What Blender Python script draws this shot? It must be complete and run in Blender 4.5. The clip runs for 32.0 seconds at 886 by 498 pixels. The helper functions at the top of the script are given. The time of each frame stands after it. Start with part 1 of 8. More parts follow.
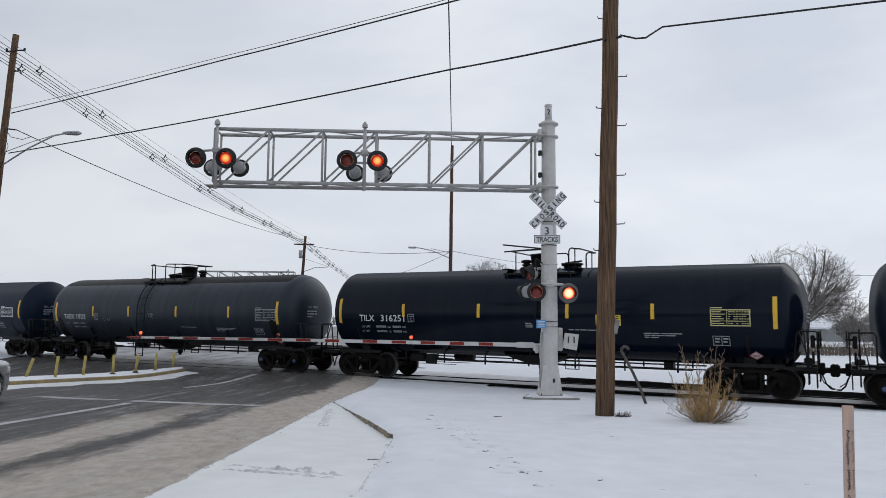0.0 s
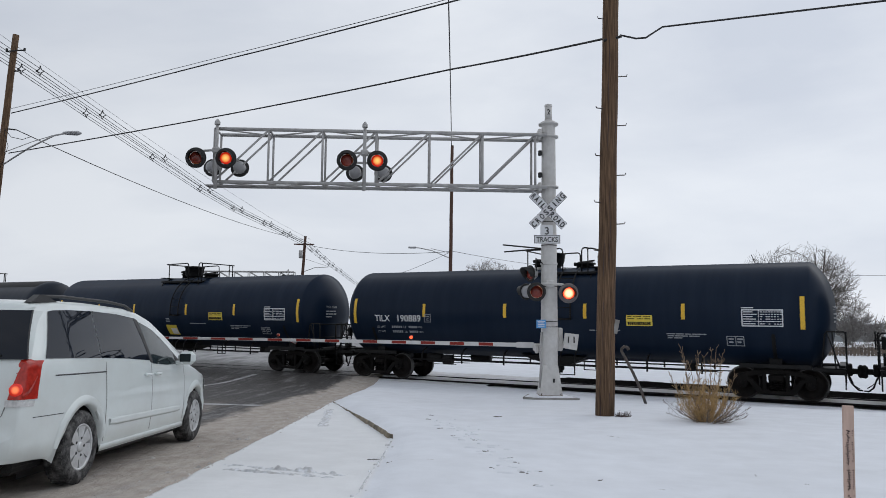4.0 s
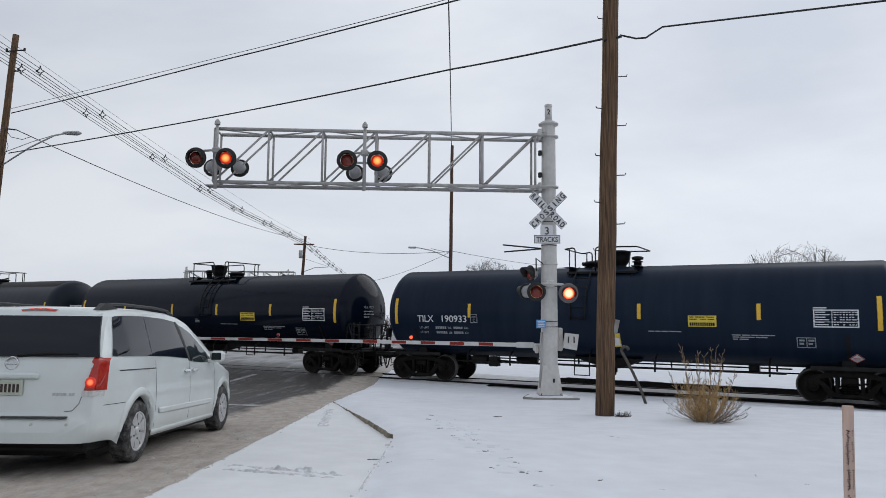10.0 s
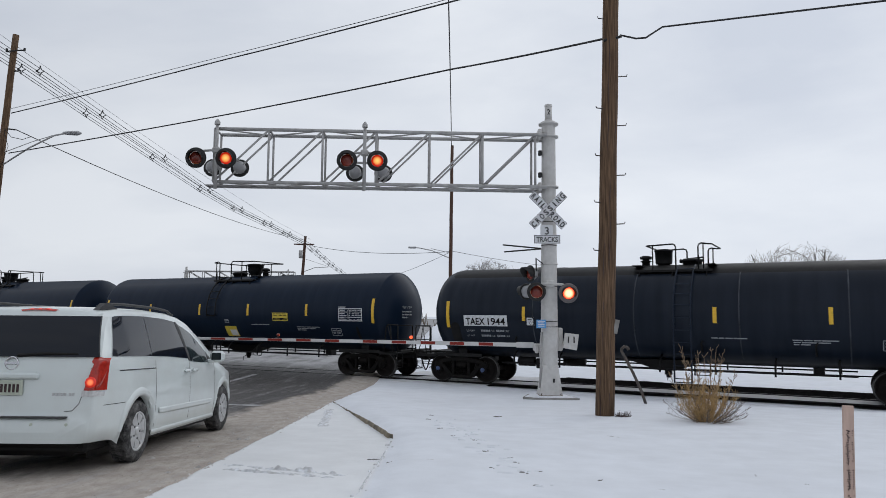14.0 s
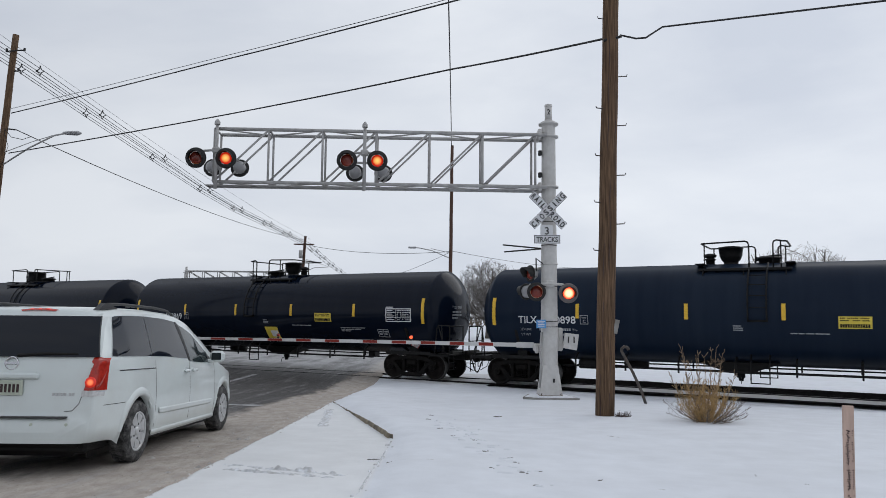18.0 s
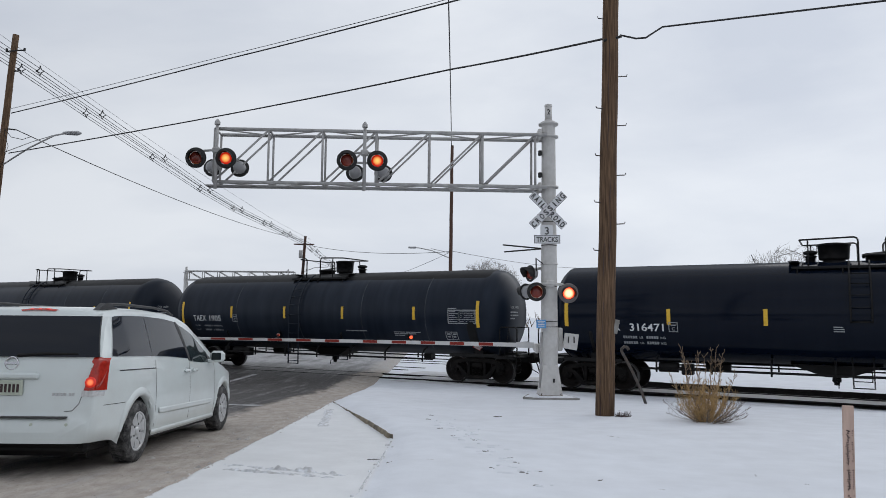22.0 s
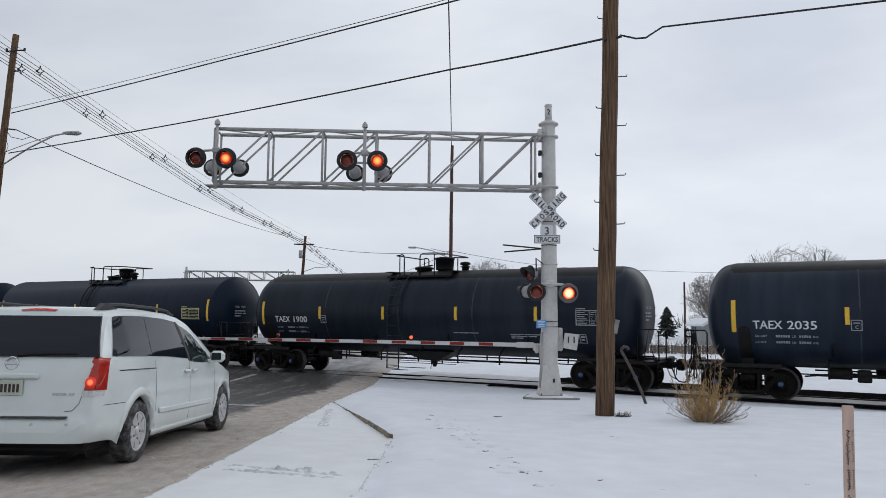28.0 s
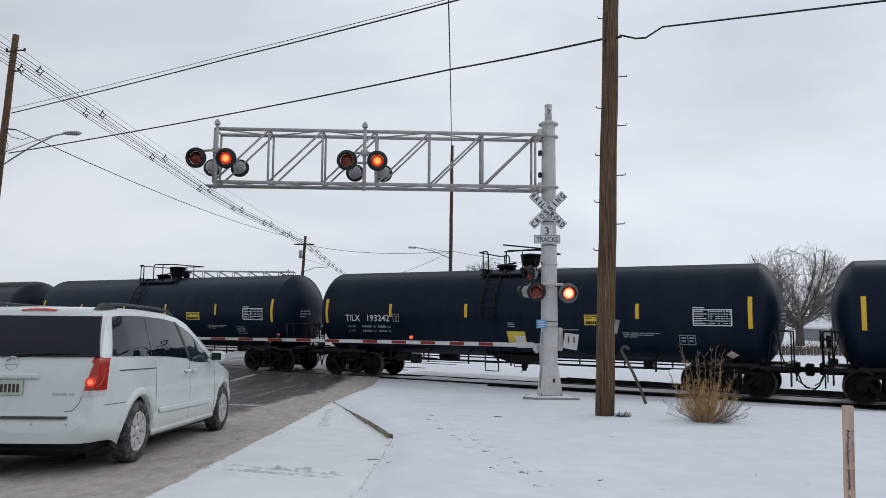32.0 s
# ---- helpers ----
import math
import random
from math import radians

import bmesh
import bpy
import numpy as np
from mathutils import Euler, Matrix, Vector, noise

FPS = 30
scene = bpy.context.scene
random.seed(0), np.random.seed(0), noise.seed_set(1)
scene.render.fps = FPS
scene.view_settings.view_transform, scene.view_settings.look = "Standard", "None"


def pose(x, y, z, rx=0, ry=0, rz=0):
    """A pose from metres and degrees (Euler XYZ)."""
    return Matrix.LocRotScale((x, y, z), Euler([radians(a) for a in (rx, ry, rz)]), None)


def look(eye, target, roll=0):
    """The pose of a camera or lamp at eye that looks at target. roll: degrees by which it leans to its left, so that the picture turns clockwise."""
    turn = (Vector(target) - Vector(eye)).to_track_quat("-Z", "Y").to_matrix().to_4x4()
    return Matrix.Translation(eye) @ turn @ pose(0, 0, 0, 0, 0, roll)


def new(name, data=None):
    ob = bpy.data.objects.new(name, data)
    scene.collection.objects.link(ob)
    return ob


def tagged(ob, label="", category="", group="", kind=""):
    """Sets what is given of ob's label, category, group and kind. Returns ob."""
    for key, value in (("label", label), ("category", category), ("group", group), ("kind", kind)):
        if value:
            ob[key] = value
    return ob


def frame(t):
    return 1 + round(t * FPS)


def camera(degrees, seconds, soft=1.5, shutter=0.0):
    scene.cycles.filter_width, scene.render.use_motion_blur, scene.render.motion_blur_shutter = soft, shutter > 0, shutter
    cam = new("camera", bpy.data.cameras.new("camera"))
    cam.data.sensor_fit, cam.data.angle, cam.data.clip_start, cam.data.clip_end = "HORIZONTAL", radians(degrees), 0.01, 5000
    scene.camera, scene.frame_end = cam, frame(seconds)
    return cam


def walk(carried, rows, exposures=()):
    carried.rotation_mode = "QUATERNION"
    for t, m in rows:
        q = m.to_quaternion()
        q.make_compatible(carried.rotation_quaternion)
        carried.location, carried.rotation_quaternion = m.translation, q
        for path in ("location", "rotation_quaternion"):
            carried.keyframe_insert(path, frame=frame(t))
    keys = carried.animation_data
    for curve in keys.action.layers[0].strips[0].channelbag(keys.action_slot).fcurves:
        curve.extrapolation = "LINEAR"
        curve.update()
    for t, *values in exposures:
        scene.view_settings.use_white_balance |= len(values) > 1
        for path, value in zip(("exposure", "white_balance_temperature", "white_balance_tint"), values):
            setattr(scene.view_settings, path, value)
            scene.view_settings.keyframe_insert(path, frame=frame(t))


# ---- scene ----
EYE = (0.0, 0.0, 2.30)
cam = camera(62.58, 32.0, soft=0.72, shutter=0.06)
HEADING = Matrix.Translation(EYE) @ pose(0, 0, 0, 95.3, 0, 0) @ pose(0, 0, 0, 0, 0, 0.5)
walk(cam, [(0.0, HEADING), (32.0, HEADING)], exposures=[(0.0, 0.0), (32.0, 0.0)])

# the track: unit vector along it (away from the oncoming train), across it, and the train's centre line
ALONG = Vector((-0.87336, 0.48707, 0.0))
ACROSS = Vector((0.48707, 0.87336, 0.0))
TRACK = 24.2
CAR_TURN = math.degrees(math.atan2(-ALONG.y, -ALONG.x))


def on_track(s, d=TRACK, z=0.0):
    return ALONG * s + ACROSS * d + Vector((0, 0, z))


# ---- light ----
world = bpy.data.worlds.new("overcast")
scene.world = world
world.use_nodes = True
wn, wl = world.node_tree.nodes, world.node_tree.links
wn.clear()
w_out = wn.new("ShaderNodeOutputWorld")
w_sky = wn.new("ShaderNodeTexSky")
w_sky.sky_type = "NISHITA"
w_sky.sun_disc = False
w_sky.sun_elevation, w_sky.sun_rotation = radians(40), radians(50)
w_skybg = wn.new("ShaderNodeBackground")
w_skybg.inputs[1].default_value = 0.05
w_cloud = wn.new("ShaderNodeBackground")
w_cloud.inputs[1].default_value = 1.0
w_mix = wn.new("ShaderNodeMixShader")
w_mix.inputs[0].default_value = 0.93
w_co = wn.new("ShaderNodeTexCoord")
w_map = wn.new("ShaderNodeMapping")
w_map.inputs["Scale"].default_value = (1.0, 1.0, 2.6)
w_map.inputs["Rotation"].default_value = (0.0, 0.35, 0.0)
w_noise = wn.new("ShaderNodeTexNoise")
w_noise.inputs["Scale"].default_value = 2.1
w_noise.inputs["Detail"].default_value = 7.0
w_noise.inputs["Roughness"].default_value = 0.52
w_noise.inputs["Distortion"].default_value = 0.3
w_ramp = wn.new("ShaderNodeValToRGB")
w_ramp.color_ramp.elements[0].position = 0.30
w_ramp.color_ramp.elements[0].color = (0.575, 0.620, 0.705, 1)
w_ramp.color_ramp.elements[1].position = 0.66
w_ramp.color_ramp.elements[1].color = (0.765, 0.80, 0.855, 1)
wl.new(w_co.outputs["Generated"], w_map.inputs[0])
wl.new(w_map.outputs[0], w_noise.inputs["Vector"])
wl.new(w_noise.outputs[0], w_ramp.inputs[0])
# the cloud is a little brighter on the side of the hidden sun
w_dot = wn.new("ShaderNodeVectorMath")
w_dot.operation = "DOT_PRODUCT"
w_dot.inputs[1].default_value = (0.62, 0.52, 0.59)
w_side = wn.new("ShaderNodeMapRange")
w_side.inputs[1].default_value, w_side.inputs[2].default_value = 0.2, 1.0
w_side.inputs[3].default_value, w_side.inputs[4].default_value = 0.95, 1.16
w_bright = wn.new("ShaderNodeVectorMath")
w_bright.operation = "SCALE"
wl.new(w_co.outputs["Generated"], w_dot.inputs[0])
wl.new(w_dot.outputs["Value"], w_side.inputs[0])
wl.new(w_ramp.outputs[0], w_bright.inputs[0])
w_sep = wn.new("ShaderNodeSeparateXYZ")
w_low = wn.new("ShaderNodeMapRange")
w_low.inputs[1].default_value, w_low.inputs[2].default_value = 0.0, 0.30
w_low.inputs[3].default_value, w_low.inputs[4].default_value = 1.085, 1.0
w_mul = wn.new("ShaderNodeMath")
w_mul.operation = "MULTIPLY"
wl.new(w_co.outputs["Generated"], w_sep.inputs[0])
wl.new(w_sep.outputs[2], w_low.inputs[0])
wl.new(w_side.outputs[0], w_mul.inputs[0])
wl.new(w_low.outputs[0], w_mul.inputs[1])
wl.new(w_mul.outputs[0], w_bright.inputs["Scale"])
wl.new(w_bright.outputs[0], w_cloud.inputs[0])
wl.new(w_sky.outputs[0], w_skybg.inputs[0])
wl.new(w_skybg.outputs[0], w_mix.inputs[1])
wl.new(w_cloud.outputs[0], w_mix.inputs[2])
wl.new(w_mix.outputs[0], w_out.inputs[0])
sun_data = bpy.data.lights.new("sun", "SUN")
sun_data.energy, sun_data.angle, sun_data.color = 0.5, radians(45), (1.0, 0.985, 0.96)
sun = new("sun", sun_data)
sun.matrix_world = look((42, 45, 40), (0, 10, 0))


# ---- materials ----
def mat(name, color, rough=0.6, metal=0.0, grain=0.0, grain_scale=8.0, second=None, spots=0.0, spot_scale=1.5, bump=0.0, bump_scale=30.0,
        emit=0.0, emit_color=None, coat=0.0, stretch=(1, 1, 1), per_object=0.0, spec=0.5):
    """A surface with fine grain, patches of a second colour, bump, and a small change from object to object."""
    m = bpy.data.materials.new(name)
    m.use_nodes = True
    nt = m.node_tree
    b = nt.nodes["Principled BSDF"]
    b.inputs["Base Color"].default_value = (*color, 1)
    b.inputs["Roughness"].default_value = rough
    b.inputs["Metallic"].default_value = metal
    b.inputs["Specular IOR Level"].default_value = spec
    b.inputs["Coat Weight"].default_value = coat
    co = nt.nodes.new("ShaderNodeTexCoord")
    mp = nt.nodes.new("ShaderNodeMapping")
    mp.inputs["Scale"].default_value = stretch
    nt.links.new(co.outputs["Object"], mp.inputs[0])
    base = None
    if spots:
        n1 = nt.nodes.new("ShaderNodeTexNoise")
        n1.inputs["Scale"].default_value = spot_scale
        n1.inputs["Detail"].default_value = 6
        n1.inputs["Roughness"].default_value = 0.65
        r1 = nt.nodes.new("ShaderNodeMapRange")
        r1.inputs[1].default_value, r1.inputs[2].default_value = 0.42, 0.68
        r1.inputs[4].default_value = spots
        mx = nt.nodes.new("ShaderNodeMix")
        mx.data_type = "RGBA"
        mx.inputs["A"].default_value = (*color, 1)
        mx.inputs["B"].default_value = (*(second or color), 1)
        nt.links.new(mp.outputs[0], n1.inputs["Vector"])
        nt.links.new(n1.outputs[0], r1.inputs[0])
        nt.links.new(r1.outputs[0], mx.inputs["Factor"])
        base = mx.outputs["Result"]
    if grain:
        n2 = nt.nodes.new("ShaderNodeTexNoise")
        n2.inputs["Scale"].default_value = grain_scale
        n2.inputs["Detail"].default_value = 5
        r2 = nt.nodes.new("ShaderNodeMapRange")
        r2.inputs[1].default_value, r2.inputs[2].default_value = 0.3, 0.7
        r2.inputs[3].default_value, r2.inputs[4].default_value = 1 - grain, 1 + grain
        hs = nt.nodes.new("ShaderNodeHueSaturation")
        hs.inputs["Color"].default_value = (*color, 1)
        if base:
            nt.links.new(base, hs.inputs["Color"])
        nt.links.new(mp.outputs[0], n2.inputs["Vector"])
        nt.links.new(n2.outputs[0], r2.inputs[0])
        nt.links.new(r2.outputs[0], hs.inputs["Value"])
        base = hs.outputs[0]
        rr = nt.nodes.new("ShaderNodeMapRange")
        rr.inputs[3].default_value, rr.inputs[4].default_value = max(0.02, rough - 0.08), min(1, rough + 0.08)
        nt.links.new(n2.outputs[0], rr.inputs[0])
        nt.links.new(rr.outputs[0], b.inputs["Roughness"])
    if per_object:
        oi = nt.nodes.new("ShaderNodeObjectInfo")
        ro = nt.nodes.new("ShaderNodeMapRange")
        ro.inputs[3].default_value, ro.inputs[4].default_value = 1 - per_object, 1 + per_object
        ho = nt.nodes.new("ShaderNodeHueSaturation")
        ho.inputs["Color"].default_value = (*color, 1)
        if base:
            nt.links.new(base, ho.inputs["Color"])
        nt.links.new(oi.outputs["Random"], ro.inputs[0])
        nt.links.new(ro.outputs[0], ho.inputs["Value"])
        base = ho.outputs[0]
    if base:
        nt.links.new(base, b.inputs["Base Color"])
    if bump:
        n3 = nt.nodes.new("ShaderNodeTexNoise")
        n3.inputs["Scale"].default_value = bump_scale
        n3.inputs["Detail"].default_value = 4
        bp = nt.nodes.new("ShaderNodeBump")
        bp.inputs["Strength"].default_value = bump
        bp.inputs["Distance"].default_value = 0.02
        nt.links.new(mp.outputs[0], n3.inputs["Vector"])
        nt.links.new(n3.outputs[0], bp.inputs["Height"])
        nt.links.new(bp.outputs[0], b.inputs["Normal"])
    if emit:
        b.inputs["Emission Color"].default_value = (*(emit_color or color), 1)
        b.inputs["Emission Strength"].default_value = emit
    return m


def lamp_mat(name, core, rim, strength, radius, a=0.32, b2=0.80):
    """A lit signal lens: hot at its centre and deeper in colour towards its rim."""
    m = bpy.data.materials.new(name)
    m.use_nodes = True
    nt = m.node_tree
    b = nt.nodes["Principled BSDF"]
    b.inputs["Base Color"].default_value = (*rim, 1)
    b.inputs["Roughness"].default_value = 0.25
    co = nt.nodes.new("ShaderNodeTexCoord")
    ln = nt.nodes.new("ShaderNodeVectorMath")
    ln.operation = "LENGTH"
    rp = nt.nodes.new("ShaderNodeMapRange")
    rp.inputs[2].default_value = radius
    cr = nt.nodes.new("ShaderNodeValToRGB")
    cr.color_ramp.elements[0].color = (*core, 1)
    cr.color_ramp.elements[0].position = a
    cr.color_ramp.elements[1].color = (*rim, 1)
    cr.color_ramp.elements[1].position = b2
    nt.links.new(co.outputs["Object"], ln.inputs[0])
    nt.links.new(ln.outputs["Value"], rp.inputs[0])
    nt.links.new(rp.outputs[0], cr.inputs[0])
    nt.links.new(cr.outputs[0], b.inputs["Emission Color"])
    b.inputs["Emission Strength"].default_value = strength
    return m


def tank_mat(name, paint, dust, dust_amount, rough, ior=1.21, cap=0.085):
    """Tank paint with dust that runs down in streaks and settles in broad patches."""
    m = bpy.data.materials.new(name)
    m.use_nodes = True
    nt = m.node_tree
    b = nt.nodes["Principled BSDF"]
    co = nt.nodes.new("ShaderNodeTexCoord")
    oi = nt.nodes.new("ShaderNodeObjectInfo")
    shift = nt.nodes.new("ShaderNodeVectorMath")
    shift.operation = "MULTIPLY_ADD"
    shift.inputs[1].default_value = (1, 1, 1)
    sc = nt.nodes.new("ShaderNodeVectorMath")
    sc.operation = "SCALE"
    sc.inputs[0].default_value = (37, 11, 5)
    nt.links.new(oi.outputs["Random"], sc.inputs["Scale"])
    nt.links.new(co.outputs["Object"], shift.inputs[0])
    nt.links.new(sc.outputs[0], shift.inputs[2])
    streak_map = nt.nodes.new("ShaderNodeMapping")
    streak_map.inputs["Scale"].default_value = (3.2, 0.35, 0.35)
    streak = nt.nodes.new("ShaderNodeTexNoise")
    streak.inputs["Scale"].default_value = 1.0
    streak.inputs["Detail"].default_value = 6
    patch = nt.nodes.new("ShaderNodeTexNoise")
    patch.inputs["Scale"].default_value = 0.35
    patch.inputs["Detail"].default_value = 5
    nt.links.new(shift.outputs[0], streak_map.inputs[0])
    nt.links.new(streak_map.outputs[0], streak.inputs["Vector"])
    nt.links.new(shift.outputs[0], patch.inputs["Vector"])
    mul = nt.nodes.new("ShaderNodeMath")
    mul.operation = "MULTIPLY"
    nt.links.new(streak.outputs[0], mul.inputs[0])
    nt.links.new(patch.outputs[0], mul.inputs[1])
    rg = nt.nodes.new("ShaderNodeMapRange")
    rg.inputs[1].default_value, rg.inputs[2].default_value, rg.inputs[4].default_value = 0.14, 0.42, dust_amount
    nt.links.new(mul.outputs[0], rg.inputs[0])
    mx = nt.nodes.new("ShaderNodeMix")
    mx.data_type = "RGBA"
    mx.inputs["A"].default_value = (*paint, 1)
    mx.inputs["B"].default_value = (*dust, 1)
    nt.links.new(rg.outputs[0], mx.inputs["Factor"])
    hs = nt.nodes.new("ShaderNodeHueSaturation")
    vr = nt.nodes.new("ShaderNodeMapRange")
    vr.inputs[3].default_value, vr.inputs[4].default_value = 0.8, 1.2
    nt.links.new(oi.outputs["Random"], vr.inputs[0])
    nt.links.new(vr.outputs[0], hs.inputs["Value"])
    nt.links.new(mx.outputs["Result"], hs.inputs["Color"])
    nt.links.new(hs.outputs[0], b.inputs["Base Color"])
    ro = nt.nodes.new("ShaderNodeMapRange")
    ro.inputs[3].default_value, ro.inputs[4].default_value = rough - 0.06, rough + 0.14
    nt.links.new(mul.outputs[0], ro.inputs[0])
    b.inputs["Specular IOR Level"].default_value = 0.0
    b.inputs["Roughness"].default_value = 1.0
    gloss = nt.nodes.new("ShaderNodeBsdfGlossy")
    nt.links.new(ro.outputs[0], gloss.inputs["Roughness"])
    fres = nt.nodes.new("ShaderNodeFresnel")
    fres.inputs["IOR"].default_value = ior
    low = nt.nodes.new("ShaderNodeMath")
    low.operation = "MINIMUM"
    low.inputs[1].default_value = cap
    nt.links.new(fres.outputs[0], low.inputs[0])
    mixed = nt.nodes.new("ShaderNodeMixShader")
    nt.links.new(low.outputs[0], mixed.inputs[0])
    nt.links.new(b.outputs[0], mixed.inputs[1])
    nt.links.new(gloss.outputs[0], mixed.inputs[2])
    nt.links.new(mixed.outputs[0], nt.nodes["Material Output"].inputs[0])
    return m


SNOW = mat("snow", (0.685, 0.71, 0.755), 0.75, grain=0.05, grain_scale=2.2, second=(0.61, 0.63, 0.665), spots=0.5, spot_scale=0.35, bump=0.5, bump_scale=6.0)


def dust_apron(m):
    """Drifted road dust gives the snow on the apron between road and kerb a faintly warmer tone."""
    nt = m.node_tree
    b = nt.nodes["Principled BSDF"]
    source = b.inputs["Base Color"].links[0].from_socket
    co = nt.nodes.new("ShaderNodeTexCoord")
    sp = nt.nodes.new("ShaderNodeSeparateXYZ")
    nt.links.new(co.outputs["Object"], sp.inputs[0])

    def calc(op, p, q):
        n = nt.nodes.new("ShaderNodeMath")
        n.operation = op
        for i, v in enumerate((p, q)):
            if isinstance(v, (int, float)):
                n.inputs[i].default_value = v
            else:
                nt.links.new(v, n.inputs[i])
        return n.outputs[0]

    def ranged(v, lo, hi, c, d):
        r = nt.nodes.new("ShaderNodeMapRange")
        for i, q in enumerate((lo, hi, c, d)):
            r.inputs[i + 1].default_value = q
        nt.links.new(v, r.inputs[0])
        return r.outputs[0]

    bend = calc("MULTIPLY", calc("MAXIMUM", calc("SUBTRACT", sp.outputs[1], 10.75), 0.0), 0.2728)
    beyond = calc("ADD", calc("ADD", sp.outputs[0], 0.70), bend)
    f = calc("MULTIPLY", ranged(beyond, -0.05, 0.03, 1.0, 0.0), ranged(sp.outputs[0], -3.1, -2.9, 0.0, 1.0))
    f = calc("MULTIPLY", f, ranged(sp.outputs[1], 17.0, 18.0, 1.0, 0.0))
    mx = nt.nodes.new("ShaderNodeMix")
    mx.data_type, mx.blend_type = "RGBA", "MULTIPLY"
    mx.inputs["B"].default_value = (1.02, 1.0, 0.955, 1)
    nt.links.new(f, mx.inputs["Factor"])
    nt.links.new(source, mx.inputs["A"])
    nt.links.new(mx.outputs["Result"], b.inputs["Base Color"])


dust_apron(SNOW)
SNOW_CLEAN = mat("fresh_snow", (0.74, 0.76, 0.80), 0.75, grain=0.04, grain_scale=5, bump=0.3, bump_scale=12)
SNOW_TRODDEN = mat("trodden_snow", (0.60, 0.61, 0.63), 0.75, grain=0.08, grain_scale=4, second=(0.42, 0.41, 0.395), spots=0.55, spot_scale=0.9, bump=0.8, bump_scale=9)
# dark tone that paints the shade inside footprint hollows
PRINT_SHADE = mat("frozen_soil_crumbs", (0.15, 0.145, 0.14), 0.85, grain=0.3, grain_scale=12, second=(0.30, 0.30, 0.305), spots=0.7, spot_scale=6)
SLUSH_CLOD = mat("slush_clods", (0.46, 0.44, 0.42), 0.85, grain=0.3, grain_scale=12, second=(0.24, 0.22, 0.205), spots=0.8, spot_scale=4)
TYRE_SNOW = mat("churned_track_snow", (0.66, 0.68, 0.71), 0.8, grain=0.25, grain_scale=16, second=(0.36, 0.345, 0.33), spots=0.75, spot_scale=11, bump=0.8, bump_scale=20)
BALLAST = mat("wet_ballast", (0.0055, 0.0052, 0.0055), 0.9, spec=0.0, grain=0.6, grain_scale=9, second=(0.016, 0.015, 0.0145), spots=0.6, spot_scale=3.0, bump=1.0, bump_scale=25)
RAIL_STEEL = mat("rail_steel", (0.010, 0.008, 0.008), 0.6, 0.0, spec=0.2, grain=0.3, grain_scale=10)
RAIL_SHINE = mat("polished_rail_head", (0.045, 0.043, 0.043), 0.5, 0.6, grain=0.1)
DIRT = mat("dark_soil_edge", (0.24, 0.20, 0.14), 0.9, grain=0.4, grain_scale=9, second=(0.045, 0.04, 0.036), spots=0.9, spot_scale=4, bump=0.8)
CONCRETE = mat("weathered_concrete", (0.30, 0.295, 0.28), 0.85, grain=0.2, grain_scale=12, second=(0.13, 0.12, 0.11), spots=0.7, spot_scale=3, bump=0.5)
KERB_YELLOW = mat("worn_yellow_kerb", (0.27, 0.205, 0.085), 0.8, grain=0.25, second=(0.17, 0.155, 0.135), spots=0.85, spot_scale=1.3, bump=0.4)
WHITE_LINE = mat("worn_road_paint", (0.40, 0.40, 0.405), 0.8, grain=0.2, second=(0.12, 0.12, 0.122), spots=0.8, spot_scale=1.6)
TANK_NAVY = tank_mat("navy_black_tank_paint", (0.0023, 0.0049, 0.0120), (0.020, 0.026, 0.036), 0.12, 0.13, 1.275, 0.115)
TANK_SLATE = tank_mat("slate_blue_tank_paint", (0.0058, 0.0122, 0.0262), (0.028, 0.042, 0.062), 0.25, 0.32, 1.23, 0.09)
TANK_GREY = tank_mat("charcoal_tank_paint", (0.0076, 0.0122, 0.0220), (0.040, 0.052, 0.074), 0.34, 0.32, 1.29, 0.12)
# lighter than TANK_GREY: grazing sky sheen is put into its colour, besides dust
TANK_DUSTY_SHEEN = tank_mat("dusty_grey_tank_paint", (0.0180, 0.0232, 0.0350), (0.062, 0.074, 0.097), 0.40, 0.34, 1.36, 0.18)
TANK_SEAM = mat("dusty_jacket_seam", (0.050, 0.056, 0.068), 0.6, spec=0.2, grain=0.4, grain_scale=3, second=(0.012, 0.013, 0.016), spots=0.7, spot_scale=0.8)
BLACK = mat("black_painted_steel", (0.0045, 0.0045, 0.005), 0.55, spec=0.22, grain=0.3, grain_scale=6, second=(0.016, 0.015, 0.014), spots=0.5, spot_scale=2.5)
TRUCK_STEEL = mat("grimy_cast_steel", (0.0055, 0.005, 0.0048), 0.8, spec=0.15, grain=0.35, grain_scale=9, second=(0.017, 0.014, 0.012), spots=0.5, spot_scale=3)
WHEEL_STEEL = mat("wheel_steel", (0.0075, 0.0062, 0.0058), 0.7, 0.0, spec=0.18, grain=0.35, grain_scale=12, second=(0.022, 0.016, 0.013), spots=0.5, spot_scale=5)
TREAD = mat("worn_wheel_tread", (0.09, 0.088, 0.085), 0.45, 0.6, grain=0.2)
BEARING_BLUE = mat("blue_bearing_cap", (0.05, 0.085, 0.19), 0.5, grain=0.3)
YELLOW = mat("yellow_reflective_tape", (0.72, 0.44, 0.03), 0.45, grain=0.12, grain_scale=20)
POST_YELLOW = mat("faded_yellow_post", (0.42, 0.335, 0.085), 0.6, grain=0.25, second=(0.30, 0.26, 0.14), spots=0.7, spot_scale=3)
YELLOW_SIGN = mat("yellow_notice_panel", (0.68, 0.52, 0.06), 0.5, grain=0.1)
STENCIL = mat("white_stencil_paint", (0.62, 0.64, 0.66), 0.6, grain=0.12, grain_scale=15)
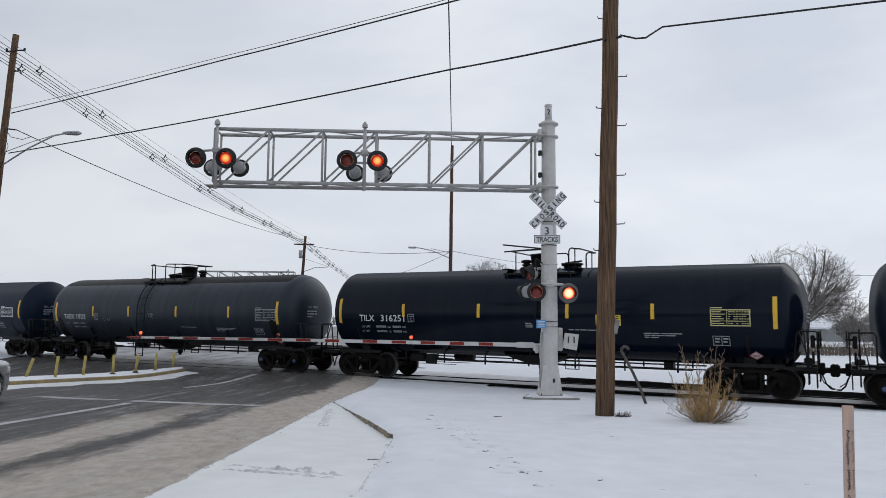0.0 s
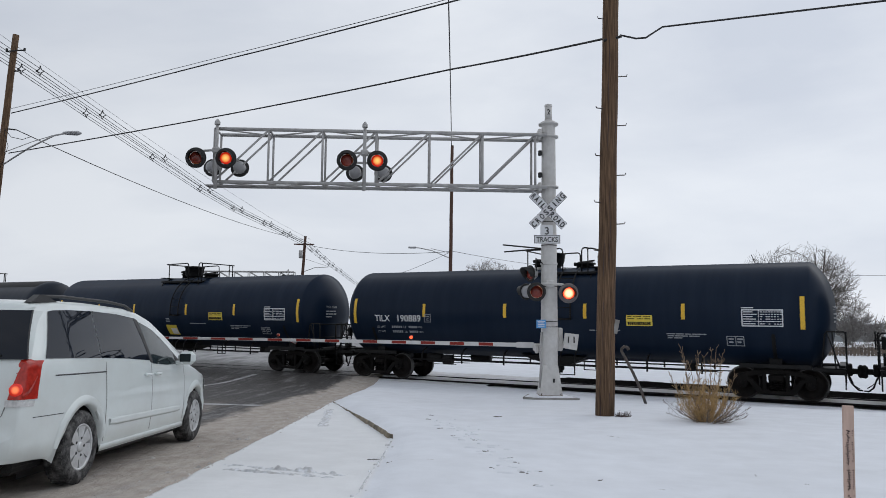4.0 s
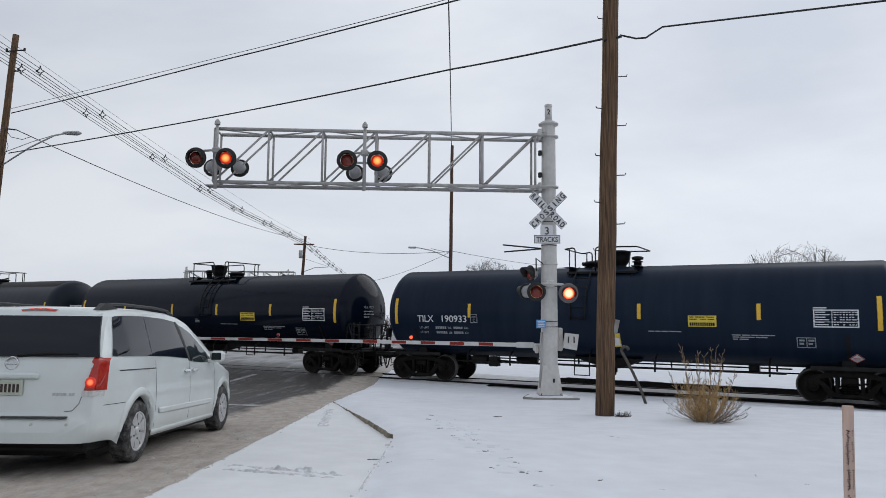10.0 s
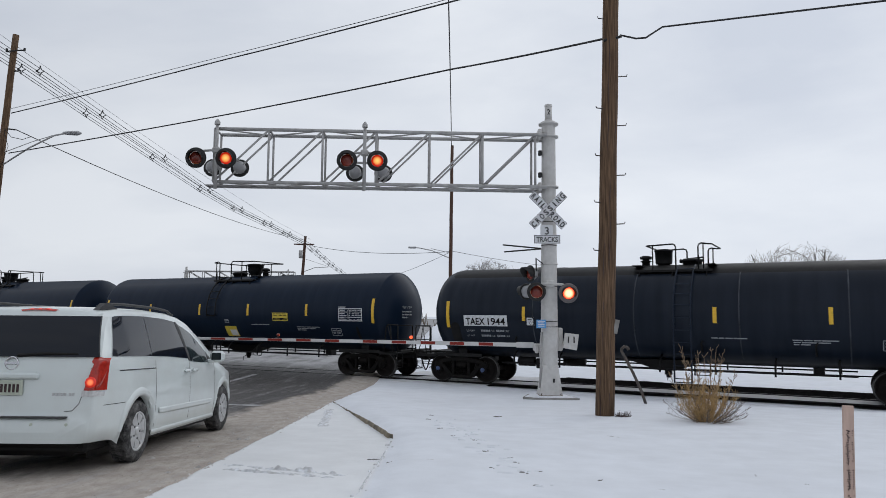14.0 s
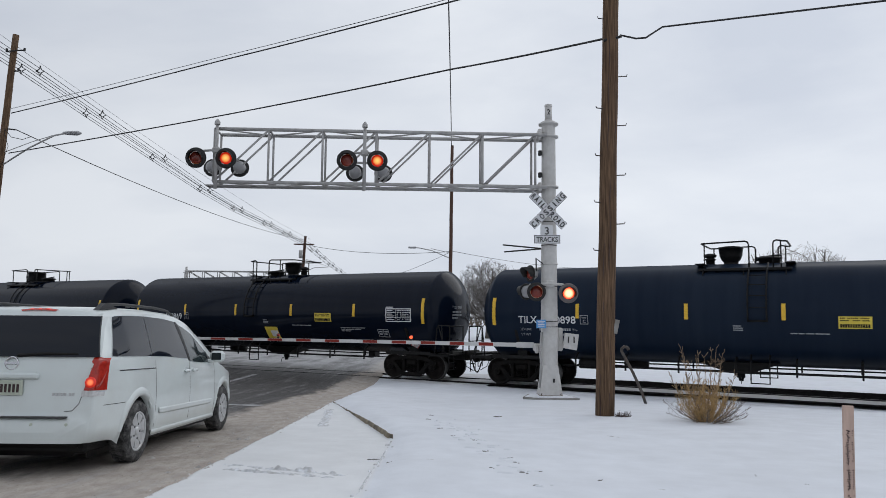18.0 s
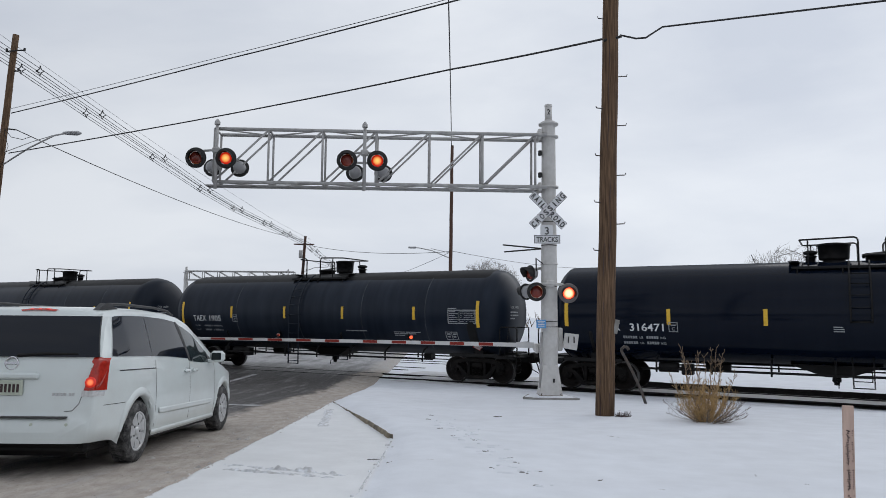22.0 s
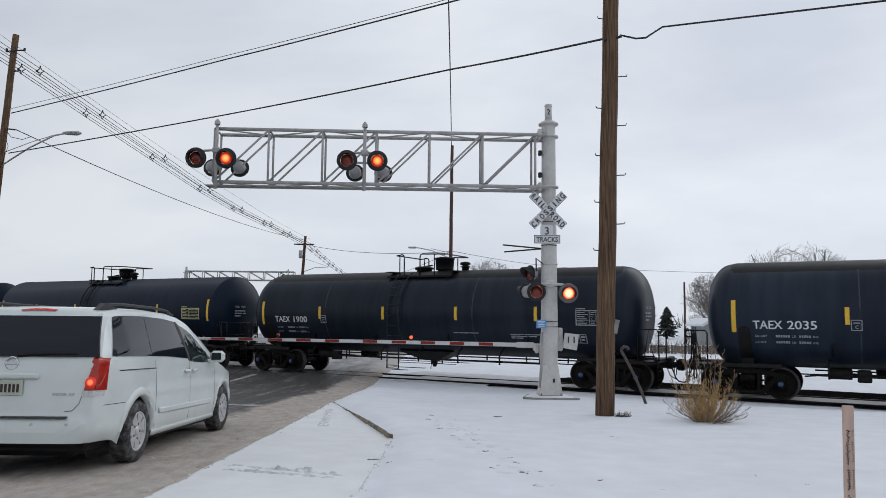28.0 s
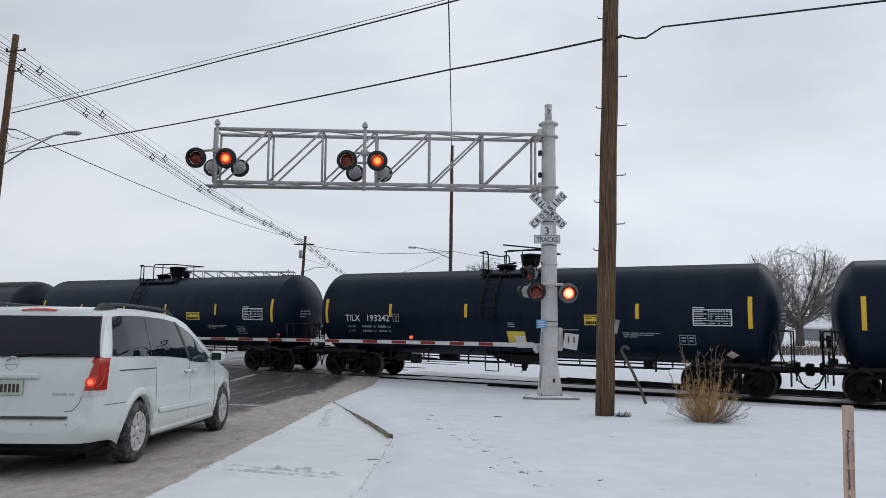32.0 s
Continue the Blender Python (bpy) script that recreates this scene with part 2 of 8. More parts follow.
STENCIL_DIM = mat("worn_stencil_paint", (0.27, 0.285, 0.30), 0.6, grain=0.25, grain_scale=15)
STENCIL_YELLOW = mat("yellowed_stencil_paint", (0.50, 0.47, 0.22), 0.6, grain=0.15, grain_scale=15)
PLACARD_WHITE = mat("placard_white", (0.72, 0.70, 0.70), 0.5, grain=0.08)
PLACARD_RED = mat("placard_red", (0.42, 0.05, 0.05), 0.5, grain=0.1)
WOOD = mat("weathered_pole_wood", (0.150, 0.094, 0.057), 0.85, spec=0.2, grain=0.45, grain_scale=10, second=(0.052, 0.031, 0.020), spots=0.9, spot_scale=4.5, bump=1.0, bump_scale=14, stretch=(5.5, 5.5, 0.24))
WOOD_RED = mat("reddish_pole_wood", (0.085, 0.042, 0.028), 0.85, grain=0.3, grain_scale=6, second=(0.05, 0.03, 0.022), spots=0.6, spot_scale=1.4, stretch=(3.5, 3.5, 0.25))
GALV = mat("dull_grey_galvanised_steel", (0.385, 0.38, 0.375), 0.5, 0.0, grain=0.16, grain_scale=7, second=(0.27, 0.26, 0.25), spots=0.6, spot_scale=2.5)
MAST_PAINT = mat("pale_grey_mast_paint", (0.55, 0.54, 0.525), 0.6, grain=0.07, grain_scale=9, second=(0.38, 0.36, 0.33), spots=0.4, spot_scale=3.0, stretch=(1.2, 1.2, 0.9))
SIGN_WHITE = mat("white_reflective_sheet", (0.66, 0.67, 0.69), 0.45, grain=0.06, second=(0.54, 0.54, 0.54), spots=0.5, spot_scale=4)
SIGN_BLACK = mat("sign_black", (0.012, 0.012, 0.014), 0.5, grain=0.1)
SIGN_BLUE = mat("sign_blue", (0.09, 0.30, 0.62), 0.5, grain=0.1)
SIGNAL_BLACK = mat("signal_matt_black", (0.012, 0.012, 0.012), 0.6, grain=0.2)
SIGNAL_GREY = mat("signal_back_housing", (0.34, 0.34, 0.35), 0.55, grain=0.15, second=(0.2, 0.2, 0.2), spots=0.5, spot_scale=8)
DISC_GREY = mat("worn_grey_disc", (0.13, 0.115, 0.115), 0.55, grain=0.2)
LENS_DARK = mat("unlit_red_lens", (0.20, 0.03, 0.018), 0.25, grain=0.25, grain_scale=40)
LENS_LIT = lamp_mat("lit_red_lens", (1.0, 0.50, 0.12), (0.34, 0.012, 0.004), 1.3, 0.155)
LENS_HOT = lamp_mat("lit_red_lens_head_on", (1.0, 0.84, 0.44), (0.85, 0.05, 0.012), 1.6, 0.165, 0.42, 0.86)
GATE_LIT = mat("lit_gate_lamp", (1.0, 0.10, 0.03), 0.3, emit=1.5, emit_color=(1.0, 0.10, 0.03))
STRIPE_RED = mat("red_reflective_stripe", (0.215, 0.020, 0.013), 0.55, spec=0.25, grain=0.15, second=(0.15, 0.03, 0.022), spots=0.5, spot_scale=3)
STRIPE_WHITE = mat("white_gate_arm", (0.58, 0.58, 0.58), 0.5, grain=0.1, second=(0.40, 0.39, 0.37), spots=0.6, spot_scale=2)
CABLE = mat("black_cable", (0.012, 0.012, 0.013), 0.6, grain=0.1)
CABLE_GREY = mat("weathered_wire", (0.075, 0.08, 0.085), 0.6, grain=0.1)
RUST_PIPE = mat("rusty_pipe", (0.075, 0.07, 0.068), 0.7, 0.2, grain=0.3, second=(0.10, 0.055, 0.03), spots=0.5, spot_scale=6)
STRAW = mat("dry_straw_stems", (0.50, 0.33, 0.14), 0.85, grain=0.3, grain_scale=9, second=(0.27, 0.165, 0.075), spots=0.6, spot_scale=5)
BUSH_TALL = mat("brown_bush_stems", (0.26, 0.18, 0.11), 0.85, grain=0.3, grain_scale=9, second=(0.15, 0.105, 0.075), spots=0.6, spot_scale=5)
TWIG = mat("dead_grey_twigs", (0.17, 0.135, 0.11), 0.85, grain=0.3)
LATH = mat("pinkish_pine_lath", (0.50, 0.36, 0.30), 0.75, grain=0.15, grain_scale=10, second=(0.42, 0.30, 0.24), spots=0.5, stretch=(6, 6, 0.7), spot_scale=4)
INK = mat("dark_ink", (0.05, 0.03, 0.03), 0.7, grain=0.2)
BARK = mat("grey_brown_bark", (0.115, 0.098, 0.088), 0.9, grain=0.3, grain_scale=4, second=(0.07, 0.06, 0.053), spots=0.5, spot_scale=1)
BARK_PALE = mat("frosted_twig_bark", (0.21, 0.195, 0.185), 0.9, grain=0.3, grain_scale=4)
NEEDLES = mat("dark_spruce_needles", (0.040, 0.052, 0.046), 0.85, grain=0.4, grain_scale=3)
BRUSH_M = mat("brown_winter_brush", (0.17, 0.13, 0.095), 0.9, grain=0.4, grain_scale=2.5, second=(0.09, 0.07, 0.055), spots=0.6, spot_scale=0.6)
SIDING = mat("grey_lap_siding", (0.27, 0.285, 0.285), 0.75, grain=0.12, grain_scale=3)
SIDING_GREEN = mat("teal_grey_siding", (0.165, 0.225, 0.235), 0.75, grain=0.12, grain_scale=3)
BRICK_RED = mat("faded_red_boards", (0.24, 0.095, 0.075), 0.85, grain=0.25, grain_scale=3)
TRIM_WHITE = mat("white_house_trim", (0.62, 0.62, 0.62), 0.7, grain=0.06)
FENCE_WOOD = mat("weathered_fence_boards", (0.13, 0.105, 0.088), 0.85, grain=0.3, grain_scale=3, per_object=0.3)
PANE = mat("dark_window_pane", (0.02, 0.024, 0.028), 0.08, grain=0.1)
VAN_WHITE = mat("white_car_paint", (0.63, 0.682, 0.675), 0.32, grain=0.02, grain_scale=2, coat=0.6, second=(0.50, 0.50, 0.485), spots=0.35, spot_scale=1.3)
CAR_SILVER = mat("silver_car_paint", (0.40, 0.41, 0.42), 0.3, 0.6, grain=0.04, coat=0.6)
CAR_GLASS = mat("tinted_car_glass", (0.0065, 0.0095, 0.0165), 0.02, spec=0.30)
CAR_GLASS_CLEAR = mat("greenish_car_glass", (0.020, 0.029, 0.031), 0.03, spec=0.4)
RUBBER = mat("tyre_rubber", (0.018, 0.018, 0.019), 0.85, grain=0.3, grain_scale=25, second=(0.26, 0.255, 0.25), spots=0.5, spot_scale=11, bump=0.5, bump_scale=60)
PLASTIC = mat("dark_grey_plastic", (0.022, 0.022, 0.024), 0.55, grain=0.15)
ALLOY = mat("dull_alloy_rim", (0.55, 0.56, 0.57), 0.4, 0.35, grain=0.12, second=(0.30, 0.29, 0.28), spots=0.5, spot_scale=6)
CHROME = mat("chrome_trim", (0.7, 0.7, 0.72), 0.15, 1.0, grain=0.05)
TAIL_GLOW = lamp_mat("lit_brake_bulb", (1.0, 0.26, 0.10), (0.34, 0.014, 0.008), 1.1, 0.05)
TAIL_RED = mat("red_tail_lens", (0.34, 0.022, 0.014), 0.12, grain=0.3, grain_scale=22, emit=0.022, emit_color=(1.0, 0.06, 0.03))
TAIL_LIT = mat("lit_brake_lamp", (0.5, 0.035, 0.02), 0.25, emit=0.50, emit_color=(1.0, 0.055, 0.03))
TAIL_CLEAR = mat("clear_reverse_lens", (0.55, 0.55, 0.55), 0.2, grain=0.15, grain_scale=40)
PLATE_PALE = mat("pale_number_plate", (0.46, 0.50, 0.42), 0.45, grain=0.1)
SEAM = mat("dark_panel_gap", (0.05, 0.05, 0.052), 0.7, grain=0.1)
DOOR_SEAM = mat("grimy_door_gap", (0.19, 0.195, 0.19), 0.7, grain=0.1)


# ---- mesh building ----
class M:
    """Vertices and faces of one mesh, with a smooth flag and a material slot for each face."""

    def __init__(self):
        self.v, self.f, self.sm, self.mi, self.slot = [], [], [], [], 0

    def add(self, vs, fs, smooth=False, T=None):
        o = len(self.v)
        self.v += [tuple(T @ Vector(p)) for p in vs] if T is not None else [tuple(p) for p in vs]
        self.f += [tuple(i + o for i in f) for f in fs]
        self.sm += [smooth] * len(fs)
        self.mi += [self.slot] * len(fs)
        return self

    def box(self, c, size, ch=0.0, T=None):
        hx, hy, hz = size[0] / 2, size[1] / 2, size[2] / 2
        if not ch:
            vs = [(c[0] + a * hx, c[1] + b * hy, c[2] + d * hz) for a in (-1, 1) for b in (-1, 1) for d in (-1, 1)]
            return self.add(vs, [(0, 1, 3, 2), (4, 6, 7, 5), (0, 4, 5, 1), (2, 3, 7, 6), (0, 2, 6, 4), (1, 5, 7, 3)], False, T)
        ch = min(ch, hx * 0.9, hy * 0.9, hz * 0.9)
        vs, ix = [], {}
        for a in (-1, 1):
            for b in (-1, 1):
                for d in (-1, 1):
                    for k in range(3):
                        ix[(a, b, d, k)] = len(vs)
                        e = [hx - ch, hy - ch, hz - ch]
                        e[k] += ch
                        vs.append((c[0] + a * e[0], c[1] + b * e[1], c[2] + d * e[2]))
        fs = []
        for s in (-1, 1):
            q = [(s, -1, -1), (s, 1, -1), (s, 1, 1), (s, -1, 1)]
            fs.append([ix[(*p, 0)] for p in (q if s > 0 else q[::-1])])
            q = [(-1, s, -1), (-1, s, 1), (1, s, 1), (1, s, -1)]
            fs.append([ix[(*p, 1)] for p in (q if s > 0 else q[::-1])])
            q = [(-1, -1, s), (1, -1, s), (1, 1, s), (-1, 1, s)]
            fs.append([ix[(*p, 2)] for p in (q if s > 0 else q[::-1])])
        for s in (-1, 1):
            for r in (-1, 1):
                for k, (i, j) in ((0, (1, 2)), (1, (0, 2)), (2, (0, 1))):
                    p, q = [0, 0, 0], [0, 0, 0]
                    p[k], q[k] = -1, 1
                    p[i] = q[i] = s
                    p[j] = q[j] = r
                    fs.append([ix[(*p, i)], ix[(*q, i)], ix[(*q, j)], ix[(*p, j)]])
                for d in (-1, 1):
                    fs.append([ix[(s, r, d, 0)], ix[(s, r, d, 1)], ix[(s, r, d, 2)]])
        return self.add(vs, fs, False, T)

    def tube(self, pts, r, n=6, T=None, smooth=True, caps=True):
        pts = [Vector(p) for p in pts]
        rs = r if isinstance(r, (list, tuple)) else [r] * len(pts)
        vs, fs = [], []
        ref = None
        for i, p in enumerate(pts):
            t = (pts[min(i + 1, len(pts) - 1)] - pts[max(i - 1, 0)]).normalized()
            if ref is None:
                ref = t.orthogonal().normalized()
            else:
                ref = (ref - t * ref.dot(t))
                ref = ref.normalized() if ref.length > 1e-6 else t.orthogonal().normalized()
            w = t.cross(ref)
            for k in range(n):
                a = 2 * math.pi * k / n
                vs.append(p + (ref * math.cos(a) + w * math.sin(a)) * rs[i])
        for i in range(len(pts) - 1):
            for k in range(n):
                a, b = i * n + k, i * n + (k + 1) % n
                fs.append((a, b, b + n, a + n))
        self.add(vs, fs, smooth, T)
        if caps:
            o = len(self.v) - len(vs)
            for ring in (list(range(o + n - 1, o - 1, -1)), list(range(o + (len(pts) - 1) * n, o + len(pts) * n))):
                self.f.append(tuple(ring))
                self.sm.append(False)
                self.mi.append(self.slot)
        return self

    def lathe(self, prof, n=24, T=None, smooth=True, caps=False):
        """A turned shape: pairs of (place along x, radius)."""
        vs, fs = [], []
        for x, r in prof:
            for k in range(n):
                a = 2 * math.pi * k / n
                vs.append((x, r * math.cos(a), r * math.sin(a)))
        for i in range(len(prof) - 1):
            for k in range(n):
                a, b = i * n + k, i * n + (k + 1) % n
                fs.append((a, a + n, b + n, b))
        if caps and prof[0][1] > 1e-4:
            fs.append(tuple(range(n)))
        if caps and prof[-1][1] > 1e-4:
            fs.append(tuple(range(len(prof) * n - 1, (len(prof) - 1) * n - 1, -1)))
        return self.add(vs, fs, smooth, T)

    def prism(self, poly, y0, y1, T=None):
        """A flat outline in x and z, drawn out from y0 to y1."""
        n = len(poly)
        vs = [(x, y0, z) for x, z in poly] + [(x, y1, z) for x, z in poly]
        fs = [tuple(range(n)), tuple(range(2 * n - 1, n - 1, -1))] + [(i, i + n, (i + 1) % n + n, (i + 1) % n) for i in range(n)]
        return self.add(vs, fs, False, T)

    def grid(self, rows, smooth=True, T=None):
        nc = len(rows[0])
        vs = [p for r in rows for p in r]
        fs = [(i * nc + j, i * nc + j + 1, (i + 1) * nc + j + 1, (i + 1) * nc + j) for i in range(len(rows) - 1) for j in range(nc - 1)]
        return self.add(vs, fs, smooth, T)

    def data(self, name, mats):
        me = bpy.data.meshes.new(name)
        me.from_pydata(self.v, [], self.f)
        me.polygons.foreach_set("use_smooth", self.sm)
        if any(self.mi):
            me.polygons.foreach_set("material_index", self.mi)
        for m in mats if isinstance(mats, (list, tuple)) else [mats]:
            me.materials.append(m)
        me.update()
        return me


def fixed(me):
    bm = bmesh.new()
    bm.from_mesh(me)
    bmesh.ops.recalc_face_normals(bm, faces=bm.faces)
    bm.to_mesh(me)
    bm.free()
    return me


def part(name, m, mats, parent=None, label="", at=None):
    """Links a mesh as one object, under a thing or a part; at: its pose in its parent's space."""
    me = m if isinstance(m, bpy.types.Mesh) else fixed(m.data(name, mats))
    ob = new(name, me)
    ob.parent = parent
    if at is not None:
        ob.matrix_basis = at
    if label:
        ob["label"] = label
    return ob


def thing(name, label, category, group="", kind="", at=None):
    ob = new(name)
    ob.empty_display_size = 0.2
    if at is not None:
        ob.matrix_basis = at
    return tagged(ob, label, category, group, kind)


def arc(c, r, a0, a1, n, plane="xz"):
    out = []
    for i in range(n + 1):
        a = radians(a0 + (a1 - a0) * i / n)
        p = [c[0], c[1], c[2]]
        p["xyz".index(plane[0])] += r * math.cos(a)
        p["xyz".index(plane[1])] += r * math.sin(a)
        out.append(tuple(p))
    return out


# ---- lettering ----
WORDS = {}


def letter(strings):
    """Makes a mesh of each string, once, with its left foot at the origin and capitals 1 high."""
    obs = []
    for s, bold in strings:
        cu = bpy.data.curves.new("lettering", "FONT")
        cu.body, cu.size, cu.offset, cu.resolution_u = s, 1.37, bold, 3
        obs.append(((s, bold), new("lettering", cu)))
    dg = bpy.context.evaluated_depsgraph_get()
    for key, ob in obs:
        me = bpy.data.meshes.new_from_object(ob.evaluated_get(dg))
        vs = [tuple(v.co) for v in me.vertices]
        WORDS[key] = (vs, [tuple(p.vertices) for p in me.polygons], max(v[0] for v in vs))
        bpy.data.meshes.remove(me)
        cu = ob.data
        bpy.data.objects.remove(ob)
        bpy.data.curves.remove(cu)


NUMBERS = {0: "TILX  316251", 1: "TAEX  1923", 2: "TILX  190889", 3: "TILX  316484", 4: "TAEX 1909", 5: "TILX  190933", 6: "TILX  190935", 7: "TAEX 1944",
           8: "TILX  193191", 9: "TILX  190898", 10: "TILX  190869", 11: "TILX  316471", 12: "TAEX  1905", 13: "TAEX 2019", 14: "TAEX 2035", 15: "TAEX 1900",
           16: "TILX  193233", 17: "TILX  193242"}
letter([(w, 0.012) for w in sorted({w for s in NUMBERS.values() for w in s.split()})] + [(s, 0.02) for s in ("LD LMT", "LT WT", "LB", "KG", "C", "3", "2")] + [(w, 0.024) for w in ("TAEX", "1909", "1944")] + [(s, 0.03) for s in ("TRACKS",)] + [(s, 0.045) for s in "RAILODCSNG"])


# ---- ground ----
def smooth_step(a, b, x):
    t = min(1.0, max(0.0, (x - a) / (b - a)))
    return t * t * (3 - 2 * t)


def track_distance(x, y):
    return ACROSS.x * x + ACROSS.y * y


def road_height(x, y):
    """The road falls gently to the tracks and runs level over them."""
    slope = 0.94 - 0.04 * y
    return slope + (-0.012 - slope) * smooth_step(17.5, 22.3, track_distance(x, y))


KERB_A, KERB_B, KERB_C = Vector((-2.58, 17.64)), Vector((-0.70, 10.75)), Vector((-0.71, 4.0))


ROAD_L, ROAD_R = -23.0, -2.62


def road_edge(y):
    return ROAD_R + 0.06 * noise.noise((0.0, y * 0.55, 3.0)) + 0.025 * noise.noise((0.0, y * 2.3, 7.0)) + 0.018 * noise.noise((0.0, y * 5.0, 1.0)) + 0.008 * noise.noise((0.0, y * 13.0, 1.0)) + 0.2 * smooth_step(18, 24, y)


def ground_height(x, y):
    d = track_distance(x, y)
    z = 0.94 - 0.04 * y
    z += (-0.06 - z) * smooth_step(18.5, 22.4, d)
    z = max(z, -0.5)
    if d > 22.4:
        z = -0.06 - 0.06 * smooth_step(24.9, 26.8, d) - 0.06 * smooth_step(36, 45, d)
    edge = road_edge(y)
    if ROAD_L + 0.1 < x < edge - 0.01:
        return road_height(x, y) - 0.16
    if x >= edge - 0.01:
        near = smooth_step(0.0, 0.35, x - edge)
        if d < 22:
            kx = KERB_B.x + (KERB_A.x - KERB_B.x) * min(1.0, max(0.0, (y - KERB_B.y) / (KERB_A.y - KERB_B.y)))
            rise = 0.012 + (0.008 + 0.08 * (1 - smooth_step(0.4, 2.6, x - kx))) * (smooth_step(-0.06, 0.34, x - kx) if y < KERB_A.y else 1.0)
            fade = 1 - smooth_step(17.5, 21, d)
            z += rise * near * fade
            z += 0.03 * noise.noise((x * 0.5, y * 0.5, 0.0)) * near + 0.006 * noise.noise((x * 2.1, y * 2.1, 4.0)) * near
    elif x <= ROAD_L + 0.1:
        z += 0.1
    return z


def steps(*spans):
    out = []
    for a, b, h in spans:
        k = max(1, round((b - a) / h))
        out += [a + (b - a) * i / k for i in range(k)]
    return out + [spans[-1][1]]


xs = steps((-3000, -400, 400), (-400, -60, 40), (-60, -24, 4), (-24, -22, 0.5), (-22, -4, 3), (-4, -2.84, 0.29), (-2.84, -2.66, 0.06), (-2.66, -2.62, 0.04), (-2.62, -2.5, 0.04), (-2.5, 1.2, 0.13), (1.2, 14, 0.5), (14, 60, 3), (60, 400, 40), (400, 3000, 400))
ys = steps((-400, -40, 60), (-40, 2, 4), (2, 4, 0.5), (4, 20, 0.16), (20, 30, 0.35), (30, 60, 2), (60, 400, 20), (400, 3000, 300))


def edge_warp(x, y):
    """Bends the columns of the sheet so that one of them follows the road's edge."""
    return x + (road_edge(y) - ROAD_R) * (1 - smooth_step(0.35, 1.2, abs(x - ROAD_R)))


g = M().grid([[(edge_warp(x, y), y, ground_height(edge_warp(x, y), y)) for x in xs] for y in ys])
tagged(part("ground", g, SNOW), "snow-covered ground falling gently towards railway tracks", "ground", kind="structure")


def road_material():
    """Dark wet asphalt with wheel tracks, grey-brown slush along the edge and thin drifted snow."""
    m = bpy.data.materials.new("slushy_asphalt")
    m.use_nodes = True
    nt = m.node_tree
    b = nt.nodes["Principled BSDF"]
    co = nt.nodes.new("ShaderNodeTexCoord")
    sp = nt.nodes.new("ShaderNodeSeparateXYZ")
    nt.links.new(co.outputs["Object"], sp.inputs[0])

    def tex(scale, stretch, detail=6):
        mp = nt.nodes.new("ShaderNodeMapping")
        mp.inputs["Scale"].default_value = stretch
        n = nt.nodes.new("ShaderNodeTexNoise")
        n.inputs["Scale"].default_value, n.inputs["Detail"].default_value = scale, detail
        n.inputs["Roughness"].default_value = 0.62
        nt.links.new(co.outputs["Object"], mp.inputs[0])
        nt.links.new(mp.outputs[0], n.inputs["Vector"])
        return n.outputs[0]

    def ranged(v, a, b2, c, d):
        r = nt.nodes.new("ShaderNodeMapRange")
        for i, q in enumerate((a, b2, c, d)):
            r.inputs[i + 1].default_value = q
        nt.links.new(v, r.inputs[0])
        return r.outputs[0]

    def calc(op, p, q):
        n = nt.nodes.new("ShaderNodeMath")
        n.operation = op
        for i, v in enumerate((p, q)):
            if isinstance(v, (int, float)):
                n.inputs[i].default_value = v
            else:
                nt.links.new(v, n.inputs[i])
        return n.outputs[0]

    def mix(f, a, c):
        n = nt.nodes.new("ShaderNodeMix")
        n.data_type = "RGBA"
        nt.links.new(f, n.inputs["Factor"])
        for k, v in (("A", a), ("B", c)):
            if isinstance(v, tuple):
                n.inputs[k].default_value = (*v, 1)
            else:
                nt.links.new(v, n.inputs[k])
        return n.outputs["Result"]

    fine = tex(5.0, (1, 0.8, 1), 10)
    asphalt = mix(ranged(fine, 0.32, 0.70, 0, 1), (0.012, 0.0122, 0.0135), (0.047, 0.048, 0.050))
    lanes = tex(0.55, (1.3, 0.22, 1))
    wander = calc("MULTIPLY", calc("SUBTRACT", tex(0.45, (1, 0.5, 1), 7), 0.5), 1.3)
    rag = calc("MULTIPLY", calc("SUBTRACT", tex(3.6, (1.2, 0.32, 1), 10), 0.5), 0.95)
    off = calc("ADD", wander, rag)
    # heaped slush beside the kerb, a cleared wheel track, and a thinner band beyond it
    e1 = calc("ADD", calc("SUBTRACT", sp.outputs[0], calc("ADD", calc("MULTIPLY", sp.outputs[1], 0.045), -4.76)), off)
    band1 = ranged(e1, -0.18, 0.21, 0.10, 1.0)
    mid = calc("ABSOLUTE", calc("ADD", calc("ADD", sp.outputs[0], 5.42), off), 0.0)
    band2 = calc("MULTIPLY", ranged(mid, 0.38, 0.72, 0.95, 0.0), ranged(sp.outputs[1], 13.0, 18.5, 1.0, 0.12))
    slush_f = calc("MAXIMUM", band1, band2)
    slush = mix(ranged(tex(4.5, (1.2, 0.7, 1), 10), 0.34, 0.64, 0, 1), (0.325, 0.288, 0.255), (0.445, 0.405, 0.365))
    specks = ranged(tex(26.0, (1, 0.7, 1), 3), 0.66, 0.72, 0.0, 0.75)
    slush = mix(specks, slush, (0.10, 0.085, 0.075))
    c1 = mix(slush_f, asphalt, slush)
    thin = tex(1.6, (2.2, 0.22, 1), 10)
    c2 = mix(calc("MULTIPLY", ranged(thin, 0.52, 0.68, 0.0, 0.50), ranged(tex(7.0, (1.0, 0.35, 1), 8), 0.40, 0.60, 0.25, 1.0)), c1, (0.42, 0.415, 0.415))
    near_track = nt.nodes.new("ShaderNodeVectorMath")
    near_track.operation = "DOT_PRODUCT"
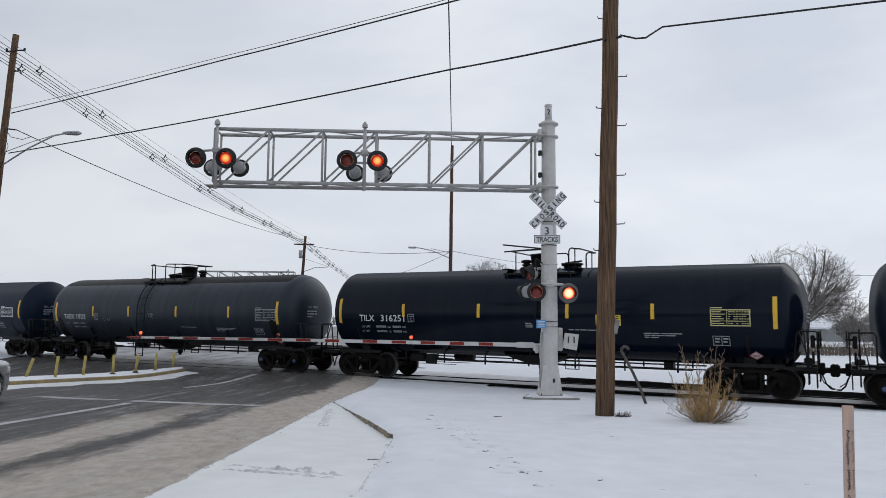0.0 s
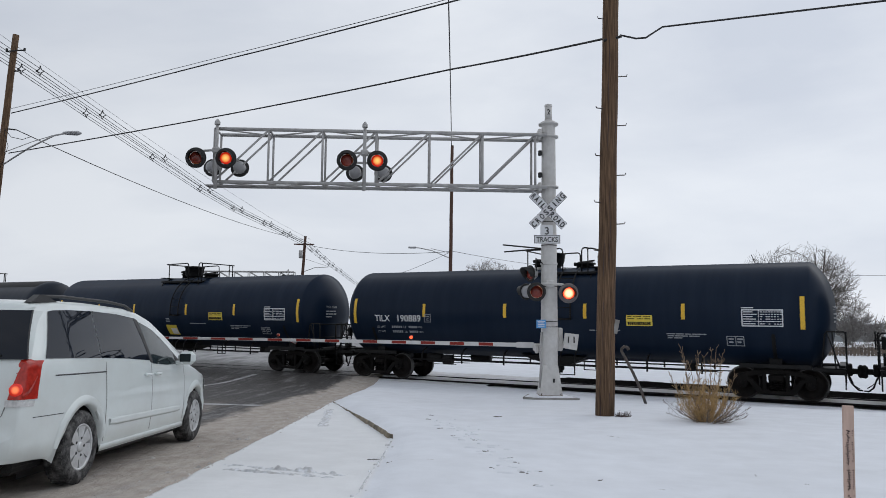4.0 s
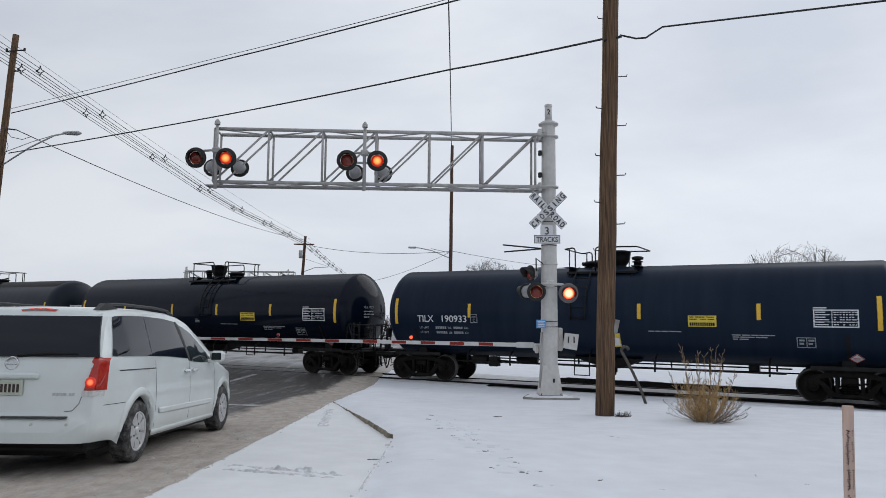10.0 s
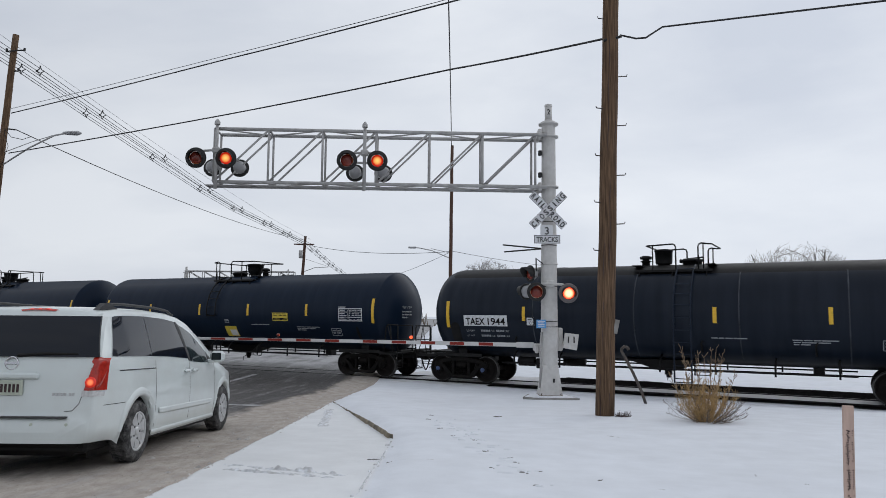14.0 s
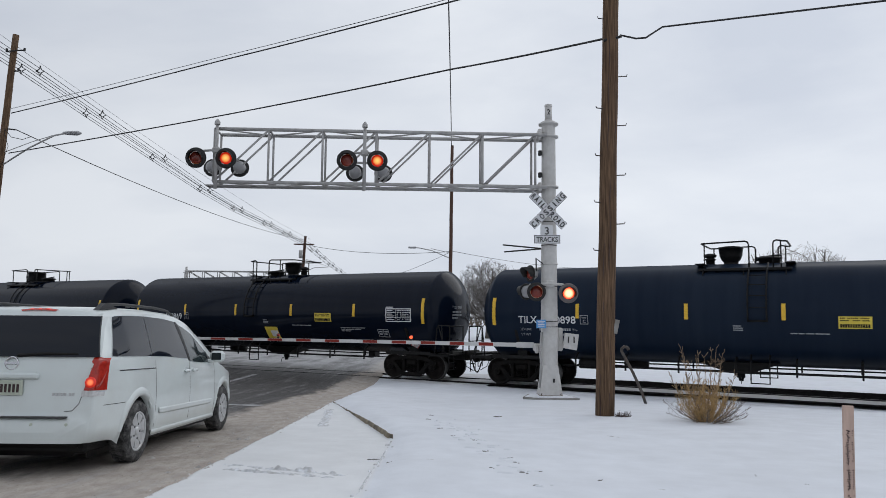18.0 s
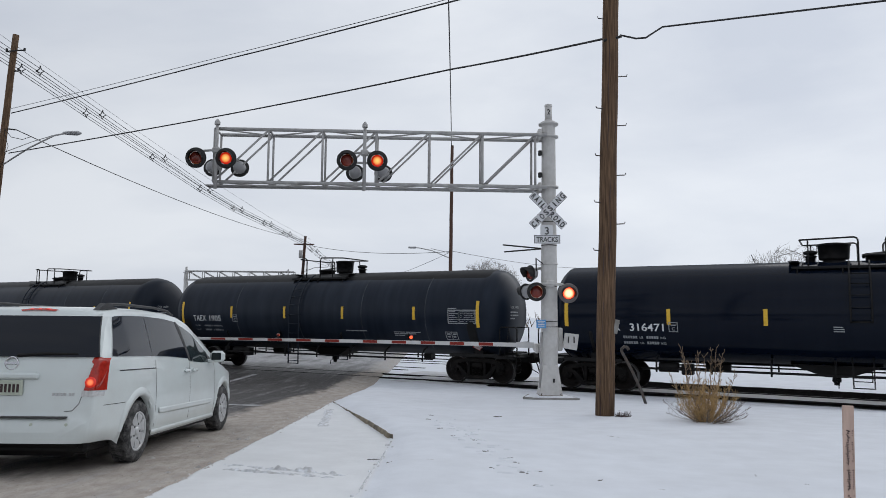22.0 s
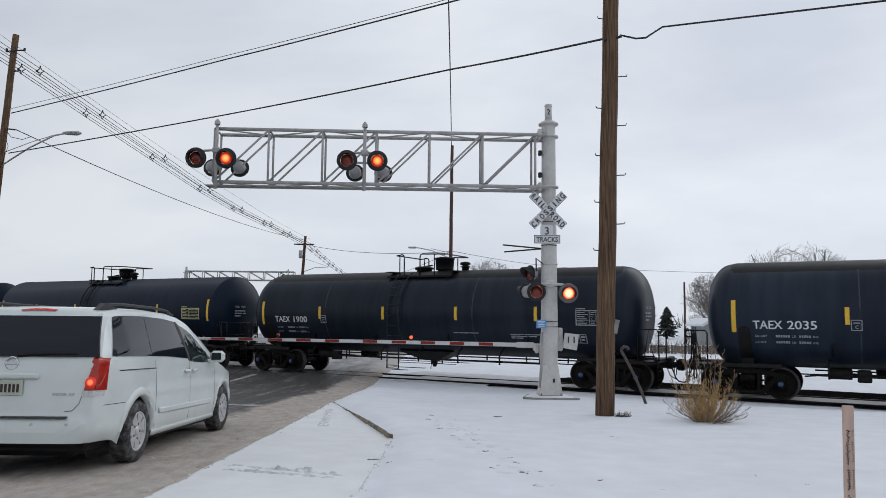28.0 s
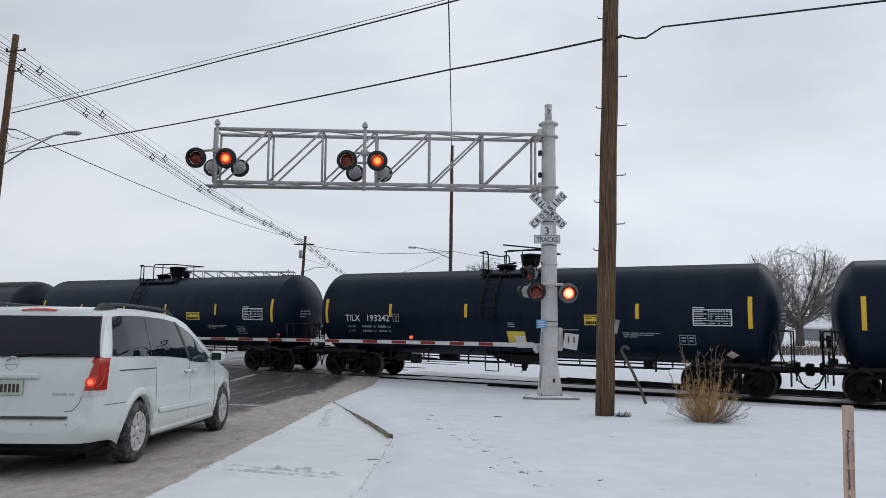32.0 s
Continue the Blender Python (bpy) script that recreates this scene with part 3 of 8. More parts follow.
    near_track.inputs[1].default_value = tuple(ACROSS)
    nt.links.new(co.outputs["Object"], near_track.inputs[0])
    far_f = calc("MULTIPLY", ranged(near_track.outputs["Value"], 24.6, 28.0, 0.0, 0.75), ranged(tex(0.9, (1, 0.3, 1), 7), 0.36, 0.58, 0.25, 1))
    c3 = mix(far_f, c2, (0.40, 0.40, 0.405))
    nt.links.new(c3, b.inputs["Base Color"])
    rough = ranged(slush_f, 0.1, 0.7, 0.50, 0.9)
    nt.links.new(rough, b.inputs["Roughness"])
    b.inputs["Specular IOR Level"].default_value = 0.08
    bp = nt.nodes.new("ShaderNodeBump")
    bp.inputs["Strength"].default_value, bp.inputs["Distance"].default_value = 0.9, 0.045
    nt.links.new(tex(6.0, (1.2, 0.8, 1), 10), bp.inputs["Height"])
    nt.links.new(bp.outputs[0], b.inputs["Normal"])
    return m


ROAD = road_material()
rxs = steps((ROAD_L, -14, 1.0), (-14, -4, 0.6), (-4, -2.9, 0.3))
rys = steps((-60, 0, 6), (0, 16, 0.6), (16, 34, 0.3), (34, 80, 3), (80, 700, 60))
g = M()
rows = []
for y in rys:
    r = [(x, y, road_height(x, y) + 0.012 * noise.noise((x * 0.8, y * 0.3, 1.0))) for x in rxs]
    e = road_edge(y)
    r += [(e - 0.02, y, road_height(e, y) + 0.004), (e + 0.14, y, road_height(e, y) - 0.10)]
    rows.append(r)
g.grid(rows)
tagged(part("road", g, ROAD), "wet asphalt road with grey slush along its edge", "road", kind="structure")

# low snow ridge that the plough left beside the road
g = M()
for y0 in [random.uniform(4.5, 20) for _ in range(240)]:
    x = road_edge(y0) + random.gauss(-0.02, 0.05) - (abs(random.gauss(0, 0.5)) if random.random() < 0.3 else 0)
    r = random.uniform(0.004, 0.018) if random.random() < 0.9 else random.uniform(0.02, 0.035)
    z = road_height(x, y0) + 0.01
    vs = [(x + r * math.cos(a) * random.uniform(0.7, 1.5), y0 + r * math.sin(a) * random.uniform(0.8, 2.4), z - 0.01) for a in (0, 1.05, 2.1, 3.14, 4.2, 5.2)]
    vs.append((x, y0, z + r * random.uniform(0.35, 0.7)))
    g.add(vs, [(i, (i + 1) % 6, 6) for i in range(6)], True)
tagged(part("snow_clods", g, SLUSH_CLOD), "small dirty snow clods along the road edge", "snow", kind="stuff")

# kerb that shows through the snow, thin where it is drifted over and broad at its bare end
rows = []
for i in range(121):
    t = i / 120
    p = KERB_A.lerp(KERB_B, t)
    d = (KERB_B - KERB_A).normalized()
    side = Vector((-d.y, d.x)) * -1.0
    p = p + side * 0.02 * noise.noise((t * 14, 0, 5.0))
    w = (0.006 + 0.032 * smooth_step(0.05, 0.95, t)) * (1 + 0.35 * noise.noise((t * 45, 2.0, 0)))
    z = 0.94 - 0.04 * p.y + 0.012
    h = 0.012 + 0.058 * smooth_step(0.15, 0.75, t) + 0.012 * noise.noise((t * 60, 0, 0)) + 0.05 * (1 - smooth_step(0.3, 0.55, t)) * noise.noise((t * 55, 4.0, 0))
    w *= smooth_step(0.0, 0.03, t) * (1 - smooth_step(0.985, 1.0, t)) + 0.02
    rows.append([(q.x, q.y, z + k) for q, k in ((p + side * -0.02, -0.08), (p, h * 0.45), (p + side * w * 0.15, h), (p + side * w * 0.7, h + 0.008), (p + side * w, h * 0.9), (p + side * (w + 0.015), -0.08))])
tagged(part("kerb", M().grid(rows), DIRT), "bare weathered concrete kerb edge in snow", "kerb", kind="structure")

# trodden tracks and clods on the snow, and dark lumps for shaded footprints
def lump(m, x, y, r, h, long=1.0, turn=0.0, sink=0.006):
    z = ground_height(x, y)
    vs = []
    for q, k in ((1.0, -sink), (0.55, h * 0.8)):
        for i in range(7):
            a = 2 * math.pi * i / 7
            u, v = r * q * math.cos(a) * long * random.uniform(0.75, 1.25), r * q * math.sin(a) * random.uniform(0.75, 1.25)
            vs.append((x + u * math.cos(turn) - v * math.sin(turn), y + u * math.sin(turn) + v * math.cos(turn), z + k))
    vs.append((x, y, z + h))
    m.add(vs, [(i, (i + 1) % 7, 7 + (i + 1) % 7, 7 + i) for i in range(7)] + [(7 + i, 7 + (i + 1) % 7, 14) for i in range(7)], True)


def churned(m, a, b, half, height, seed):
    """A strip of broken snow: uneven fine ridges that sink into the ground at its borders."""
    a, b = Vector(a), Vector(b)
    d = (b - a).normalized()
    left = Vector((-d.y, d.x))
    n, k = int((b - a).length / 0.035), 9
    rows = []
    for i in range(n + 1):
        row = []
        for j in range(k + 1):
            v = 2 * j / k - 1
            p = a.lerp(b, i / n) + left * v * half * (1 + 0.4 * noise.noise((i * 0.07, v, seed)))
            edge = (1 - v * v) * smooth_step(0, 6, i) * smooth_step(0, 6, n - i)
            r = noise.noise((p.x * 9, p.y * 14, seed)) + 0.7 * noise.noise((p.x * 24, p.y * 30, seed)) + 0.5 * noise.noise((i * 0.05, v * 1.5, seed + 3))
            row.append((p.x, p.y, ground_height(p.x, p.y) - 0.014 + edge * max(0.0, 0.024 + height * r)))
        rows.append(row)
    m.grid(rows)


g = M()
churned(g, (-2.55, 8.46), (-0.9, 7.72), 0.07, 0.05, 1.0)
churned(g, (-2.5, 8.16), (-1.0, 7.58), 0.06, 0.04, 2.0)
for q, (a, b, half) in enumerate((((-0.32, 8.46), (0.05, 8.36), 0.02), ((0.42, 8.02), (0.66, 7.95), 0.03), ((1.12, 7.86), (1.42, 7.80), 0.03), ((1.55, 7.56), (1.68, 7.50), 0.02), ((1.95, 7.18), (2.25, 7.02), 0.02), ((2.45, 11.42), (2.75, 11.0), 0.03), ((2.92, 8.30), (3.25, 8.33), 0.03), ((2.95, 7.55), (3.20, 7.62), 0.03), ((1.5, 7.0), (1.75, 7.08), 0.02))):
    churned(g, a, b, half, 0.012, 6.0 + q)
churned(g, (-0.70, 10.7), (-0.78, 5.4), 0.022, 0.02, 3.0)
churned(g, (-2.4, 15.9), (-1.95, 12.2), 0.12, 0.03, 4.0)
for i in range(14):
    lump(g, -0.74 + random.gauss(0, 0.03), random.uniform(6.5, 10.5), random.uniform(0.012, 0.03), random.uniform(0.008, 0.02), 2.2, 1.57)
tagged(part("snow_ridges", g, TYRE_SNOW), "broken snow ridges and tyre tracks on the apron", "snow", kind="stuff")
# raised dark lumps stand in for shaded footprints; a few are debris
g = M()
for x, y, r in ((-0.21, 13.97, 0.03), (-0.25, 13.19, 0.03), (-0.04, 11.38, 0.03), (0.15, 10.49, 0.022), (0.44, 10.15, 0.025), (0.53, 9.22, 0.03), (0.79, 8.80, 0.028), (0.84, 8.49, 0.024), (0.53, 8.0, 0.02), (0.84, 7.76, 0.03), (1.05, 7.87, 0.02), (1.6, 7.53, 0.02), (0.9, 7.06, 0.03), (1.05, 14.17, 0.05), (-0.80, 8.97, 0.032), (-0.86, 8.95, 0.03), (-0.6, 8.5, 0.02), (3.37, 7.99, 0.014), (3.68, 7.54, 0.012), (1.59, 7.5, 0.014)):
    lump(g, x, y, r, r * 0.35, 1.5, random.uniform(-0.4, 0.4))
    lump(g, x + r * 1.6, y + random.gauss(0, 0.03), r * 0.45, r * 0.3, 1.6, random.uniform(-1, 1))
tagged(part("soil_crumbs", g, PRINT_SHADE), "dark lumps standing for shaded footprint hollows, with some debris", "clods", kind="stuff")
g = M()
for i in range(70):
    q = random.random()
    x, y = 0.0 + 1.0 * q + random.gauss(0, 0.12), 13.5 - 6.5 * q
    lump(g, x, y, random.uniform(0.02, 0.06), random.uniform(0.006, 0.018), random.uniform(1.0, 2.6), random.uniform(-0.6, 0.6))
tagged(part("snow_crumbs", g, SNOW), "scattered frozen snow crumbs on the bank", "snow", kind="stuff")

# median between the two directions, with a worn yellow kerb and snow on top
MED = [Vector((-14.9, 10.0)), Vector((-13.13, 22.55)), Vector((-11.93, 25.88)), Vector((-10.35, 29.8))]
MED_W = 1.9
g, s = M(), M()
rows_k, rows_s, rows_d = [], [], []
line = []
for a, b in zip(MED, MED[1:]):
    line += [a.lerp(b, i / 8) for i in range(8)]
line.append(MED[-1])
for i, p in enumerate(line):
    d = (line[min(i + 1, len(line) - 1)] - line[max(0, i - 1)]).normalized()
    left = Vector((-d.y, d.x))
    w = MED_W * min(1.0, 0.25 + (len(line) - 1 - i) / 5)
    z = road_height(p.x, p.y)
    q = p + left * w
    h = 0.18
    k1, k2 = p + left * 0.15, q - left * 0.15
    rows_k.append([(p.x, p.y, z - 0.05), (p.x, p.y, z + h - 0.02), (p.x + left.x * 0.02, p.y + left.y * 0.02, z + h), (k1.x, k1.y, z + h), (k1.x, k1.y, z + 0.05), (k2.x, k2.y, z + 0.05), (k2.x, k2.y, z + h), (q.x, q.y, z + h), (q.x, q.y, z - 0.05)])
    m1, m2 = p.lerp(q, 0.3), p.lerp(q, 0.7)
    f1, f2 = p - left * (0.75 + 0.2 * math.sin(i * 1.3)), p - left * 0.35
    rows_d.append([(f1.x, f1.y, road_height(f1.x, f1.y) - 0.02), (f1.x + left.x * 0.1, f1.y + left.y * 0.1, road_height(f1.x, f1.y) + 0.02), (f2.x, f2.y, z + 0.05), (p.x, p.y, z + 0.07)])
    rows_s.append([(k1.x, k1.y, z + h - 0.01), (m1.x, m1.y, z + h + 0.05), (m2.x, m2.y, z + h + 0.05), (k2.x, k2.y, z + h - 0.01)])
g.grid(rows_k, False)
s.grid(rows_s)
tagged(part("median_kerb", g, KERB_YELLOW), "worn yellow concrete median kerb", "kerb", kind="structure")
tagged(part("median_drift", M().grid(rows_d), SNOW_TRODDEN), "ploughed snow strip along the median kerb", "snow", kind="structure")
tagged(part("median_snow", s, SNOW), "snow lying on the road median", "snow", kind="structure")


# worn road markings, laid just above the road
def marking(label, a, b, width):
    a, b = Vector(a), Vector(b)
    d = (b - a).normalized()
    left = Vector((-d.y, d.x)) * width / 2
    rows = []
    for i in range(41):
        p = a.lerp(b, i / 40)
        rows.append([(q.x, q.y, road_height(q.x, q.y) + 0.012 * noise.noise((q.x * 0.8, q.y * 0.3, 1.0)) + 0.006) for q in (p + left, p, p - left)])
    tagged(part("road_marking", M().grid(rows), WHITE_LINE), label, "road marking", kind="structure")


marking("worn white stop line across the inner lane", (-10.24, 18.72), (-7.87, 17.84), 0.36)
marking("worn white stop line across the outer lane", (-7.39, 17.62), (-4.02, 16.5), 0.36)
marking("worn white lane line on wet asphalt", (-7.75, 5.0), (-7.15, 16.9), 0.20)
marking("worn white lane line on wet asphalt", (-8.05, 23.2), (-7.3, 29.0), 0.22)

# ---- tracks ----
for k, d in enumerate((TRACK, TRACK + 4.8, TRACK + 9.4)):
    for side in (-1, 1):
        y = d + side * 0.755
        h, w = 0.17, 0.075
        sunk = 0.0 if k == 0 else -0.095
        prof = [(-0.07, -h), (0.07, -h), (0.07, -h + 0.02), (0.012, -h + 0.04), (0.012, -0.045), (w / 2, -0.035), (w / 2, -0.004), (w / 2 - 0.008, 0.0), (-w / 2 + 0.008, 0.0), (-w / 2, -0.004), (-w / 2, -0.035), (-0.012, -0.045), (-0.012, -h + 0.04), (-0.07, -h + 0.02)]
        m = M()
        ends = (-80.0 if k == 0 else 17.5, 440.0)
        vs = [tuple(on_track(s, y + a, z + sunk)) for s in ends for a, z in prof]
        n = len(prof)
        m.add(vs, [(i, (i + 1) % n, (i + 1) % n + n, i + n) for i in range(n)])
        m.slot = 1
        m.add([tuple(on_track(s, y + a, 0.002 + sunk)) for s in ends for a in (-w / 2 + 0.008, w / 2 - 0.008)], [(0, 1, 3, 2)])
        tagged(part("rail", m, [RAIL_STEEL, RAIL_SHINE]), "steel rail with a polished running head", "rail", "rails of three tracks", "structure")


def strip(name, d0, d1, s0, s1, z, material, label, category, rough=0.02):
    ss = steps((s0, s1, max(0.5, (s1 - s0) / 260)))
    ds = steps((d0, d1, 0.22))
    rows = []
    for i, s in enumerate(ss):
        row = []
        for j, d in enumerate(ds):
            fray = 0.15 * noise.noise((s * 0.8, d, 9.0)) + 0.07 * noise.noise((s * 2.7, d, 2.0)) if j in (0, len(ds) - 1) else 0.0
            along = 0.8 * noise.noise((d * 1.7, s, 4.0)) if i in (0, len(ss) - 1) else 0.0
            drop = -0.05 if i in (0, len(ss) - 1) or (j in (0, len(ds) - 1) and rough > 0.03) else 0.0
            row.append(tuple(on_track(s + along, d + fray, z + drop + rough * noise.noise((s * 1.3, d * 3.0, z)))))
        rows.append(row)
    m = M().grid(rows)
    return tagged(part(name, m, material), label, category, kind="structure")


CROSS_R = 15.2
# near-black ballast strips on either side of the train's track
strip("ballast", TRACK + 0.80, TRACK + 3.4, -80, 10.2, -0.035, BALLAST, "near-black ballast beside the rails", "ballast")
strip("ballast_shoulder", TRACK - 1.40, TRACK - 0.84, -80, 11.2, -0.035, BALLAST, "near-black ballast shoulder under the near rail", "ballast")
strip("crossing_snow", TRACK + 0.80, TRACK + 3.2, 10.1, 16.4, -0.03, SNOW_TRODDEN, "dirty trodden snow between crossing and ballast", "snow", 0.05)
strip("crossing_snow_edge", TRACK - 1.7, TRACK - 0.80, 11.1, 15.2, -0.045, SNOW_TRODDEN, "dirty trodden snow beside the crossing", "snow", 0.05)
strip("track_snow", TRACK - 0.70, TRACK + 0.70, -80, CROSS_R, -0.03, SNOW_TRODDEN, "packed snow between the rails", "snow")


# ---- tank cars ----
TR, TZ = 1.555, 2.455
WHEEL_R = 0.457


def tank_point(x, z, off=0.0, side=-1):
    a = math.asin(max(-1, min(1, (z - TZ) / TR)))
    return (x, side * (TR + off) * math.cos(a), TZ + (TR + off) * math.sin(a))


def wrap(m, vs, fs, x0, z0, size, off, side=-1):
    """Lays flat letters or shapes on the side of the tank."""
    a0 = math.asin((z0 - TZ) / TR)
    out = []
    for p in vs:
        a = a0 + p[1] * size / TR
        x = x0 + p[0] * size if side < 0 else x0 - p[0] * size
        out.append((x, side * (TR + off) * math.cos(a), TZ + (TR + off) * math.sin(a)))
    m.add(out, fs)


def plate(m, x0, x1, z0, z1, off=0.006, side=-1, n=3, thick=0.004):
    """A thin curved plate or painted bar on the tank's side."""
    n = max(n, math.ceil((z1 - z0) / 0.09))
    a0, a1 = math.asin((z0 - TZ) / TR), math.asin((z1 - TZ) / TR)
    vs = []
    for r in (TR + off - thick, TR + off):
        for i in range(n + 1):
            a = a0 + (a1 - a0) * i / n
            for x in (x0, x1):
                vs.append((x, side * r * math.cos(a), TZ + r * math.sin(a)))
    k = 2 * (n + 1)
    fs = []
    for i in range(n):
        q = 2 * i
        fs += [(k + q, k + q + 1, k + q + 3, k + q + 2), (q, q + 2, k + q + 2, k + q), (q + 1, k + q + 1, k + q + 3, q + 3)]
    fs += [(0, k, k + 1, 1), (2 * n, 2 * n + 1, k + 2 * n + 1, k + 2 * n)]
    m.add(vs, fs)


def text_on(m, s, bold, x0, z0, size, off=0.007, width=None, side=-1):
    vs, fs, w = WORDS[(s, bold)]
    sx = 1.0 if width is None else width / (w * size)
    wrap(m, [(p[0] * sx, p[1]) for p in vs], fs, x0, z0, size, off, side)


def bar_rows(m, x0, z0, rows, height, gap, off=0.007):
    """Lines of small writing as bars: each row is a list of (start, end)."""
    for i, row in enumerate(rows):
        z = z0 - i * gap
        for a, b in row:
            plate(m, x0 + a, x0 + b, z - height, z, off, n=1)


def truck_meshes():
    sides = {}
    for s in (-1, 1):
        m = M()
        sides[s] = m
        y = s * 1.0
        for b in (-1, 1):
            m.box((b * 0.889, y, 0.60), (0.34, 0.15, 0.20), 0.03)
            m.prism([(b * 0.30, 0.86), (b * 0.62, 0.82), (b * 0.98, 0.71), (b * 0.98, 0.62), (b * 0.62, 0.68), (b * 0.30, 0.72)], y - 0.07, y + 0.07)
            m.prism([(b * 0.80, 0.60), (b * 0.66, 0.60), (b * 0.34, 0.26), (b * 0.40, 0.16), (b * 0.50, 0.18)], y - 0.07, y + 0.07)
            m.box((b * 0.31, y, 0.52), (0.10, 0.15, 0.52), 0.02)
            m.tube([(b * 0.889, y - 0.02 * s, WHEEL_R), (b * 0.889, y + 0.10 * s, WHEEL_R)], [0.15, 0.13], 12)
        m.box((0, y, 0.79), (0.72, 0.15, 0.14), 0.03)
        m.box((0, y, 0.20), (0.90, 0.18, 0.11), 0.03)
    springs = M().tube([(0.055 * math.cos(a * 1.05), 0.055 * math.sin(a * 1.05), 0.26 + 0.27 * a / 24) for a in range(25)], 0.016, 4)
    bolster = M().box((0, 0, 0.62), (0.42, 2.1, 0.20), 0.04).box((0, 0, 0.75), (0.40, 0.40, 0.10), 0.03)
    bolster.tube([(-0.55, -0.78, 0.55), (-0.55, 0.78, 0.55)], 0.05, 8).tube([(0.55, -0.78, 0.55), (0.55, 0.78, 0.55)], 0.05, 8)
    bolster.tube([(0.55, 0.1, 0.5), (-0.5, 0.12, 0.34)], 0.03, 6)
    cap = M().lathe([(0, 0.05), (0.02, 0.075), (0.05, 0.075), (0.065, 0.04), (0.065, 0.0)], 14)
    # a wheelset: axle along y, two flanged wheels with dished plates
    ws = M()
    ws.tube([(0, -0.92, 0), (0, -0.80, 0), (0, -0.6, 0), (0, 0.6, 0), (0, 0.80, 0), (0, 0.92, 0)], [0.075, 0.09, 0.085, 0.085, 0.09, 0.075], 12)
    turn = Matrix.Rotation(radians(90), 4, "Z")
    for s in (-1, 1):
        flip = turn if s > 0 else Matrix.Rotation(radians(-90), 4, "Z")
        ws.slot = 0
        ws.lathe([(0.86, 0.11), (0.86, 0.15), (0.80, 0.17), (0.765, 0.30), (0.80, 0.375), (0.835, 0.39), (0.835, WHEEL_R - 0.022)], 32, flip)
        ws.slot = 1
        ws.lathe([(0.835, WHEEL_R - 0.022), (0.835, WHEEL_R - 0.004), (0.80, WHEEL_R), (0.735, WHEEL_R), (0.715, WHEEL_R + 0.018), (0.70, WHEEL_R + 0.026), (0.69, WHEEL_R + 0.018)], 32, flip)
        ws.slot = 0
        ws.lathe([(0.69, WHEEL_R + 0.018), (0.69, 0.385), (0.715, 0.36), (0.74, 0.28), (0.70, 0.17), (0.66, 0.15), (0.66, 0.11)], 32, flip)
        for k in range(4):
            a = k * math.pi / 2 + 0.3
            ws.box((0.33 * math.cos(a), s * 0.795, 0.33 * math.sin(a)), (0.05, 0.012, 0.02), 0)
    return sides, springs, bolster, cap, ws


_sides, _springs, _bolster, _cap, _ws = truck_meshes()
_bolster.box((0, 0, 0.44), (0.44, 1.72, 0.40), 0.04)
SIDE_ME = {s: fixed(_sides[s].data("side_frame", TRUCK_STEEL)) for s in (-1, 1)}
SPRING_ME = fixed(_springs.data("spring", TRUCK_STEEL))
BOLSTER_ME = fixed(_bolster.data("truck", TRUCK_STEEL))
CAP_ME = fixed(_cap.data("bearing_cap", BEARING_BLUE))
CAP_DARK_ME = fixed(_cap.data("bearing_cap", TRUCK_STEEL))
WS_ME = fixed(_ws.data("wheelset", [WHEEL_STEEL, TREAD]))
CACHE = {}


def shared(key, make, mats):
    if key not in CACHE:
        CACHE[key] = fixed(make().data(key.split("/")[0], mats))
    return CACHE[key]


def head_depth(q, head, soft):
    """How far the dished head stands out at the share q of the radius."""
    if soft < 1:
        return head * max(0.0, 1 - q ** (2 / soft)) ** (soft / 2)
    return head * max(0.0, 1 - q ** 2.3) ** 0.74


def tank_mesh(shell, head, soft):
    m = M()
    prof = []
    k = 14
    for i in range(k + 1):
        a = math.pi / 2 * i / k
        prof.append((-shell - head_depth(math.sin(a) ** soft, head, soft), TR * math.sin(a) ** soft if i else 0.0))
    left = prof + [(-shell + 0.04, TR)]
    mid = [(-shell + (2 * shell) * i / 10, TR) for i in range(1, 10)]
    m.lathe(left + mid + [(-x, r) for x, r in left[::-1]], 96, Matrix.Translation((0, 0, TZ)))
    return m


def band_mesh(x, r, w):
    return M().lathe([(x - w, r - 0.003), (x - w, r + 0.005), (x + w, r + 0.005), (x + w, r - 0.003)], 96, Matrix.Translation((0, 0, TZ)), False)


def crown_mesh(shell):
    """Matt black strip along the top of the tank."""
    m = M()
    rows = []
    for i in range(13):
        a = radians(51 + 78 * i / 12)
        r = TR + (0.022 if 0 < i < 12 else -0.003)
        rows.append([(x * shell, rr * math.cos(a), TZ + rr * math.sin(a)) for x, rr in ((-1.035, r - 0.06), (-1.0, r), (0.0, r), (1.0, r), (1.035, r - 0.06))])
    return m.grid(rows)


def pad_mesh(e, x, w, top):
    """A reinforcing pad over the bolster, with a rounded top."""
    m = M()
    plate(m, e * x - w / 2, e * x + w / 2, 1.12, top - w / 2, 0.016, n=8, thick=0.016)
    fan = [(math.cos(radians(180 * i / 12)), math.sin(radians(180 * i / 12))) for i in range(13)]
    wrap(m, fan, [tuple(range(13))], e * x, top - w / 2, w / 2, 0.016)
    return m


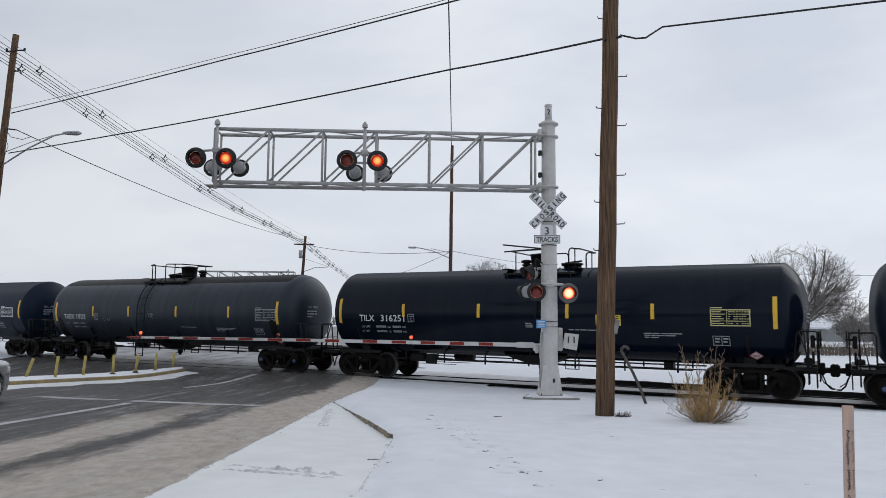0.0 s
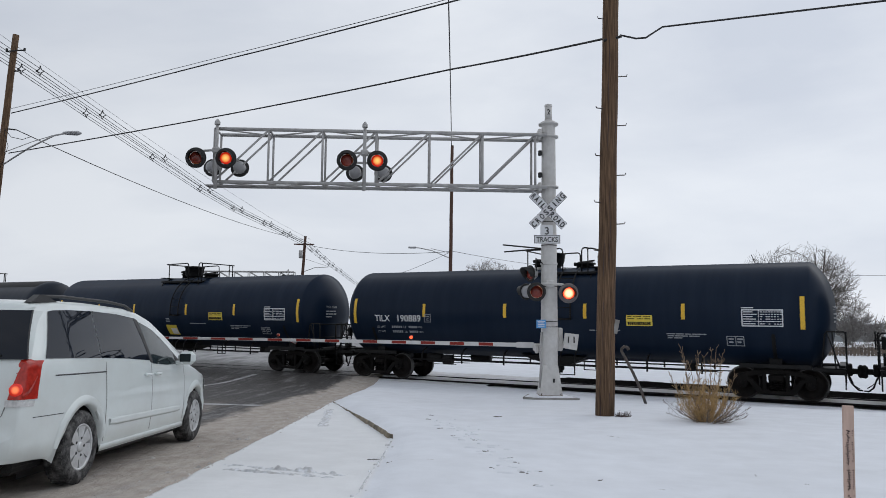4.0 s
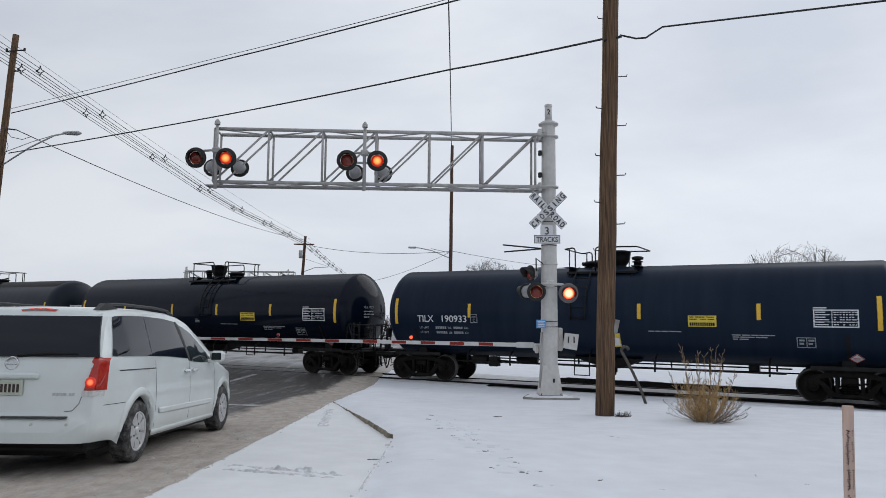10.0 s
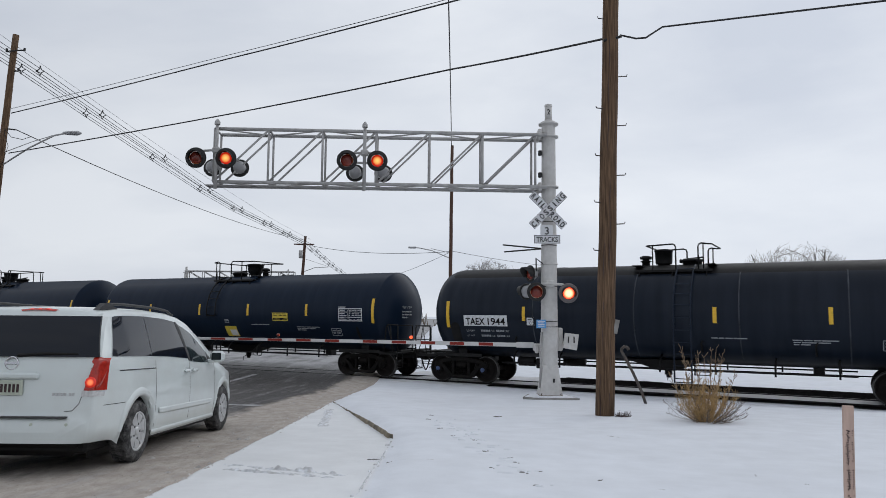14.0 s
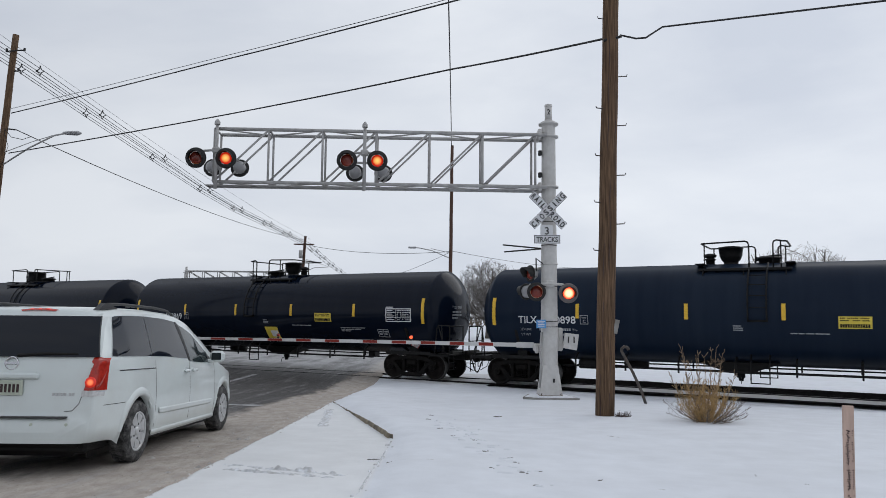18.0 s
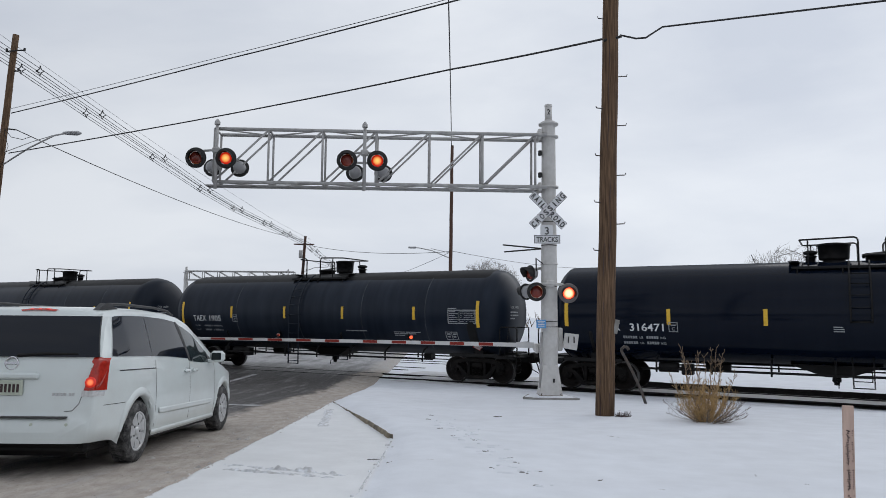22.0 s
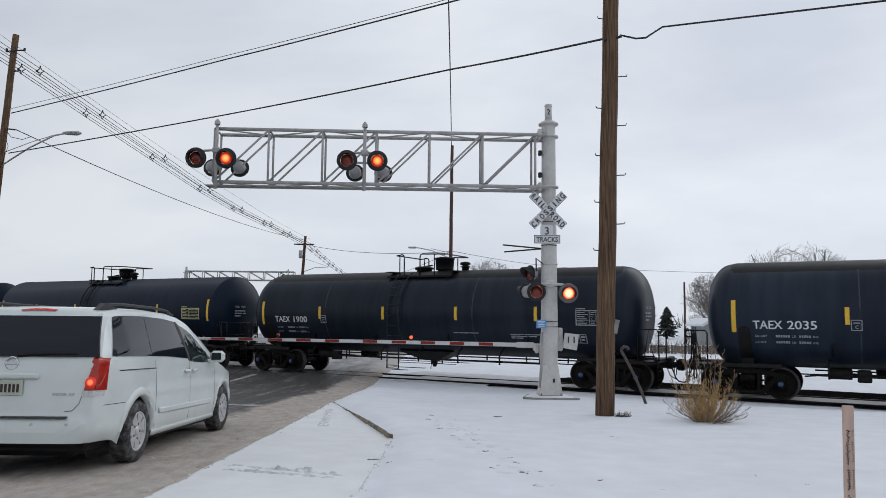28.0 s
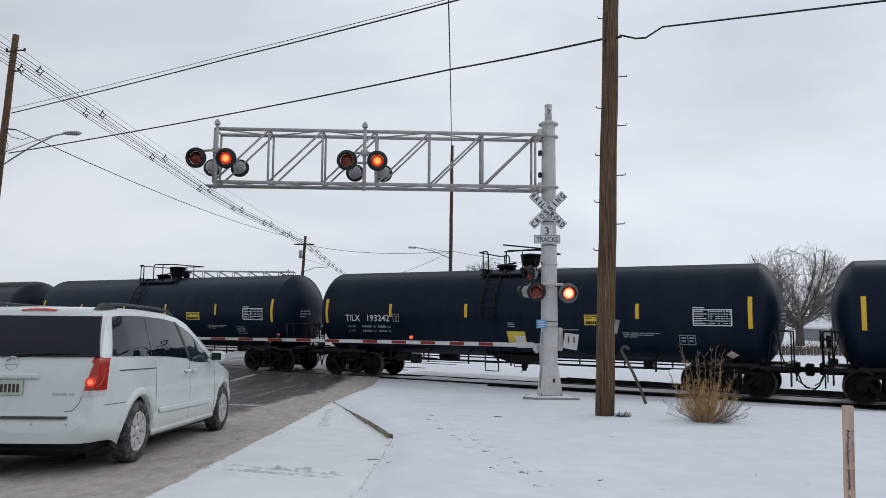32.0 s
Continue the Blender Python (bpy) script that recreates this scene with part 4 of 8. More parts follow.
def ladder_mesh(x0, x1, side, full):
    m = M()
    path = []
    for i in range(15):
        a = radians(66 - (66 if full else 74) * i / 14)
        path.append((side * (TR + 0.10) * math.cos(a), TZ + (TR + 0.10) * math.sin(a)))
    if full:
        path += [(side * (TR + 0.10), 1.6), (side * (TR + 0.08), 0.9), (side * (TR + 0.08), 0.40)]
    for x in (x0, x1):
        m.tube([(x, y, z) for y, z in path], 0.026, 6)
    length, last = 0.0, path[0]
    for p, q in zip(path, path[1:]):
        seg = math.hypot(q[0] - p[0], q[1] - p[1])
        k = max(1, round(seg / 0.06))
        for i in range(k):
            t = i / k
            length += seg / k
            if length > 0.34:
                length = 0.0
                y, z = p[0] + (q[0] - p[0]) * t, p[1] + (q[1] - p[1]) * t
                m.tube([(x0, y, z), (x1, y, z)], 0.014, 5)
    m.tube([(x0, path[-1][0], path[-1][1] + 0.02), (x1, path[-1][0], path[-1][1] + 0.02)], 0.016, 5)
    for z in (3.0, 2.3, 1.3) if full else (3.0, 2.3):
        a = math.asin((z - TZ) / TR)
        for x in (x0, x1):
            m.tube([(x, side * TR * math.cos(a), TZ + TR * math.sin(a)), (x, side * (TR + 0.10) * math.cos(a), TZ + (TR + 0.10) * math.sin(a))], 0.014, 5)
    return m


def hoop_mesh(x_open, x_closed, mid, half=0.92):
    """Bent-pipe hoop round one end of the top fittings: a post on either side and a rail that runs out round the closed end."""
    m = M()
    zb, zt, c = 3.72, 4.62, 0.10
    d = 1 if x_closed > x_open else -1
    rail = []
    for side in (-1, 1):
        y = side * half
        leg = [(x_open, y, zb), (x_open, y, zt - c), (x_open + d * c * 0.3, y, zt - c * 0.3), (x_open + d * c, y, zt), (x_closed - d * c, y, zt - 0.03), (x_closed - d * c * 0.3, y * 0.97, zt - 0.03), (x_closed, y * 0.9, zt - 0.03)]
        rail += leg if side < 0 else leg[::-1]
        m.tube([(mid, y, zb), (mid, y, zt - 0.015)], 0.022, 6)
    m.tube(rail, 0.025, 6)
    return m


def end_railing_mesh(kind, s):
    m = M()
    r = 0.024
    y = s * 1.38
    if kind == "navy":
        m.tube([(8.05, y, 0.98), (8.15, y, 1.9), (8.2, y, 1.98), (8.62, y, 1.98), (8.66, y, 1.9), (8.66, y, 0.98)], r, 6)
        m.tube([(8.2, y, 1.97), (8.5, y, 0.98)], 0.020, 5)
        m.tube([(8.4, y, 0.98), (8.33, y, 1.97)], 0.020, 5)
    else:
        m.tube([(8.02, y, 0.98), (8.02, y, 1.88), (8.08, y, 1.96), (8.6, y, 1.96), (8.66, y, 1.88), (8.66, y, 0.98)], r, 6)
        m.tube([(8.2, y, 0.98), (8.36, y, 1.95), (8.52, y, 0.98)], 0.020, 5)
    m.tube([(8.66, s * 1.38, 1.96), (8.66, s * 0.35, 1.96), (8.66, s * 0.35, 0.98)], r, 6)
    m.tube([(8.66, s * 1.38, 1.45), (8.66, s * 0.35, 1.45)], 0.018, 5)
    return m


def end_gear_mesh():
    m = M()
    m.box((7.35, 0, 0.88), (2.6, 0.34, 0.32), 0.03)
    m.box((8.55, 0, 0.98), (0.16, 2.2, 0.14), 0.02)
    m.box((8.35, 0, 0.955), (0.6, 2.75, 0.04), 0.01)
    for s in (-1, 1):
        m.tube([(8.62, s * 1.35, 0.95), (8.62, s * 1.35, 0.42), (8.62, s * 0.98, 0.42), (8.62, s * 0.98, 0.95)], 0.018, 5)
        m.tube([(8.62, s * 1.35, 0.68), (8.62, s * 0.98, 0.68)], 0.016, 5)
        m.box((8.2, s * 1.36, 0.93), (0.75, 0.03, 0.10), 0.005)
    return m


def bolster_saddle_mesh():
    m = M()
    poly = []
    for i in range(9):
        a = radians(-125 + 70 * i / 8)
        poly.append((1.56 * math.cos(a), TZ + 1.56 * math.sin(a)))
    vs = []
    n = len(poly)
    for x in (-0.17, 0.17):
        vs += [(x, y, z) for y, z in poly] + [(x, y * 0.98, 0.84 if abs(y) < 1.05 else 1.02) for y, z in poly]
    fs = []
    for i in range(n - 1):
        fs += [(i, i + 1, n + i + 1, n + i), (2 * n + i, 3 * n + i, 3 * n + i + 1, 2 * n + i + 1), (n + i, n + i + 1, 3 * n + i + 1, 3 * n + i), (i, 2 * n + i, 2 * n + i + 1, i + 1)]
    fs += [(0, n, 3 * n, 2 * n), (n - 1, 3 * n - 1, 4 * n - 1, 2 * n - 1)]
    m.add(vs, fs)
    for s in (-1, 1):
        m.box((0, s * 1.28, 0.97), (1.9, 0.05, 0.12), 0.01)
    return m


def coupler_mesh():
    m = M()
    m.box((8.80, 0, 0.84), (0.42, 0.15, 0.16), 0.03)
    m.box((9.00, 0.03, 0.84), (0.16, 0.32, 0.36), 0.05)
    m.box((9.07, -0.09, 0.84), (0.10, 0.10, 0.24), 0.03)
    m.box((8.72, 0, 0.88), (0.14, 0.46, 0.34), 0.03)
    return m


def hose_mesh():
    m = M()
    pts = [(8.68, 0.28, 0.72), (8.74, 0.29, 0.60), (8.80, 0.27, 0.42), (8.92, 0.18, 0.30), (9.02, 0.08, 0.30)]
    m.tube(pts, 0.025, 6)
    m.tube([(8.66, -0.3, 0.75), (8.75, -0.25, 0.50), (8.95, -0.12, 0.36)], 0.016, 5)
    return m


def side_pipe_mesh(side, span, posts):
    m = M()
    y = side * 1.20
    m.tube([(-span, y, 0.76), (span, y, 0.76)], 0.026, 6)
    for x in posts:
        m.tube([tank_point(x, 1.16, -0.02, side), (x, side * 1.08, 1.08), (x, y, 0.96), (x, y, 0.66)], 0.03, 6)
    return m


def gear_mesh():
    """Brake cylinder, reservoir, rods and levers under the belly."""
    m = M()
    m.lathe([(-4.9, 0.02), (-4.88, 0.16), (-4.3, 0.16), (-4.28, 0.02)], 14, Matrix.Translation((0, -0.7, 0.80)))
    m.lathe([(-3.7, 0.02), (-3.68, 0.19), (-2.95, 0.19), (-2.93, 0.02)], 14, Matrix.Translation((0, 0.55, 0.82)))
    m.box((-4.0, -0.8, 0.76), (0.35, 0.3, 0.34), 0.03)
    m.tube([(-4.3, -0.7, 0.80), (-3.2, -0.65, 0.76)], 0.03, 6)
    m.tube([(-6.2, 0.1, 0.70), (6.2, 0.1, 0.70)], 0.02, 6)
    m.tube([(-5.5, -0.3, 0.66), (-4.9, -0.7, 0.76)], 0.025, 6)
    m.box((4.3, 0.3, 0.82), (0.3, 0.4, 0.3), 0.03)
    return m


def brake_wheel_mesh(side):
    m = M()
    y = side * 0.62
    m.tube(arc((8.72, y, 1.75), 0.26, 0, 360, 20, "yz"), 0.018, 5)
    for a in (20, 110, 200, 290):
        m.tube([(8.72, y, 1.75), (8.74, y + 0.25 * math.cos(radians(a)), 1.75 + 0.25 * math.sin(radians(a)))], 0.012, 4)
    m.tube([(8.5, y, 1.75), (8.76, y, 1.75)], 0.03, 6)
    m.box((8.52, y, 1.68), (0.12, 0.20, 0.36), 0.03)
    m.tube([(8.52, y, 1.4), (8.52, y, 0.95)], 0.035, 6)
    m.box((8.40, y + side * 0.32, 1.15), (0.22, 0.14, 0.16), 0.03)
    return m


def end_ladder_mesh(side):
    m = M()
    for y in (1.36, 0.98):
        m.tube([(8.42, side * y, 0.5), (8.42, side * y, 2.05)], 0.024, 5)
    for i in range(5):
        m.tube([(8.42, side * 1.36, 0.55 + 0.34 * i), (8.42, side * 0.98, 0.55 + 0.34 * i)], 0.018, 5)
    m.box((8.36, side * 1.2, 1.06), (0.22, 0.36, 0.05), 0.01)
    return m


# where the four short reflector strips stand on each car that differs from its kind
BARS = {0: (-4.78, -1.73, 1.47, 4.20), 3: (-4.64, -2.12, 1.30, 4.18), 11: (-4.40, -1.70, 1.48, 4.45), 1: (-4.39, -1.82, 1.36, 4.56),
        2: (-4.60, -1.43, 1.37, 4.41), 4: (-4.39, -1.08, 1.65, 4.66), 5: (-4.63, -1.52, 1.24, 4.65), 6: (-4.61, -1.43, 1.31, 4.34),
        7: (-4.37, -1.66, 1.68, 4.70), 9: (-4.68, -1.30, 1.35, 4.36), 10: (-4.54, -1.52, 1.49, 4.58), 12: (-4.33, -1.43, 1.46, 4.67),
        13: (-4.37, -1.35, 1.54, 4.71), 15: (-4.32, -1.37, 1.70, 4.70), 17: (-4.69, -1.56, 1.30, 4.39)}


def build_car(k):
    """One tank car, with its local x along the way it travels; the seen side is -y."""
    number = NUMBERS.get(k, "")
    grey = number.startswith("TAEX") or k in (-1, 19)
    big = number.startswith("TILX  316")
    slate = k in (2, 3, 5, 8, 9, 16, 17, 18, 20)
    paint = (TANK_DUSTY_SHEEN if k == 1 else TANK_GREY) if grey else (TANK_SLATE if slate else TANK_NAVY)
    look_words = "dusty charcoal railway tank car with yellow reflector strips" if grey else ("dull slate-blue railway tank car with yellow reflector strips" if slate else "glossy navy-black railway tank car with yellow reflector strips")
    car = thing("tank_car", look_words + (", lettered " + " ".join(number.split()) if number else ""), "tank car", "tank cars of the passing train")
    shell, head, soft = (7.28, 0.86, 0.80) if grey else (7.80, 0.64, 1.0)
    bogie = 6.98 if grey else 6.86
    turned_top = k in (0, 2, 3, 4, 6, 7, 9, 11)
    bar_l = 7.25 if grey else 7.63
    kind = ("grey" if grey else "navy") + ("_turned" if turned_top else "")
    part("tank", shared("tank/" + paint.name, lambda: tank_mesh(shell, head, soft), paint), paint, car,
         "charcoal tank shell with dust streaks" if grey else ("slate-blue tank shell" if slate else "navy-black tank shell"))
    if grey:
        for x in (-4.05, -0.70, 2.35, 5.15):
            part("jacket_seam", shared("jacket_seam/%.2f" % x, lambda: band_mesh(x, TR, 0.018), TANK_SEAM), TANK_SEAM, car)
        part("top_strip", shared("top_strip", lambda: crown_mesh(shell), BLACK), BLACK, car, "matt black strip along the top")
    for e in (-1, 1):
        part("bolster_pad", shared("bolster_pad/%s%d" % (grey, e), lambda: pad_mesh(e, bogie, 0.34 if grey else 0.10, 2.12 if grey else 1.9), BLACK), BLACK, car)
    # top fittings
    hx = (-0.08 if grey else (0.05 if big else -0.20)) if turned_top else (0.40 if grey else 0.245)
    to_manway = (0.89 if grey else 1.10 if turned_top else 0.91) * (1 if turned_top else -1)
    big_r = (0.28 if turned_top else 0.36) if grey else (0.43 if big else 0.36)
    if turned_top:
        hoops = ((hx + 0.56, hx - 0.36, hx - 0.15), (hx + 1.23, hx + 1.62, hx + 1.38)) if grey else ((hx + 0.62, hx - (0.86 if big else 0.74), hx - 0.64), (hx + 1.28, hx + 1.65, hx + 1.49))
    else:
        hoops = ((hx - 1.24, hx - 1.62, hx - 1.44), (hx - 0.55, hx + (0.55 if grey else 0.81), hx + 0.07))
    part("housing", shared("housing/%s%s" % (kind, big), lambda: M().lathe([(3.86, big_r * 1.05), (3.98, big_r * 1.05), (3.99, big_r * 0.70), (4.05, big_r * 0.70), (4.06, big_r * 0.92), (4.10, big_r * 0.94), (4.46, big_r), (4.46, big_r * 1.06), (4.52, big_r * 1.06), (4.55, big_r * 0.5), (4.56, 0)] if grey or big else [(3.86, 0.34), (3.96, 0.33), (3.97, 0.21), (4.07, 0.22), (4.15, 0.29), (4.26, 0.335), (4.48, 0.36), (4.48, 0.375), (4.53, 0.375), (4.56, 0.2), (4.57, 0)], 20, Matrix.Translation((hx, 0, 0)) @ Matrix.Rotation(radians(-90), 4, "Y")), BLACK), BLACK, car)
    part("manway", shared("manway/%s%s" % (kind, big), lambda: M().lathe([(3.9, 0.30), (4.12, 0.30), (4.12, 0.36), (4.17, 0.36), (4.21, 0.22), (4.22, 0)], 16, Matrix.Translation((hx + to_manway, 0, 0)) @ Matrix.Rotation(radians(-90), 4, "Y")).tube([(hx + to_manway - 0.3, 0.1, 4.2), (hx + to_manway + 0.3, 0.1, 4.26)], 0.03, 6).box((hx + to_manway - 0.34, 0, 4.14), (0.09, 0.2, 0.12), 0.02), BLACK), BLACK, car)
    vx = (hx - (0.58 if grey else 0.62)) if turned_top else (1.28 if grey else 0.84)
    part("relief_valve", shared("relief_valve/%s%s" % (kind, big), lambda: M().lathe([(3.9, 0.13), (4.14, 0.13), (4.15, 0.18), (4.18, 0.18), (4.2, 0.11), (4.22, 0.11), (4.24, 0.19), (4.31, 0.20), (4.35, 0.1), (4.36, 0)], 12, Matrix.Translation((vx, 0, 0)) @ Matrix.Rotation(radians(-90), 4, "Y")), BLACK), BLACK, car)
    px0, px1 = ((-0.74, 1.5) if grey else (-0.98, 1.52)) if turned_top else ((-1.50, 1.15) if grey else (-1.22, 1.0))

    def platform():
        m = M()
        for s in (-1, 1):
            m.box(((px0 + px1) / 2, s * 0.80, 3.80), (px1 - px0 + 0.1, 0.34, 0.05), 0.01)
            m.box(((px0 + px1) / 2, s * 0.98, 3.78), (px1 - px0 + 0.1, 0.03, 0.07), 0.005)
            for x in (px0 + 0.1, (px0 + px1) / 2, px1 - 0.1):
                m.tube([(x, s * 0.97, 3.78), (x, s * 1.06, 3.55)], 0.02, 5)
        for x in (px0, px1):
            m.box((x, 0, 3.97), (0.28, 1.9, 0.03), 0.005)
        return m
    part("platform", shared("platform/" + kind, platform, BLACK), BLACK, car)
    for x_open, x_closed, mid in hoops:
        part("railing", shared("railing/%.2f%.2f" % (x_open, x_closed), lambda: hoop_mesh(x_open, x_closed, mid), BLACK), BLACK, car, "bent-pipe hoop railing")
    for s in (-1, 1):
        lx = (0.52 if grey else 0.42) if turned_top else (-1.08 if grey else -0.94)
        part("ladder", shared("ladder/%s%s%d" % (grey, turned_top, s), lambda: ladder_mesh(lx, lx + 0.50, s, grey), TANK_GREY if grey else BLACK), TANK_GREY if grey else BLACK, car)
        if not grey:
            part("step", shared("step/%s%d" % (turned_top, s), lambda: M().tube([(lx, s * 1.0, 1.28), (lx, s * 1.25, 1.0), (lx, s * 1.25, 0.46), (lx + 0.5, s * 1.25, 0.46), (lx + 0.5, s * 1.25, 1.0), (lx + 0.5, s * 1.0, 1.28)], 0.024, 6).tube([(lx, s * 1.25, 0.74), (lx + 0.5, s * 1.25, 0.74)], 0.016, 5), BLACK), BLACK, car)
        posts = [x * 1.62 - 4.86 for x in range(7)]
        part("side_pipe", shared("side_pipe/%d" % s, lambda: side_pipe_mesh(s, 5.3, posts), BLACK), BLACK, car)
    if grey:
        for x in (-4.75, -1.85, 1.25, 4.3):
            part("stub_bracket", shared("stub_bracket/%.2f" % x, lambda: M().tube([tank_point(x + 0.05, 1.66, 0.0), tank_point(x, 1.60, 0.045), tank_point(x, 1.32, 0.05)], 0.03, 6), BLACK), BLACK, car)
    part("outlet", shared("outlet", lambda: M().add([(a * x, b * y, z) for z, x, y in ((1.02, 1.15, 0.75), (0.92, 0.95, 0.62), (0.66, 0.28, 0.28)) for a, b in ((-1, -1), (1, -1), (1, 1), (-1, 1))], [(i + j, i + (j + 1) % 4, i + 4 + (j + 1) % 4, i + 4 + j) for i in (0, 4) for j in range(4)] + [(8, 9, 10, 11), (0, 1, 2, 3)]), BLACK), BLACK, car)
    part("valve", shared("valve", lambda: M().tube([(0, 0, 0.68), (0, 0, 0.52), (0, 0, 0.50), (0, 0, 0.42)], [0.12, 0.12, 0.08, 0.07], 10).tube([(0, -0.1, 0.55), (0.05, -0.35, 0.5), (0.05, -0.38, 0.36)], 0.014, 5), BLACK), BLACK, car)
    part("brake_gear", shared("brake_gear", gear_mesh, BLACK), BLACK, car)
    half_turn = Matrix.Rotation(math.pi, 4, "Z")
    lead = k in (0, 4, 6, 7, 9)
    near = -1 if lead else 1
    brake_end = Matrix.Identity(4) if lead else half_turn
    part("brake_wheel", shared("brake_wheel/%d" % near, lambda: brake_wheel_mesh(near), BLACK), BLACK, car, at=brake_end)
    part("end_ladder", shared("end_ladder/%d" % near, lambda: end_ladder_mesh(near), BLACK), BLACK, car, at=brake_end)
    wheels = []
    for e in (-1, 1):
        turned = Matrix.Identity(4) if e > 0 else half_turn
        part("sill", shared("sill", end_gear_mesh, BLACK), BLACK, car, at=turned)
        part("end_railing", shared("end_railing/%s%d" % (grey, -e), lambda: end_railing_mesh("grey" if grey else "navy", -e), BLACK), BLACK, car, at=turned)
        part("coupler", shared("coupler", coupler_mesh, TRUCK_STEEL), TRUCK_STEEL, car, at=turned)
        part("air_hose", shared("air_hose", hose_mesh, BLACK), BLACK, car, at=turned)
        part("saddle", shared("saddle", bolster_saddle_mesh, BLACK), BLACK, car, at=Matrix.Translation((e * bogie, 0, 0)))
        tr = part("truck", BOLSTER_ME, None, car, at=Matrix.Translation((e * bogie, 0, 0)))
        for s in (-1, 1):
            part("side_frame", SIDE_ME[s], None, tr)
            for x in (-0.14, 0.0, 0.14):
                part("spring", SPRING_ME, None, tr, at=Matrix.Translation((x, s * 1.0, 0)))
            for x in (-0.889, 0.889):
                part("bearing_cap", CAP_ME if (grey and k % 2) or k in (4, 14) else CAP_DARK_ME, None, tr, at=Matrix.Translation((x, s * 1.09, WHEEL_R)) @ Matrix.Rotation(radians(90 * s), 4, "Z"))
        for x in (-0.889, 0.889):
            w = part("wheelset", WS_ME, None, tr, "flanged steel wheels on an axle", at=Matrix.Translation((x, 0, WHEEL_R)))
            wheels.append((w, x))
    # markings on both sides where they repeat, and lettering on the seen side
    bars = BARS.get(k, (-4.36, -1.45, 1.52, 4.66) if grey else (-4.62, -1.48, 1.34, 4.45))
    bz = -0.16 if k == 11 else -0.10 if grey else 0.0
    for side in (-1, 1):
        for x in bars:
            key = "reflector/%.2f%.2f%d" % (bz, x, side)
            part("reflector", shared(key, lambda: (lambda m: (plate(m, x - 0.055, x + 0.055, 2.28 + bz, 2.75 + bz, 0.006, side), m)[1])(M()), YELLOW), YELLOW, car)
        for x in (-bar_l, bar_l):
            key = "reflector/%s%.2f%d" % (grey, x, side)
            part("reflector", shared(key, lambda: (lambda m: (plate(m, x - 0.06, x + 0.06, 2.03 + (bz if grey else 0), 2.95 + (bz if grey else 0), 0.006, side, 5), m)[1])(M()), YELLOW), YELLOW, car)
    tx, tz = (-6.74 if k == 14 else -6.60, 2.04) if grey else ((-6.55, 1.92) if k == 11 else (-6.73, 2.115))
    boxed = k in (4, 7)
    if boxed:
        m = M()
        plate(m, tx - 0.02, tx + 1.62, tz - 0.05, tz + 0.32, 0.004)
        part("number_panel", m, STENCIL, car, "white panel behind the car number")
    if number:
        mark, digits = number.split()
        if boxed:
            words = ((mark, tx + 0.06, 0.73), (digits, tx + 0.83, 0.72))
        elif grey:
            words = ((mark, tx, 0.771), (digits, tx + 0.886, 0.754))
        else:
            words = ((mark, tx, 0.667), (digits, tx + 0.935, 1.055))
        for name, (word, x, w) in zip(("car_mark", "car_number"), words):
            m = M()
            text_on(m, word, 0.024 if boxed else 0.012, x, tz, 0.245, 0.016 if boxed else 0.010, w)
            part(name, m, BLACK if boxed else STENCIL, car, "black painted letters" if boxed else "white painted letters")

    def weights():
        m = M()
        for i, s in enumerate(("LD LMT", "LT WT")):
            z = tz - 0.24 - i * 0.17
            f = 0.82 if grey else 1.0
            text_on(m, s, 0.02, tx + 0.05 * f, z, 0.085 * f)
            text_on(m, "LB", 0.02, tx + 1.22 * f, z, 0.085 * f)
            text_on(m, "KG", 0.02, tx + 1.86 * f, z, 0.085 * f)
            for q in range(6):
                plate(m, tx + (0.72 + q * 0.075) * f, tx + (0.775 + q * 0.075) * f, z, z + 0.08 * f, 0.007, n=1)
            for q in range(5):
                plate(m, tx + (1.44 + q * 0.075) * f, tx + (1.495 + q * 0.075) * f, z, z + 0.08 * f, 0.007, n=1)
        return m
    tagged(part("weight_lettering", shared("weight_lettering/%.2f" % tx, weights, STENCIL_DIM), STENCIL_DIM, car), kind="stuff")

    def class_ground():
        m = M()
        plate(m, -4.28, -4.01, tz - 0.02, tz + 0.27, 0.005)
        return m
    if boxed:
        part("class_panel", shared("class_panel", class_ground, STENCIL), STENCIL, car, "white class panel")

    def class_box():
        m = M()
        x, z, w = (tx + 2.14 if not grey else -4.28), tz + 0.0, 0.27
        for a in ((x, x + w, z - 0.02, z), (x, x + w, z + 0.25, z + 0.27), (x, x + 0.02, z, z + 0.25), (x + w - 0.02, x + w, z, z + 0.25)):
            plate(m, *a, 0.013, n=1)
        text_on(m, "C", 0.02, x + 0.09, z + 0.03, 0.10, 0.013)
        plate(m, x + 0.06, x + 0.21, z + 0.17, z + 0.20, 0.013, n=1)
        return m
    tagged(part("class_mark", shared("class_mark/%s%s%.2f" % (grey, boxed, tx), class_box, BLACK if boxed else STENCIL_DIM), BLACK if boxed else STENCIL_DIM, car), kind="stuff")

    dx = 5.88 if k in (0, 3) else 6.04 if not grey else 6.08
    dz = -0.11 if k == 11 else -0.04 if grey else 0.0

